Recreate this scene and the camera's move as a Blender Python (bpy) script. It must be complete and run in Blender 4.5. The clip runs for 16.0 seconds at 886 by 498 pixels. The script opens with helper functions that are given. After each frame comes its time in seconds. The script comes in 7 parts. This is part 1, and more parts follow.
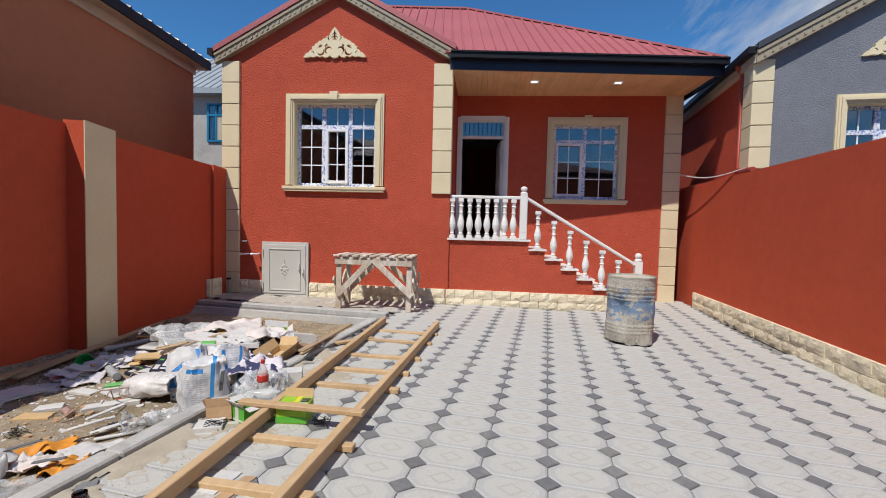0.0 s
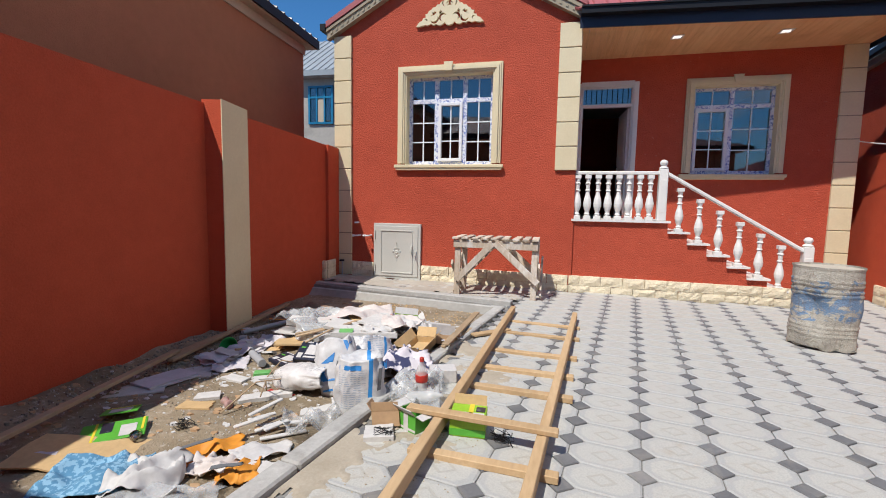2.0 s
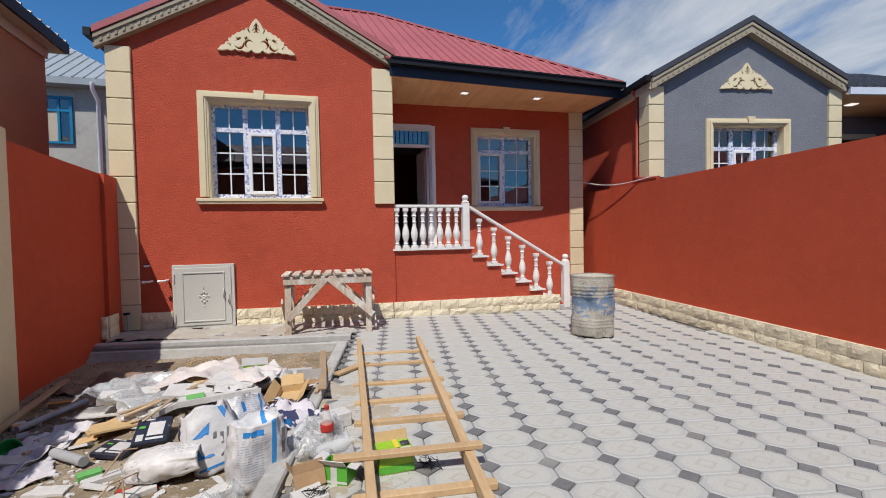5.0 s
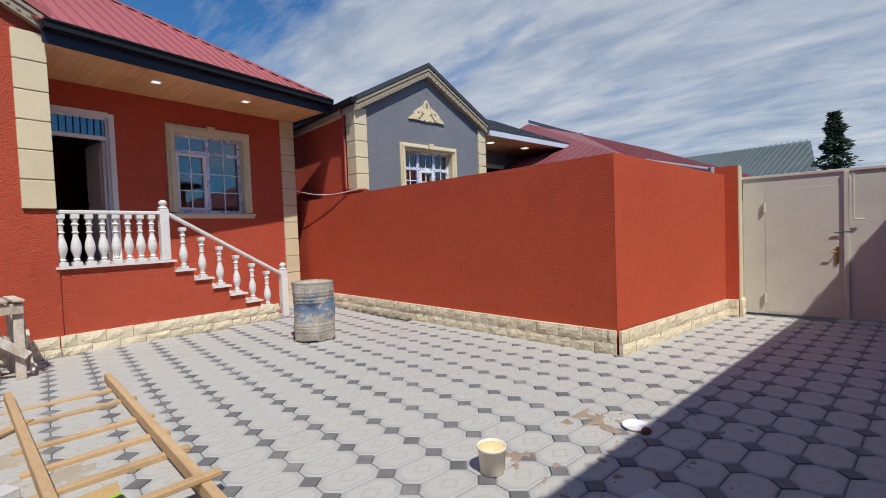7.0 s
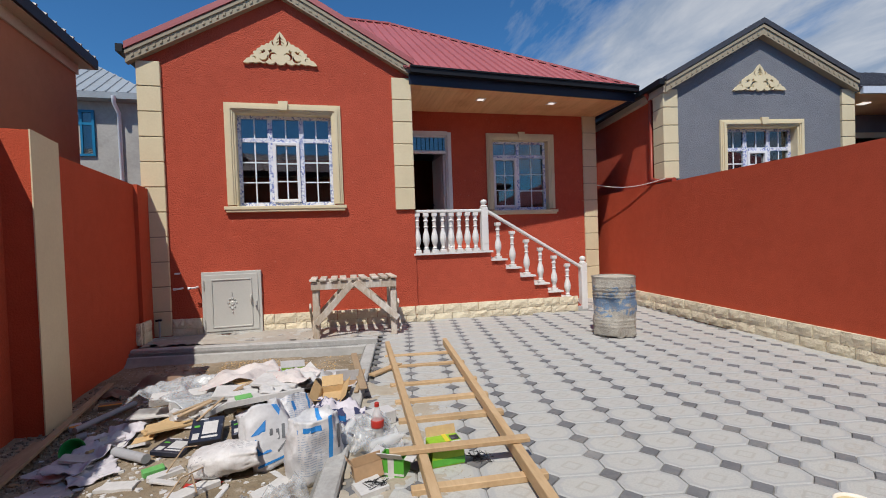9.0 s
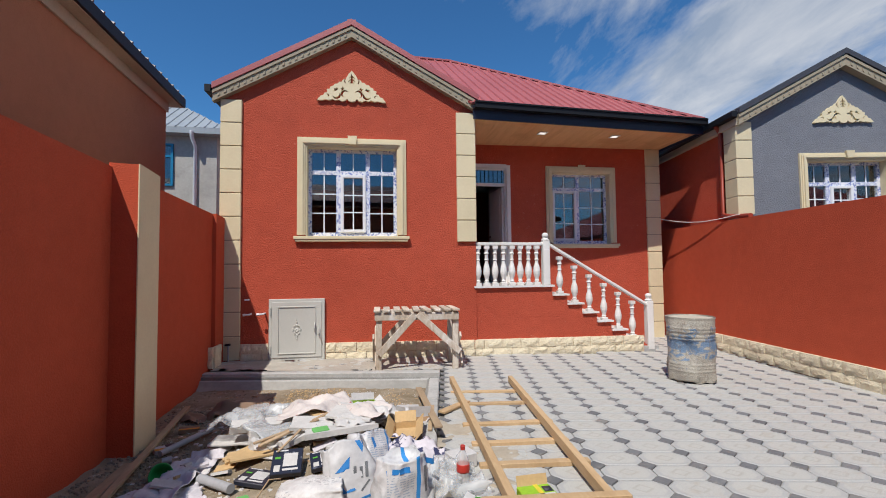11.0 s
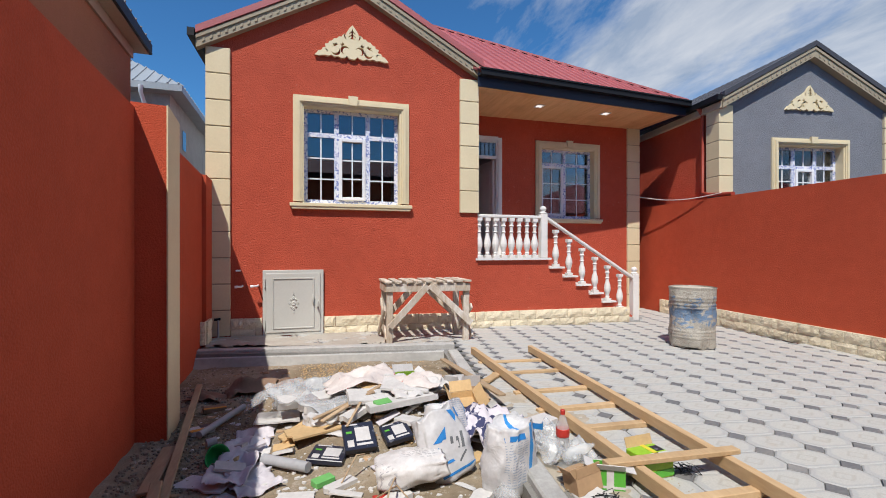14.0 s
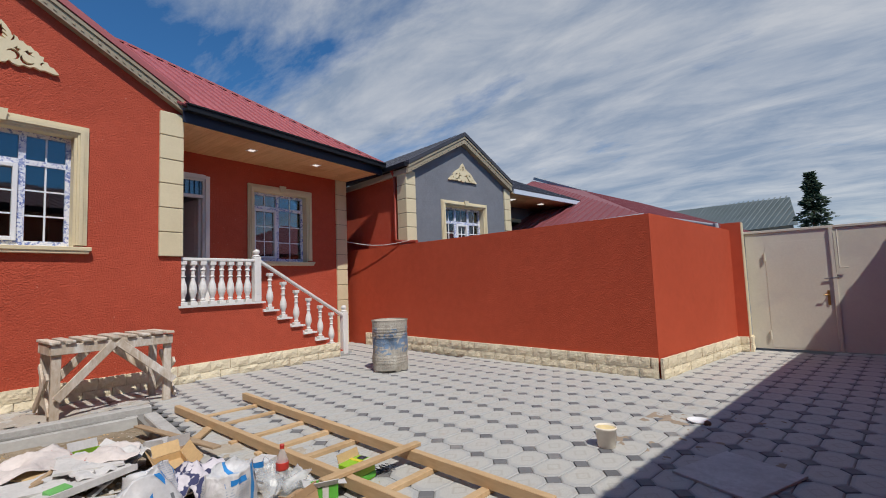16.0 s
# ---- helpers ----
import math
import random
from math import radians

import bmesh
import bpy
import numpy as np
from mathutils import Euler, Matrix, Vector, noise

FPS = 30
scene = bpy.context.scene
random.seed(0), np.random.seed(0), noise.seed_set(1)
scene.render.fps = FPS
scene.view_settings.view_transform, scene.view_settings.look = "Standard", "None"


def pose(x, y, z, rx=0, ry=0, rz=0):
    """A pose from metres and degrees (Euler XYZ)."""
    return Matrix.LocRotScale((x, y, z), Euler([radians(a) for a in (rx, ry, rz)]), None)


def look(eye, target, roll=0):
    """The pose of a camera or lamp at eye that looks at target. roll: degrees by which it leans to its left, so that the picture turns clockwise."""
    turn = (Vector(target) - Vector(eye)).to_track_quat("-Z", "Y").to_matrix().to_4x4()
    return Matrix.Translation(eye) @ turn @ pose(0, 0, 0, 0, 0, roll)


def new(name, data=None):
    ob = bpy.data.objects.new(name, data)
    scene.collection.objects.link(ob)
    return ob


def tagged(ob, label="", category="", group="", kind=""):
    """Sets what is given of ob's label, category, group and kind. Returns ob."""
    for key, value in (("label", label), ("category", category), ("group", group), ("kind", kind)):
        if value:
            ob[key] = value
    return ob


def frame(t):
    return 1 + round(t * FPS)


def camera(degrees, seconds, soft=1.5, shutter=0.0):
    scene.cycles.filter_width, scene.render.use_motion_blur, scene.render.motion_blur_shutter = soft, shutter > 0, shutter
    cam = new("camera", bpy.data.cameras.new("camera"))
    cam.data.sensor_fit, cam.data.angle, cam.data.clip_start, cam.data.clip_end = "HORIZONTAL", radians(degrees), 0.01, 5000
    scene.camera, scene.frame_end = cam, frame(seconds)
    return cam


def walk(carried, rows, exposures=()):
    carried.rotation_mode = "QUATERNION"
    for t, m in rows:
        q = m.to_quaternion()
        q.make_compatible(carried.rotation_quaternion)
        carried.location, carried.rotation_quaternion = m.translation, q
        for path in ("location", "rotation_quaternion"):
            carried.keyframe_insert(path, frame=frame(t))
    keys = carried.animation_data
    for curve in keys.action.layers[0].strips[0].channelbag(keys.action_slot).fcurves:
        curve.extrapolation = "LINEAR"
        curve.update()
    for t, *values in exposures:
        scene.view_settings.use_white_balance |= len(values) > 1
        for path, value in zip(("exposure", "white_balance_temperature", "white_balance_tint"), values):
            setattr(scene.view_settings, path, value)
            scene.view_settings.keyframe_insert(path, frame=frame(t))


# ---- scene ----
cam = camera(89.4, 16.0, soft=1.0)
PATH = [
    (0, (0.408, 0.454, 1.38), (0.245, 2.445, 1.283), 1.4),
    (0.5, (0.232, 0.542, 1.384), (0.035, 2.528, 1.251), 2.3),
    (1, (0.044, 0.619, 1.386), (-0.242, 2.594, 1.243), 2.0),
    (1.5, (-0.159, 0.748, 1.351), (-0.598, 2.692, 1.178), 1.6),
    (2, (-0.375, 0.881, 1.361), (-0.865, 2.811, 1.17), 1.1),
    (2.5, (-0.635, 0.972, 1.363), (-0.806, 2.955, 1.164), -1.2),
    (3, (-0.743, 0.936, 1.37), (-0.601, 2.92, 1.155), -1.1),
    (3.5, (-0.795, 0.806, 1.369), (-0.502, 2.774, 1.166), -1.4),
    (4, (-0.916, 0.739, 1.401), (-0.55, 2.7, 1.256), -1.1),
    (4.2, (-1.001, 0.744, 1.421), (-0.596, 2.7, 1.324), -1.1),
    (6.3, (-1.302, 0.724, 1.432), (-0.487, 2.55, 1.391), -2.0),
    (6.5, (-1.35, 0.723, 1.425), (-0.327, 2.441, 1.382), -2.0),
    (7, (-1.406, 0.675, 1.451), (0.13, 1.954, 1.38), -2.2),
    (7.5, (-1.385, 0.651, 1.444), (0.396, 1.557, 1.369), -2.0),
    (8, (-1.393, 0.642, 1.452), (0.199, 1.85, 1.404), -1.8),
    (8.5, (-1.412, 0.665, 1.44), (-0.318, 2.339, 1.399), -1.9),
    (9, (-1.465, 0.665, 1.426), (-1.0, 2.61, 1.383), -2.0),
    (9.2, (-1.512, 0.655, 1.394), (-1.301, 2.644, 1.344), -2.0),
    (11.3, (-1.843, 0.838, 1.488), (-1.511, 2.808, 1.591), 0.3),
    (11.5, (-1.888, 0.889, 1.474), (-1.525, 2.854, 1.563), 0.8),
    (12, (-1.986, 1.012, 1.429), (-1.622, 2.978, 1.459), 0.3),
    (12.5, (-2.151, 1.05, 1.331), (-1.809, 3.021, 1.34), 0.4),
    (13, (-2.41, 1.128, 1.258), (-2.095, 3.102, 1.202), 0.7),
    (13.5, (-2.607, 1.233, 1.286), (-2.276, 3.204, 1.228), 0.4),
    (14, (-2.777, 1.185, 1.364), (-2.221, 3.106, 1.362), 0.0),
    (14.5, (-2.899, 1.076, 1.4), (-2.007, 2.866, 1.456), -0.8),
    (15, (-2.923, 0.936, 1.409), (-1.836, 2.61, 1.532), -1.5),
    (15.5, (-2.975, 0.835, 1.416), (-1.721, 2.386, 1.553), -1.6),
    (16, (-3.035, 0.835, 1.405), (-1.467, 2.068, 1.556), -2.1),
]
walk(cam, [(t, look(eye, target, roll)) for t, eye, target, roll in PATH],
     exposures=[(0.0, 0.08), (1.5, 0.12), (2.2, 0.2), (3.0, 0.16), (6.3, 0.0), (7.2, 0.02), (8.0, 0.12), (8.5, 0.0), (9.2, -0.08), (11.3, 0.08), (13.5, 0.2), (14.5, 0.1), (15.2, -0.06), (16.0, -0.16)])

# ---- sky and sun ----
SUN_TO = Vector((-0.31, -0.60, 1.0)).normalized()
world = bpy.data.worlds.new("sky")
scene.world = world
world.use_nodes = True
wn, wl = world.node_tree.nodes, world.node_tree.links
wn.clear()
w_out = wn.new("ShaderNodeOutputWorld")
w_bg = wn.new("ShaderNodeBackground")
w_sky = wn.new("ShaderNodeTexSky")
w_sky.sky_type, w_sky.sun_disc = "NISHITA", False
w_sky.sun_elevation = math.asin(SUN_TO.z)
w_sky.sun_rotation = math.atan2(SUN_TO.x, SUN_TO.y)
w_sky.altitude, w_sky.air_density, w_sky.dust_density, w_sky.ozone_density = 0.0, 1.0, 0.1, 2.0
w_bg.inputs["Strength"].default_value = 0.067
# thin high cloud, drawn on a flat layer above the place
w_tc = wn.new("ShaderNodeTexCoord")
w_sep = wn.new("ShaderNodeSeparateXYZ")
wl.new(w_tc.outputs["Generated"], w_sep.inputs[0])


def w_math(op, a, b=None, clamp=False):
    n = wn.new("ShaderNodeMath")
    n.operation, n.use_clamp = op, clamp
    for k, v in ((0, a), (1, b)):
        if v is None:
            continue
        if isinstance(v, (int, float)):
            n.inputs[k].default_value = v
        else:
            wl.new(v, n.inputs[k])
    return n.outputs[0]


w_z = w_math("ADD", w_math("MAXIMUM", w_sep.outputs[2], 0.0), 0.16)
w_px, w_py = w_math("DIVIDE", w_sep.outputs[0], w_z), w_math("DIVIDE", w_sep.outputs[1], w_z)
w_comb = wn.new("ShaderNodeCombineXYZ")
wl.new(w_px, w_comb.inputs[0])
wl.new(w_py, w_comb.inputs[1])


def w_noise(scale, detail, rough, stretch, turn, distort=0.0):
    m = wn.new("ShaderNodeMapping")
    m.inputs["Scale"].default_value = stretch
    m.inputs["Rotation"].default_value = (0, 0, radians(turn))
    wl.new(w_comb.outputs[0], m.inputs[0])
    n = wn.new("ShaderNodeTexNoise")
    n.inputs["Scale"].default_value, n.inputs["Detail"].default_value = scale, detail
    n.inputs["Roughness"].default_value, n.inputs["Distortion"].default_value = rough, distort
    wl.new(m.outputs[0], n.inputs["Vector"])
    return n.outputs["Fac"]


w_fine = w_noise(1.35, 9.0, 0.62, (1.7, 0.8, 1.0), -38, 0.3)
w_wide = w_noise(0.5, 3.0, 0.5, (1.0, 1.6, 1.0), 20)
# more cloud towards the east, clear towards the west
w_bias = w_math("MULTIPLY", w_math("ADD", w_sep.outputs[0], -0.26), 0.85)
w_cover = w_math("ADD", w_math("ADD", w_math("MULTIPLY", w_fine, 1.7), w_math("MULTIPLY", w_wide, 0.6)), w_bias)
w_cov = w_math("MULTIPLY", w_math("SUBTRACT", w_cover, 1.17), 2.6, True)
w_mix = wn.new("ShaderNodeMix")
w_mix.data_type = "RGBA"
wl.new(w_math("MULTIPLY", w_cov, 0.85), w_mix.inputs[0])
w_tint = wn.new("ShaderNodeMix")
w_tint.data_type, w_tint.blend_type = "RGBA", "MULTIPLY"
w_tint.inputs[0].default_value = 1.0
wl.new(w_sky.outputs[0], w_tint.inputs[6])
w_tint.inputs[7].default_value = (0.56, 1.2, 1.70, 1)
wl.new(w_tint.outputs[2], w_mix.inputs[6])
w_tone = wn.new("ShaderNodeMix")
w_tone.data_type = "RGBA"
wl.new(w_math("MULTIPLY", w_math("SUBTRACT", w_noise(2.2, 8.0, 0.62, (1.9, 0.8, 1.0), -34, 0.3), 0.36), 3.2, True), w_tone.inputs[0])
w_tone.inputs[6].default_value = (4.8, 5.8, 7.4, 1)
w_tone.inputs[7].default_value = (9.6, 9.9, 10.4, 1)
wl.new(w_tone.outputs[2], w_mix.inputs[7])
wl.new(w_mix.outputs[2], w_bg.inputs["Color"])
wl.new(w_bg.outputs[0], w_out.inputs["Surface"])

sun = new("sun", bpy.data.lights.new("sun", "SUN"))
sun.data.energy, sun.data.angle, sun.data.color = 4.3, radians(0.53), (1.0, 0.95, 0.88)
sun.matrix_world = look(SUN_TO * 40, (0, 0, 0))


# ---- materials ----
def material(name, build):
    m = bpy.data.materials.new(name)
    m.use_nodes = True
    nt = m.node_tree
    nt.nodes.clear()
    out = nt.nodes.new("ShaderNodeOutputMaterial")
    bsdf = nt.nodes.new("ShaderNodeBsdfPrincipled")
    nt.links.new(bsdf.outputs[0], out.inputs["Surface"])
    build(nt, bsdf)
    return m


def node(nt, kind, **inputs):
    n = nt.nodes.new(kind)
    for k, v in inputs.items():
        sock = n.inputs[k.replace("_", " ")]
        if hasattr(v, "is_output"):
            nt.links.new(v, sock)
        else:
            sock.default_value = v
    return n


def calc(nt, op, a, b=0.0, clamp=False):
    n = nt.nodes.new("ShaderNodeMath")
    n.operation, n.use_clamp = op, clamp
    for k, v in ((0, a), (1, b)):
        if isinstance(v, (int, float)):
            n.inputs[k].default_value = v
        else:
            nt.links.new(v, n.inputs[k])
    return n.outputs[0]


def blend(nt, fac, a, b):
    n = nt.nodes.new("ShaderNodeMix")
    n.data_type = "RGBA"
    for k, v in ((0, fac), (6, a), (7, b)):
        if hasattr(v, "is_output"):
            nt.links.new(v, n.inputs[k])
        else:
            n.inputs[k].default_value = (*v, 1) if isinstance(v, tuple) and len(v) == 3 else v
    return n.outputs[2]


def ramp(nt, fac, lo, hi):
    n = nt.nodes.new("ShaderNodeMapRange")
    n.inputs["From Min"].default_value, n.inputs["From Max"].default_value = lo, hi
    n.clamp = True
    nt.links.new(fac, n.inputs["Value"])
    return n.outputs[0]


def coords(nt, world_space=True, scale=(1, 1, 1)):
    if world_space:
        src = nt.nodes.new("ShaderNodeNewGeometry").outputs["Position"]
    else:
        src = nt.nodes.new("ShaderNodeTexCoord").outputs["Object"]
    mp = nt.nodes.new("ShaderNodeMapping")
    mp.inputs["Scale"].default_value = scale
    nt.links.new(src, mp.inputs[0])
    return mp.outputs[0]


def noise_fac(nt, vec, scale, detail=4.0, rough=0.55, distort=0.0):
    return node(nt, "ShaderNodeTexNoise", Vector=vec, Scale=scale, Detail=detail, Roughness=rough, Distortion=distort).outputs["Fac"]


def bumped(nt, bsdf, height, strength, distance):
    b = node(nt, "ShaderNodeBump", Height=height, Strength=strength, Distance=distance)
    nt.links.new(b.outputs[0], bsdf.inputs["Normal"])


def surface(name, base, dark=None, rough=0.8, grain=30.0, patch=1.3, bump=0.3, bump_scale=60.0, depth=0.004, spec=0.4,
            metal=0.0, vary=0.0, local=False, stretch=(1, 1, 1), stain=None, stain_amount=0.0, stain_scale=2.0):
    dark = dark or tuple(c * 0.78 for c in base)

    def build(nt, bsdf):
        vec = coords(nt, not local, stretch)
        a = noise_fac(nt, vec, patch, 5.0, 0.6)
        b = noise_fac(nt, vec, grain, 4.0, 0.6)
        f = calc(nt, "ADD", calc(nt, "MULTIPLY", a, 0.6), calc(nt, "MULTIPLY", b, 0.4))
        col = blend(nt, ramp(nt, f, 0.36, 0.64), dark, base)
        if stain:
            s = noise_fac(nt, vec, stain_scale, 6.0, 0.7, 0.6)
            col = blend(nt, calc(nt, "MULTIPLY", ramp(nt, s, 0.5, 0.68), stain_amount), col, stain)
        if vary:
            r = nt.nodes.new("ShaderNodeObjectInfo").outputs["Random"]
            hsv = node(nt, "ShaderNodeHueSaturation", Color=col, Value=calc(nt, "ADD", calc(nt, "MULTIPLY", r, 2 * vary), 1 - vary))
            col = hsv.outputs[0]
        nt.links.new(col, bsdf.inputs["Base Color"])
        bsdf.inputs["Metallic"].default_value = metal
        bsdf.inputs["Specular IOR Level"].default_value = spec
        nt.links.new(calc(nt, "ADD", calc(nt, "MULTIPLY", b, 0.24), rough - 0.12, True), bsdf.inputs["Roughness"])
        if bump:
            h = noise_fac(nt, vec, bump_scale, 5.0, 0.65)
            bumped(nt, bsdf, h, bump, depth)

    return material(name, build)


def stucco(name, base, dark, relief=0.6, lumps=85.0, specks=0.0):
    """Sprayed mineral render: small round lumps, with broader unevenness and a few pale specks."""

    def build(nt, bsdf):
        vec = coords(nt)
        wide, mid, fine = noise_fac(nt, vec, 0.9, 4.0), noise_fac(nt, vec, 7.0, 4.0), noise_fac(nt, vec, 75.0, 3.0, 0.6)
        f = calc(nt, "ADD", calc(nt, "MULTIPLY", wide, 0.35), calc(nt, "ADD", calc(nt, "MULTIPLY", mid, 0.3), calc(nt, "MULTIPLY", fine, 0.4)))
        col = blend(nt, ramp(nt, f, 0.38, 0.66), dark, base)
        speck = ramp(nt, noise_fac(nt, vec, 30.0, 2.0), 0.70, 0.76)
        col = blend(nt, calc(nt, "MULTIPLY", speck, specks), col, (0.62, 0.36, 0.28))
        nt.links.new(col, bsdf.inputs["Base Color"])
        bsdf.inputs["Roughness"].default_value = 0.8
        bsdf.inputs["Specular IOR Level"].default_value = 0.18
        lump = node(nt, "ShaderNodeTexVoronoi", Vector=vec, Scale=lumps).outputs["Distance"]
        h = calc(nt, "ADD", calc(nt, "MULTIPLY", lump, -0.8), calc(nt, "ADD", calc(nt, "MULTIPLY", mid, 0.22), calc(nt, "MULTIPLY", fine, 1.1)))
        bumped(nt, bsdf, h, relief, 0.009)

    return material(name, build)


RED = stucco("red_render", (0.53, 0.098, 0.054), (0.41, 0.073, 0.04), 1.0, 50.0, 0.45)
WALL_RED = stucco("red_wall_render", (0.55, 0.096, 0.046), (0.44, 0.074, 0.034), 0.4)
BROWN_RED = stucco("brown_render", (0.43, 0.185, 0.105), (0.35, 0.15, 0.083), 0.45)
GREY = stucco("grey_render", (0.215, 0.228, 0.255), (0.17, 0.18, 0.205), 0.8, 50.0)
CREAM = surface("cream_paint", (0.72, 0.63, 0.42), (0.64, 0.55, 0.36), 0.62, 40, 1.5, 0.25, 90, 0.003, 0.35, vary=0.05)
STONE = surface("rough_limestone", (0.82, 0.74, 0.55), (0.70, 0.615, 0.44), 0.85, 30, 5.0, 1.0, 26, 0.022, 0.2, vary=0.06)
WHITE = surface("white_paint", (0.78, 0.77, 0.74), (0.70, 0.69, 0.66), 0.4, 50, 2.0, 0.12, 80, 0.002, 0.5)
PVC = surface("white_pvc", (0.80, 0.81, 0.83), (0.74, 0.75, 0.78), 0.32, 60, 2.0, 0.0)
TAN = surface("tan_moulding", (0.36, 0.31, 0.22), (0.30, 0.255, 0.18), 0.7, 40, 1.5, 0.2, 80, 0.003)
ROOF_RED = surface("raspberry_sheet", (0.42, 0.12, 0.12), (0.36, 0.10, 0.10), 0.45, 30, 0.8, 0.06, 6, 0.01, 0.5)
ROOF_MAROON = surface("maroon_sheet", (0.24, 0.07, 0.075), (0.20, 0.055, 0.06), 0.45, 30, 0.8, 0.06, 6, 0.01, 0.4)
ROOF_DARK = surface("charcoal_sheet", (0.055, 0.055, 0.065), (0.045, 0.045, 0.055), 0.42, 30, 0.8, 0.05, 6, 0.01, 0.5)
ROOF_GREY = surface("zinc_sheet", (0.33, 0.36, 0.38), (0.27, 0.30, 0.32), 0.42, 30, 0.8, 0.05, 6, 0.01, 0.5, stain=(0.22, 0.22, 0.22), stain_amount=0.5)
ROOF_GREEN = surface("green_grey_tile", (0.16, 0.19, 0.185), (0.12, 0.145, 0.14), 0.55, 20, 0.6, 0.3, 12, 0.01)
NAVY = surface("navy_sheet", (0.018, 0.025, 0.05), (0.013, 0.018, 0.036), 0.45, 30, 1.0, 0.04, 8, 0.005, 0.3)
BLACK = surface("black_sheet", (0.012, 0.013, 0.016), (0.009, 0.009, 0.012), 0.5, 30, 1.0, 0.04, 8, 0.005, 0.25)
PLASTER = surface("raw_cement", (0.36, 0.35, 0.32), (0.27, 0.26, 0.24), 0.9, 16, 0.9, 0.5, 30, 0.006, 0.2, stain=(0.22, 0.215, 0.2), stain_amount=0.6, stain_scale=1.2)
CEMENT = surface("grey_cement_render", (0.46, 0.445, 0.41), (0.36, 0.345, 0.315), 0.9, 16, 0.9, 0.5, 30, 0.006, 0.2, stain=(0.27, 0.26, 0.24), stain_amount=0.6, stain_scale=1.2)
INTERIOR = surface("inner_plaster", (0.55, 0.55, 0.54), (0.5, 0.5, 0.49), 0.85, 20, 1.0, 0.1)
CONCRETE = surface("kerb_concrete", (0.50, 0.495, 0.475), (0.36, 0.355, 0.34), 0.9, 40, 3.0, 0.5, 70, 0.004, 0.2, stain=(0.26, 0.25, 0.23), stain_amount=0.6, stain_scale=4)
TAN_SOFFIT = surface("beige_soffit", (0.5, 0.43, 0.33), None, 0.7, 30, 1.0, 0.1)
MORTAR = surface("joint_mortar", (0.27, 0.265, 0.25), (0.19, 0.185, 0.17), 0.95, 60, 3.0, 0.5, 60, 0.004, 0.15)
BLUE_FRAME = surface("blue_frame", (0.01, 0.19, 0.36), None, 0.4, 30, 1.0, 0.0)
GATE = surface("greige_gate_paint", (0.66, 0.63, 0.535), (0.59, 0.56, 0.47), 0.42, 30, 0.9, 0.12, 5, 0.01, 0.5, stain=(0.52, 0.49, 0.45), stain_amount=0.5, stain_scale=1.1)
CABINET = surface("grey_enamel", (0.56, 0.56, 0.52), (0.50, 0.50, 0.46), 0.4, 40, 1.5, 0.06, 30, 0.003, 0.5)
STEEL = surface("steel", (0.45, 0.45, 0.44), None, 0.35, 40, 3.0, 0.05, 50, 0.002, 0.5, metal=1.0)
BRASS = surface("brass", (0.55, 0.36, 0.13), None, 0.35, 40, 3.0, 0.05, 50, 0.002, 0.5, metal=1.0)
GREY_PIPE = surface("grey_pipe", (0.42, 0.43, 0.45), None, 0.45, 30, 2.0, 0.0)
RED_PIPE = surface("red_pipe", (0.33, 0.05, 0.028), None, 0.45, 30, 2.0, 0.05)
PALE_BLUE = surface("pale_blue_sheet", (0.60, 0.66, 0.74), (0.52, 0.58, 0.67), 0.45, 30, 2.0, 0.05, 8, 0.004, 0.4)
CABLE = surface("white_cable", (0.72, 0.70, 0.66), None, 0.5, 30, 2.0, 0.0)


def glass_material():
    m = bpy.data.materials.new("window_glass")
    m.use_nodes = True
    nt = m.node_tree
    nt.nodes.clear()
    out = nt.nodes.new("ShaderNodeOutputMaterial")
    gl = node(nt, "ShaderNodeBsdfGlossy", Color=(1, 1, 1, 1), Roughness=0.015)
    tr = node(nt, "ShaderNodeBsdfTransparent", Color=(0.62, 0.68, 0.72, 1))
    fr = node(nt, "ShaderNodeFresnel", IOR=1.75)
    mx = nt.nodes.new("ShaderNodeMixShader")
    wav = noise_fac(nt, coords(nt), 1.6, 2.0)
    b = node(nt, "ShaderNodeBump", Height=wav, Strength=0.05, Distance=0.02)
    nt.links.new(b.outputs[0], gl.inputs["Normal"])
    nt.links.new(calc(nt, "ADD", calc(nt, "MULTIPLY", fr.outputs[0], 1.1), 0.04, True), mx.inputs[0])
    nt.links.new(tr.outputs[0], mx.inputs[1])
    nt.links.new(gl.outputs[0], mx.inputs[2])
    nt.links.new(mx.outputs[0], out.inputs["Surface"])
    return m


GLASS = glass_material()


def film_build(nt, bsdf):
    """White frame under protective film, with broken blue print along it."""
    vec = coords(nt)
    f1 = noise_fac(nt, vec, 34.0, 3.0, 0.7)
    f2 = noise_fac(nt, vec, 9.0, 2.0)
    mask = calc(nt, "MULTIPLY", ramp(nt, f1, 0.49, 0.56), ramp(nt, f2, 0.32, 0.5))
    col = blend(nt, mask, (0.76, 0.78, 0.83), (0.16, 0.22, 0.50))
    nt.links.new(col, bsdf.inputs["Base Color"])
    bsdf.inputs["Roughness"].default_value = 0.3
    bumped(nt, bsdf, f1, 0.1, 0.002)


FILM = material("printed_film", film_build)


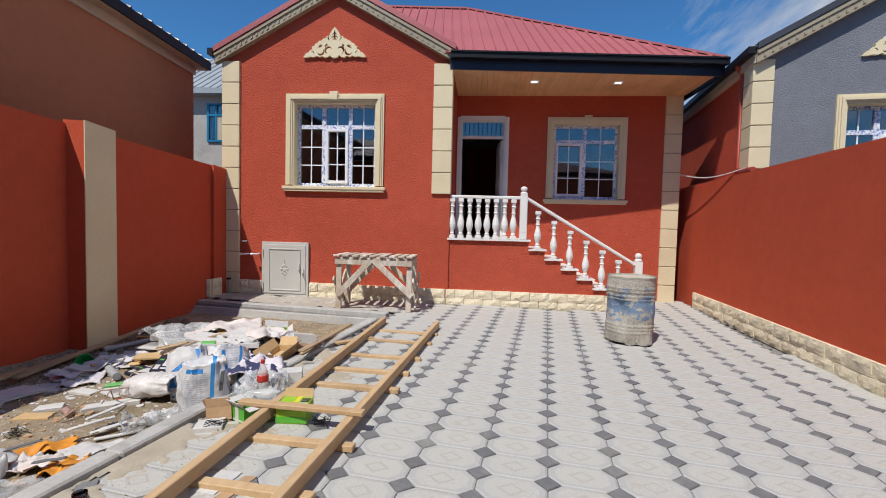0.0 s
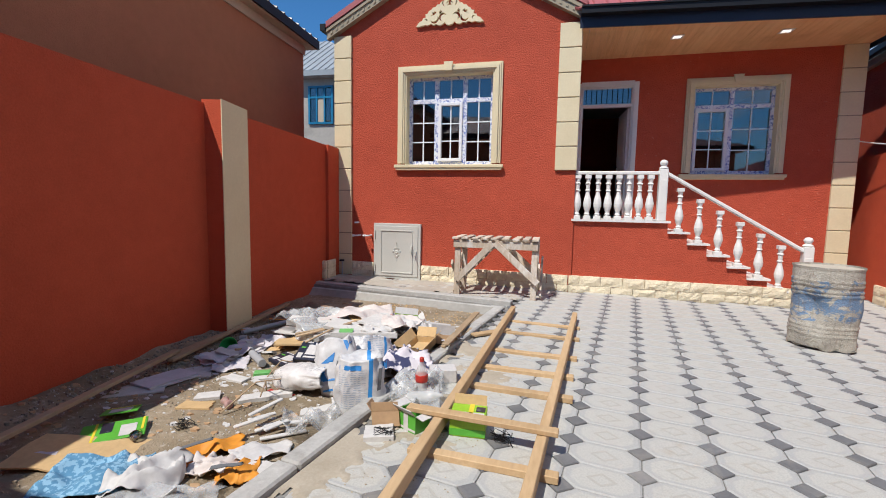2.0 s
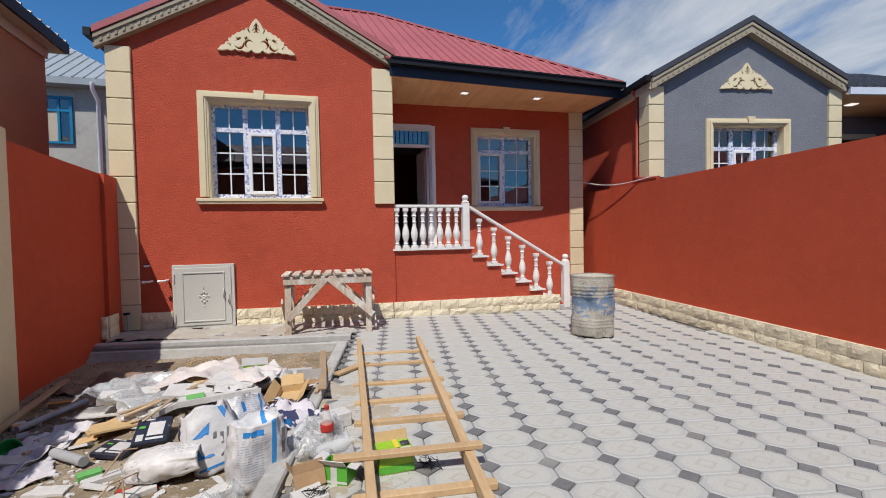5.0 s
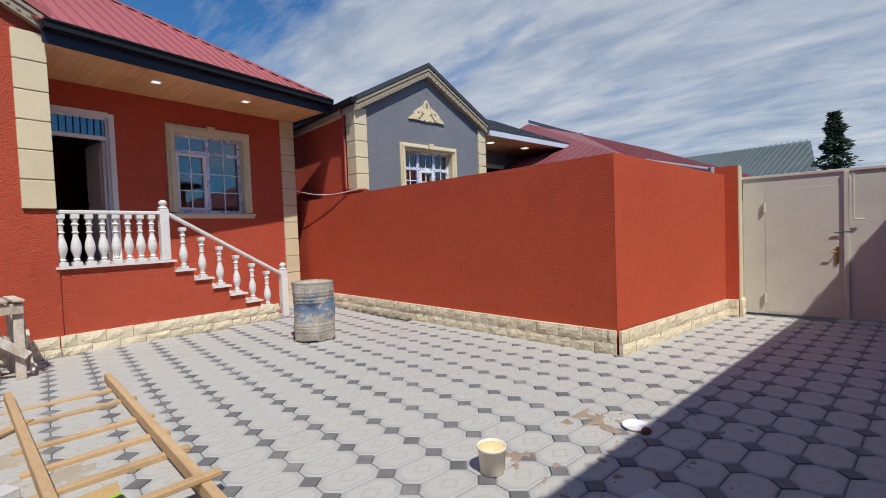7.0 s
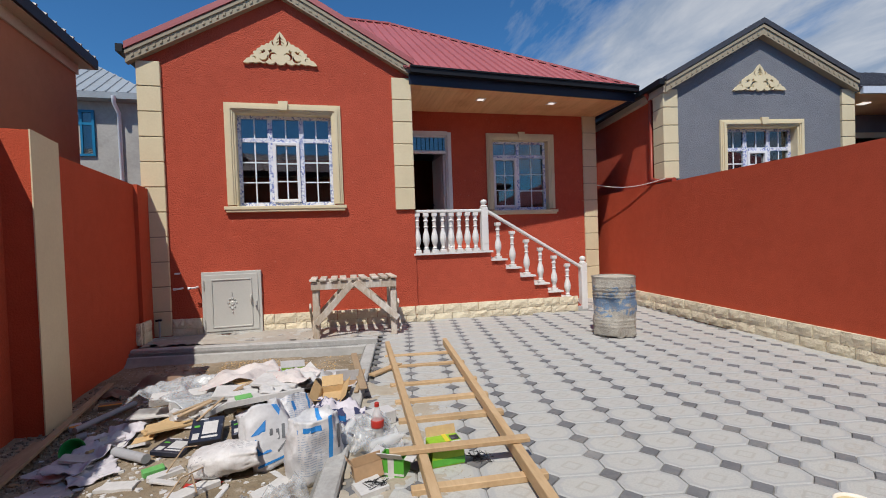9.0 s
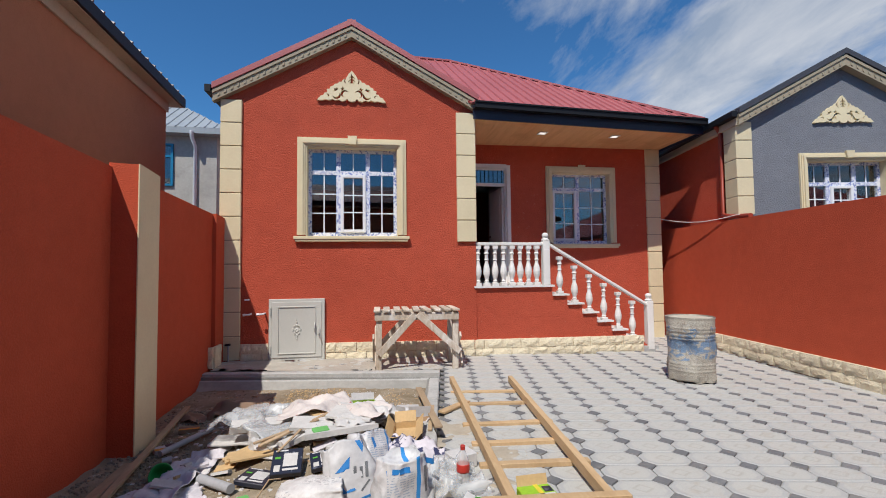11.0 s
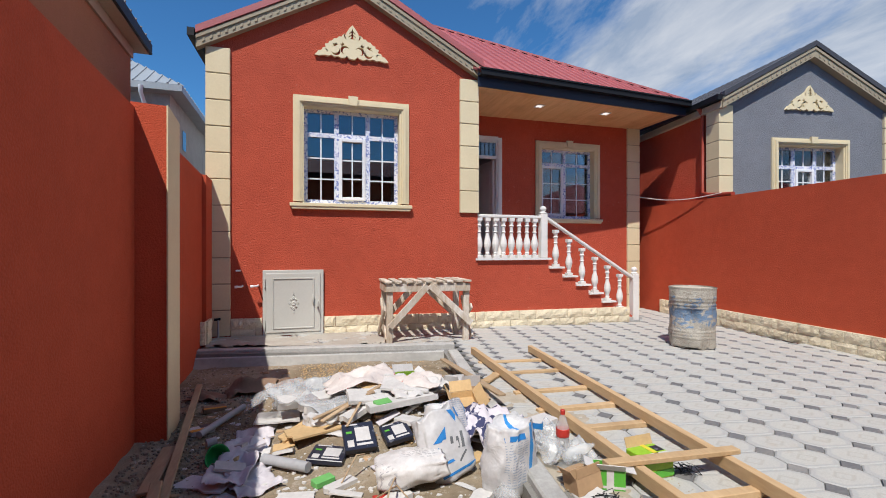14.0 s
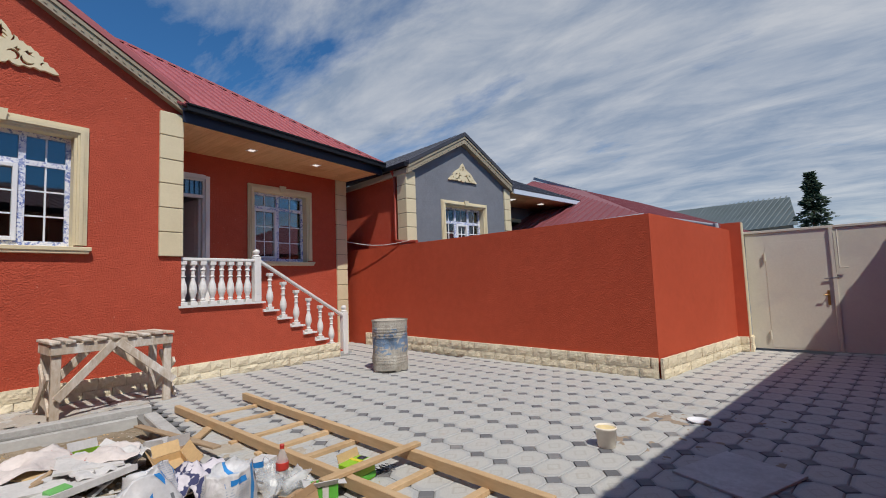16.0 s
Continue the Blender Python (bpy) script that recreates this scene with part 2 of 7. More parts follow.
def ceiling_wood_build(nt, bsdf):
    vec = coords(nt, True, (1, 1, 1))
    grain = noise_fac(nt, coords(nt, True, (26, 1.5, 26)), 1.0, 5.0, 0.6, 1.5)
    wide = noise_fac(nt, vec, 1.7, 3.0)
    rnd = nt.nodes.new("ShaderNodeNewGeometry").outputs["Random Per Island"]
    col = blend(nt, ramp(nt, grain, 0.3, 0.7), (0.58, 0.32, 0.13), (0.80, 0.50, 0.25))
    col = blend(nt, calc(nt, "MULTIPLY", rnd, 0.6), col, (0.82, 0.53, 0.28))
    col = blend(nt, ramp(nt, wide, 0.55, 0.75), col, (0.58, 0.31, 0.13))
    nt.links.new(col, bsdf.inputs["Base Color"])
    bsdf.inputs["Roughness"].default_value = 0.38


CEILING_WOOD = material("varnished_pine", ceiling_wood_build)

# yard frame: the paving, kerbs and yard walls stand turned against the house front
YAW = radians(-8.4)
UX, UY = math.cos(YAW), math.sin(YAW)


def at(u, v):
    """Plan place of yard coordinates."""
    return (UX * u - UY * v, UY * u + UX * v)


def gz(x, y=0.0):
    """The yard falls a little towards the gate and rises a little before the house."""
    return -0.014 * (x - 0.5) + 0.008 * max(0.0, y - 3.5)


PX, PY, CUT = 0.380, 0.2405, 0.070  # paving module and cut corner


def paving_build(nt, bsdf):
    uv = nt.nodes.new("ShaderNodeUVMap")
    uv.uv_map = "local"
    sep = nt.nodes.new("ShaderNodeSeparateXYZ")
    nt.links.new(uv.outputs[0], sep.inputs[0])
    au, av = calc(nt, "ABSOLUTE", sep.outputs[0]), calc(nt, "ABSOLUTE", sep.outputs[1])
    du, dv = calc(nt, "DIVIDE", au, PX / 2), calc(nt, "DIVIDE", av, PY / 2)
    cut = calc(nt, "DIVIDE", calc(nt, "ADD", au, av), (PX + PY) / 2 - CUT)
    edge = calc(nt, "MAXIMUM", calc(nt, "MAXIMUM", du, dv), cut)
    diamond = calc(nt, "ADD", calc(nt, "DIVIDE", au, 0.078), calc(nt, "DIVIDE", av, 0.062))
    vec = coords(nt)
    wide, mid, fine = noise_fac(nt, vec, 0.8, 4.0), noise_fac(nt, vec, 9.0, 5.0, 0.7), noise_fac(nt, vec, 120.0, 3.0)
    rnd = nt.nodes.new("ShaderNodeAttribute")
    rnd.attribute_type, rnd.attribute_name = "GEOMETRY", "tone"
    obr = nt.nodes.new("ShaderNodeObjectInfo").outputs["Random"]
    any_r = calc(nt, "FRACT", calc(nt, "ADD", rnd.outputs["Fac"], obr))
    pale, rim, core = (0.49, 0.487, 0.45), (0.415, 0.42, 0.41), (0.41, 0.39, 0.345)
    col = blend(nt, ramp(nt, edge, 0.74, 0.80), pale, rim)
    ring = calc(nt, "MULTIPLY", ramp(nt, diamond, 0.62, 0.74), calc(nt, "SUBTRACT", 1.0, ramp(nt, diamond, 0.96, 1.06)))
    col = blend(nt, calc(nt, "MULTIPLY", ring, 0.75), col, core)
    col = blend(nt, calc(nt, "MULTIPLY", any_r, 0.28), col, (0.43, 0.43, 0.42))
    dirt = calc(nt, "MULTIPLY", ramp(nt, mid, 0.52, 0.72), ramp(nt, wide, 0.46, 0.62))
    col = blend(nt, calc(nt, "MULTIPLY", dirt, 0.7), col, (0.40, 0.34, 0.26))
    col = blend(nt, calc(nt, "MULTIPLY", ramp(nt, fine, 0.42, 0.66), 0.4), col, (0.30, 0.30, 0.29))
    nt.links.new(col, bsdf.inputs["Base Color"])
    bsdf.inputs["Roughness"].default_value = 0.72
    bsdf.inputs["Specular IOR Level"].default_value = 0.35
    h = calc(nt, "ADD", calc(nt, "MULTIPLY", fine, 0.25), calc(nt, "SUBTRACT", mid, calc(nt, "MULTIPLY", ring, 0.5)))
    bumped(nt, bsdf, h, 0.35, 0.004)


PAVE = material("cast_paving", paving_build)
PAVE_DARK = surface("grey_paving_insert", (0.185, 0.188, 0.195), (0.135, 0.138, 0.145), 0.75, 60, 2.0, 0.3, 100, 0.003, 0.35, vary=0.16,
                    stain=(0.35, 0.33, 0.29), stain_amount=0.5, stain_scale=2.4)


# ---- building helpers ----
def part(name, bm, mat, parent=None, label="", smooth=False, m=None):
    me = bpy.data.meshes.new(name)
    bmesh.ops.recalc_face_normals(bm, faces=bm.faces[:])
    bm.to_mesh(me)
    bm.free()
    if mat:
        me.materials.append(mat)
    if smooth:
        for p in me.polygons:
            p.use_smooth = True
    ob = new(name, me)
    if parent:
        ob.parent = parent
    if m is not None:
        ob.matrix_basis = m
    if label:
        ob["label"] = label
    return ob


def shared(name, me, parent, m):
    """One more object on a mesh that already stands."""
    ob = new(name, me)
    ob.parent = parent
    ob.matrix_basis = m
    return ob


def thing(name, label, category, m=None, group="", kind=""):
    ob = new(name)
    ob.empty_display_size = 0.1
    if m is not None:
        ob.matrix_basis = m
    return tagged(ob, label, category, group, kind)


def box(bm, x0, x1, y0, y1, z0, z1, bevel=0.0, m=None):
    r = bmesh.ops.create_cube(bm, size=1.0)
    vs = r["verts"]
    for v in vs:
        v.co = Vector((x0 + (v.co.x + 0.5) * (x1 - x0), y0 + (v.co.y + 0.5) * (y1 - y0), z0 + (v.co.z + 0.5) * (z1 - z0)))
    if bevel:
        es = {e for v in vs for e in v.link_edges}
        r = bmesh.ops.bevel(bm, geom=list(es), offset=bevel, segments=1, affect="EDGES", profile=0.5)
        vs = [v for v in bm.verts if v in set(r["verts"])] if m is not None else vs
    if m is not None:
        bmesh.ops.transform(bm, matrix=m, verts=[v for v in vs if v.is_valid])
    return vs


def boxed(*boxes, bevel=0.0):
    bm = bmesh.new()
    for b in boxes:
        box(bm, *b, bevel=bevel)
    return bm


def prism(bm, pts, y0, y1):
    """A polygon of (x, z) drawn out from y0 to y1."""
    a = [bm.verts.new((x, y0, z)) for x, z in pts]
    b = [bm.verts.new((x, y1, z)) for x, z in pts]
    bm.faces.new(a)
    bm.faces.new(b[::-1])
    n = len(pts)
    for i in range(n):
        bm.faces.new((a[i], b[i], b[(i + 1) % n], a[(i + 1) % n]))


def slab(bm, pts, z0, z1):
    """A plan polygon of (x, y), z0 to z1; each a number or a function of x and y."""
    f0 = z0 if callable(z0) else (lambda x, y: z0)
    f1 = z1 if callable(z1) else (lambda x, y: z1)
    a = [bm.verts.new((x, y, f0(x, y))) for x, y in pts]
    b = [bm.verts.new((x, y, f1(x, y))) for x, y in pts]
    bm.faces.new(a[::-1])
    bm.faces.new(b)
    n = len(pts)
    for i in range(n):
        bm.faces.new((a[i], a[(i + 1) % n], b[(i + 1) % n], b[i]))


def hexa(bm, lower, upper):
    """A solid between two rings of four points."""
    a = [bm.verts.new(p) for p in lower]
    b = [bm.verts.new(p) for p in upper]
    bm.faces.new(a[::-1])
    bm.faces.new(b)
    for i in range(len(a)):
        j = (i + 1) % len(a)
        bm.faces.new((a[i], a[j], b[j], b[i]))


def beam(bm, p, q, w, h, up=(0, 0, 1), bevel=0.0):
    """A squared timber from p to q, w wide and h high across."""
    p, q = Vector(p), Vector(q)
    d = (q - p).normalized()
    side = d.cross(Vector(up)).normalized()
    top = side.cross(d)
    m = Matrix((side, d, top)).transposed().to_4x4()
    m.translation = p
    vs = box(bm, -w / 2, w / 2, 0, (q - p).length, -h / 2, h / 2)
    bmesh.ops.transform(bm, matrix=m, verts=vs)
    if bevel:
        bmesh.ops.bevel(bm, geom=list({e for v in vs for e in v.link_edges}), offset=bevel, segments=1, affect="EDGES")


def lathe(bm, profile, seg=16, m=None):
    """A turned body from (radius, z) pairs."""
    rings = []
    for r, z in profile:
        rings.append([bm.verts.new((r * math.cos(2 * math.pi * k / seg), r * math.sin(2 * math.pi * k / seg), z)) for k in range(seg)])
    for a, b in zip(rings, rings[1:]):
        for k in range(seg):
            bm.faces.new((a[k], a[(k + 1) % seg], b[(k + 1) % seg], b[k]))
    bm.faces.new(rings[0][::-1])
    bm.faces.new(rings[-1])
    if m is not None:
        bmesh.ops.transform(bm, matrix=m, verts=[v for ring in rings for v in ring])


def tube(name, points, radius, mat, parent=None, label="", bevel_res=3):
    cu = bpy.data.curves.new(name, "CURVE")
    cu.dimensions, cu.bevel_depth, cu.bevel_resolution = "3D", radius, bevel_res
    sp = cu.splines.new("POLY")
    sp.points.add(len(points) - 1)
    for p, c in zip(sp.points, points):
        p.co = (*c, 1)
    cu.use_fill_caps = True
    tmp = bpy.data.objects.new(name, cu)
    scene.collection.objects.link(tmp)
    me = bpy.data.meshes.new_from_object(tmp.evaluated_get(bpy.context.evaluated_depsgraph_get()))
    bpy.data.objects.remove(tmp)
    me.materials.clear()
    me.materials.append(mat)
    for p in me.polygons:
        p.use_smooth = True
    ob = new(name, me)
    if parent:
        ob.parent = parent
    if label:
        ob["label"] = label
    return ob


def rough_block(seed, lx, ly, lz):
    """A rock-faced block, front towards -y, with its origin at the middle of its back's foot."""
    rnd = random.Random(seed)
    bm = bmesh.new()
    nx, nz = 5, 3
    front = [[bm.verts.new((lx * (i / nx - 0.5), -ly * (0.80 if i in (0, nx) or k in (0, nz) else rnd.uniform(0.86, 1.2)), lz * k / nz)) for i in range(nx + 1)] for k in range(nz + 1)]
    for k in range(nz + 1):
        for i in range(nx + 1):
            if 0 < i < nx:
                front[k][i].co.x += rnd.uniform(-0.012, 0.012)
            if 0 < k < nz:
                front[k][i].co.z += rnd.uniform(-0.008, 0.008)
    for k in range(nz):
        for i in range(nx):
            bm.faces.new((front[k][i], front[k][i + 1], front[k + 1][i + 1], front[k + 1][i]))
    ring = front[0] + [front[k][nx] for k in range(1, nz + 1)] + front[nz][nx - 1::-1] + [front[k][0] for k in range(nz - 1, 0, -1)]
    back = [bm.verts.new((v.co.x, 0, v.co.z)) for v in ring]
    for i in range(len(ring)):
        j = (i + 1) % len(ring)
        bm.faces.new((ring[j], ring[i], back[i], back[j]))
    me = bpy.data.meshes.new("rough_block")
    bmesh.ops.recalc_face_normals(bm, faces=bm.faces[:])
    bm.to_mesh(me)
    bm.free()
    me.materials.append(STONE)
    return me


BLOCKS = [rough_block(k, 0.318, 0.045, 0.148) for k in range(6)]


def stone_course(parent, p, q, z_of, rows=2, side=1):
    """Rock-faced blocks along the foot of a wall from p to q; the stone faces right of the way from p to q."""
    p, q = Vector((*p, 0)), Vector((*q, 0))
    d = (q - p).normalized()
    length = (q - p).length
    yaw = math.atan2(d.y, d.x)
    rnd = random.Random(int(1000 * length))
    for r in range(rows):
        s = 0.0 if r % 2 == 0 else -0.16
        while s < length - 0.02:
            a, b = max(s, 0.0), min(s + 0.325, length)
            if b - a > 0.03:
                c = p + d * (a + b) / 2
                m = Matrix.Translation((c.x, c.y, z_of(c.x, c.y) + 0.153 * r)) @ Matrix.Rotation(yaw, 4, "Z") @ Matrix.Diagonal(((b - a - 0.007) / 0.318, rnd.uniform(0.9, 1.2), 1, 1))
                shared("stone_block", rnd.choice(BLOCKS), parent, m)
            s += 0.325


def ribbed(bm, eave_a, eave_b, others, pitch=0.2, rib=0.022, thick=0.03):
    """A sheet-metal roof face: a polygon (eave first, then the other corners in turn) with standing ribs up the slope."""
    pts = [Vector(p) for p in (eave_a, eave_b, *others)]
    n = (pts[1] - pts[0]).cross(pts[2] - pts[0]).normalized()
    if n.z < 0:
        n = -n
    ex = (pts[1] - pts[0]).normalized()
    ey = n.cross(ex)
    if ey.z < 0:
        ey = -ey
    lo = [bm.verts.new(p - n * thick) for p in pts]
    hi = [bm.verts.new(p) for p in pts]
    bm.faces.new(hi)
    bm.faces.new(lo[::-1])
    for i in range(len(pts)):
        j = (i + 1) % len(pts)
        bm.faces.new((lo[i], lo[j], hi[j], hi[i]))
    flat = [((p - pts[0]).dot(ex), (p - pts[0]).dot(ey)) for p in pts]
    x = min(f[0] for f in flat) + pitch / 2
    while x < max(f[0] for f in flat):
        ys = []
        for (x0, y0), (x1, y1) in zip(flat, flat[1:] + flat[:1]):
            if (x0 - x) * (x1 - x) < 0:
                ys.append(y0 + (y1 - y0) * (x - x0) / (x1 - x0))
        if len(ys) >= 2 and max(ys) - min(ys) > 0.05:
            a, b = pts[0] + ex * x + ey * min(ys), pts[0] + ex * x + ey * max(ys)
            w, t = ex * rib, ex * rib * 0.5
            hexa(bm, [a - w, a + w, b + w, b - w], [a - t + n * 0.028, a + t + n * 0.028, b + t + n * 0.028, b - t + n * 0.028])
        x += pitch


def moulded_ring(bm, x0, x1, z0, z1, y, w, steps):
    """A stepped moulding swept up one side of an opening, over its head and down the other; steps: (share of the width, proud)."""
    prof = [(0.0, -0.01)]
    for (a, pa), (b, pb) in zip(steps, steps[1:] + [(1.0, None)]):
        prof += [(a, pa), (b, pa)]
    prof.append((1.0, -0.01))
    rings = []
    for sx, top in ((-1, False), (-1, True), (1, True), (1, False)):
        rings.append([bm.verts.new(((x0 if sx < 0 else x1) + sx * w * o, y - p, z1 + w * o if top else z0)) for o, p in prof])
    n = len(prof)
    for r, q in zip(rings, rings[1:]):
        for i in range(n):
            bm.faces.new((r[i], r[(i + 1) % n], q[(i + 1) % n], q[i]))
    bm.faces.new(rings[0])
    bm.faces.new(rings[-1][::-1])


def window(house, x0, x1, z0, z1, y, cols, transom, sash, surround=0.16):
    """A film-wrapped PVC window in a moulded surround. cols: mullion places; sash: the bay with the opening light."""
    bm = bmesh.new()
    moulded_ring(bm, x0, x1, z0, z1, y, surround, [(0.0, 0.035), (0.14, 0.055), (0.32, 0.072), (0.62, 0.05), (0.82, 0.034)])
    win = part("window", bm, CREAM, house, "cream moulded window surround")
    bm = boxed((x0 - surround - 0.045, x1 + surround + 0.045, y - 0.085, y + 0.17, z0 - 0.075, z0 - 0.022),
               (x0 - surround - 0.02, x1 + surround + 0.02, y - 0.07, y + 0.17, z0 - 0.112, z0 - 0.073), bevel=0.006)
    part("sill", bm, CREAM, win)
    part("reveal", boxed((x0 - 0.006, x0 + 0.010, y - 0.03, y + 0.128, z0 - 0.02, z1), (x1 - 0.010, x1 + 0.006, y - 0.03, y + 0.128, z0 - 0.02, z1), (x0 + 0.012, x1 - 0.012, y - 0.03, y + 0.128, z1 - 0.010, z1 + 0.006)), CREAM, win)
    xm = (x0 + x1) / 2
    bm = bmesh.new()
    prism(bm, [(xm - 0.055, z1 + surround * 0.2), (xm + 0.055, z1 + surround * 0.2), (xm + 0.075, z1 + surround + 0.025), (xm - 0.075, z1 + surround + 0.025)], y - 0.10, y - 0.06)
    part("keystone", bm, CREAM, win)
    fy0, fy1, f = y + 0.13, y + 0.19, 0.062
    edges = [x0, *cols, x1]
    bm = boxed((x0, x0 + f, fy0, fy1, z0 - 0.02, z1), (x1 - f, x1, fy0, fy1, z0 - 0.02, z1), (x0 + f, x1 - f, fy0, fy1, z1 - f, z1), (x0 + f, x1 - f, fy0, fy1, z0 - 0.02, z0 + f * 0.8))
    part("frame", bm, FILM, win, "white frame under blue-printed film")
    for c in cols:
        part("mullion", boxed((c - 0.036, c + 0.036, fy0 - 0.003, fy1, z0 + f * 0.8, z1 - f)), FILM, win)
    for k, (a, b) in enumerate(zip(edges, edges[1:])):
        a = a + (f if k == 0 else 0.036)
        b = b - (f if k == len(edges) - 2 else 0.036)
        part("transom", boxed((a, b, fy0 - 0.002, fy1, transom - 0.034, transom + 0.034)), FILM, win)
        for lo, hi, rows in ((z0 + f * 0.8, transom - 0.034, 3), (transom + 0.034, z1 - f, 1)):
            aa, bb, ll, hh = a, b, lo, hi
            if k == sash and rows == 3:
                s = 0.05
                part("sash", boxed((a, a + s, fy0 - 0.03, fy1 - 0.03, lo, hi), (b - s, b, fy0 - 0.03, fy1 - 0.03, lo, hi), (a + s, b - s, fy0 - 0.03, fy1 - 0.03, hi - s, hi), (a + s, b - s, fy0 - 0.03, fy1 - 0.03, lo, lo + s), bevel=0.005), PVC, win, "clean white opening sash")
                aa, bb, ll, hh = a + s, b - s, lo + s, hi - s
            pane = part("pane", boxed((aa, bb, fy0 + 0.022, fy0 + 0.030, ll, hh)), GLASS, win)
            pane.visible_shadow = False
            g = 0.010
            bars = [((aa + bb) / 2 - g, (aa + bb) / 2 + g, fy0 + 0.012, fy0 + 0.020, ll, hh)]
            bars += [(aa, bb, fy0 + 0.0125, fy0 + 0.0195, ll + (hh - ll) * r / rows - g, ll + (hh - ll) * r / rows + g) for r in range(1, rows)]
            part("glazing_grid", boxed(*bars), PVC, win)
    return win


def ornament(house, xc, z0, y, width, m=None):
    """Pierced plaster crest: a veined leaf over a body cut through by scrolls, with a scalloped foot."""
    s = width / 1.12
    half = [(0.0, 0.465), (0.045, 0.415), (0.088, 0.345), (0.100, 0.30), (0.115, 0.325), (0.15, 0.30), (0.165, 0.268), (0.20, 0.272), (0.235, 0.235),
            (0.275, 0.232), (0.305, 0.195), (0.345, 0.182), (0.36, 0.145), (0.405, 0.135), (0.395, 0.085), (0.44, 0.075), (0.46, 0.035), (0.50, 0.025),
            (0.56, -0.045), (0.50, -0.052), (0.42, -0.034), (0.37, -0.045), (0.31, -0.022), (0.27, -0.045), (0.22, -0.03), (0.17, -0.055), (0.11, -0.042),
            (0.08, -0.012), (0.05, -0.05)]
    outline = half + [(0.0, -0.06)] + [(-x, z) for x, z in half[:0:-1]]
    holes = []

    def arc(cx, cz, r0, r1, a0, a1, seg=9):
        """A crescent, thin at both ends."""
        out, back = [], []
        for k in range(seg + 1):
            q = k / seg
            a = radians(a0 + (a1 - a0) * q)
            mid, w = (r0 + r1) / 2, (r1 - r0) / 2 * max(0.12, math.sin(math.pi * q))
            out.append((cx + (mid + w) * math.cos(a), cz + (mid + w) * math.sin(a)))
            back.append((cx + (mid - w) * math.cos(a), cz + (mid - w) * math.sin(a)))
        return out + back[::-1]

    vein = [(0.0, 0.42), (0.008, 0.39), (0.012, 0.375), (0.045, 0.34), (0.048, 0.325), (0.014, 0.35), (0.014, 0.325), (0.058, 0.285), (0.06, 0.27), (0.015, 0.30), (0.015, 0.275), (0.045, 0.24), (0.012, 0.25)]
    holes.append(vein + [(-x, z) for x, z in vein[:0:-1]])
    for sgn in (-1, 1):
        for h in (arc(0.035, 0.30, 0.072, 0.092, -55, 20), arc(0.105, 0.065, 0.038, 0.078, -70, 150), arc(0.255, 0.06, 0.045, 0.085, 150, 330),
                  [(0.12, 0.155), (0.155, 0.195), (0.15, 0.165), (0.185, 0.16), (0.165, 0.14), (0.17, 0.115), (0.145, 0.135)],
                  [(0.215, 0.145), (0.25, 0.175), (0.255, 0.15), (0.30, 0.16), (0.275, 0.125), (0.32, 0.10), (0.255, 0.115)],
                  arc(0.40, 0.03, 0.016, 0.034, 40, 250, 6)):
            holes.append([(sgn * x, z) for x, z in h])
    bm = bmesh.new()
    edges = []
    for loop in [outline] + holes:
        vs = [bm.verts.new((x, -0.045, z)) for x, z in loop]
        edges += [bm.edges.new((vs[i], vs[(i + 1) % len(vs)])) for i in range(len(vs))]
    bmesh.ops.triangle_fill(bm, use_beauty=True, edges=edges)
    r = bmesh.ops.extrude_face_region(bm, geom=bm.faces[:], use_keep_orig=True)
    bmesh.ops.translate(bm, vec=(0, 0.045, 0), verts=[v for v in r["geom"] if isinstance(v, bmesh.types.BMVert)])
    mm = (m or Matrix.Identity(4)) @ Matrix.Translation((xc, y, z0 + 0.05 * s)) @ Matrix.Diagonal((s, 1, s, 1))
    return part("crest", bm, CREAM, house, "pierced cream plaster crest", m=mm)


def quoins(house, x0, x1, z0, z1, y0, y1, step=0.372, m=None):
    """Corner blocks piled with open joints."""
    n = max(1, round((z1 - z0) / step))
    h = (z1 - z0) / n
    me = None
    for k in range(n):
        if me is None:
            ob = part("quoin_block", boxed((x0, x1, y0, y1, 0, h - 0.014), bevel=0.006), CREAM, house)
            me = ob.data
            ob.matrix_basis = (m or Matrix.Identity(4)) @ Matrix.Translation((0, 0, z0))
        else:
            shared("quoin_block", me, house, (m or Matrix.Identity(4)) @ Matrix.Translation((0, 0, z0 + k * h)))
    part("quoin_core", boxed((x0 + 0.004, x1 - 0.004, y0 + 0.012, y1 - 0.004, z0, z1 - 0.01)), TAN, house, m=m or Matrix.Identity(4))


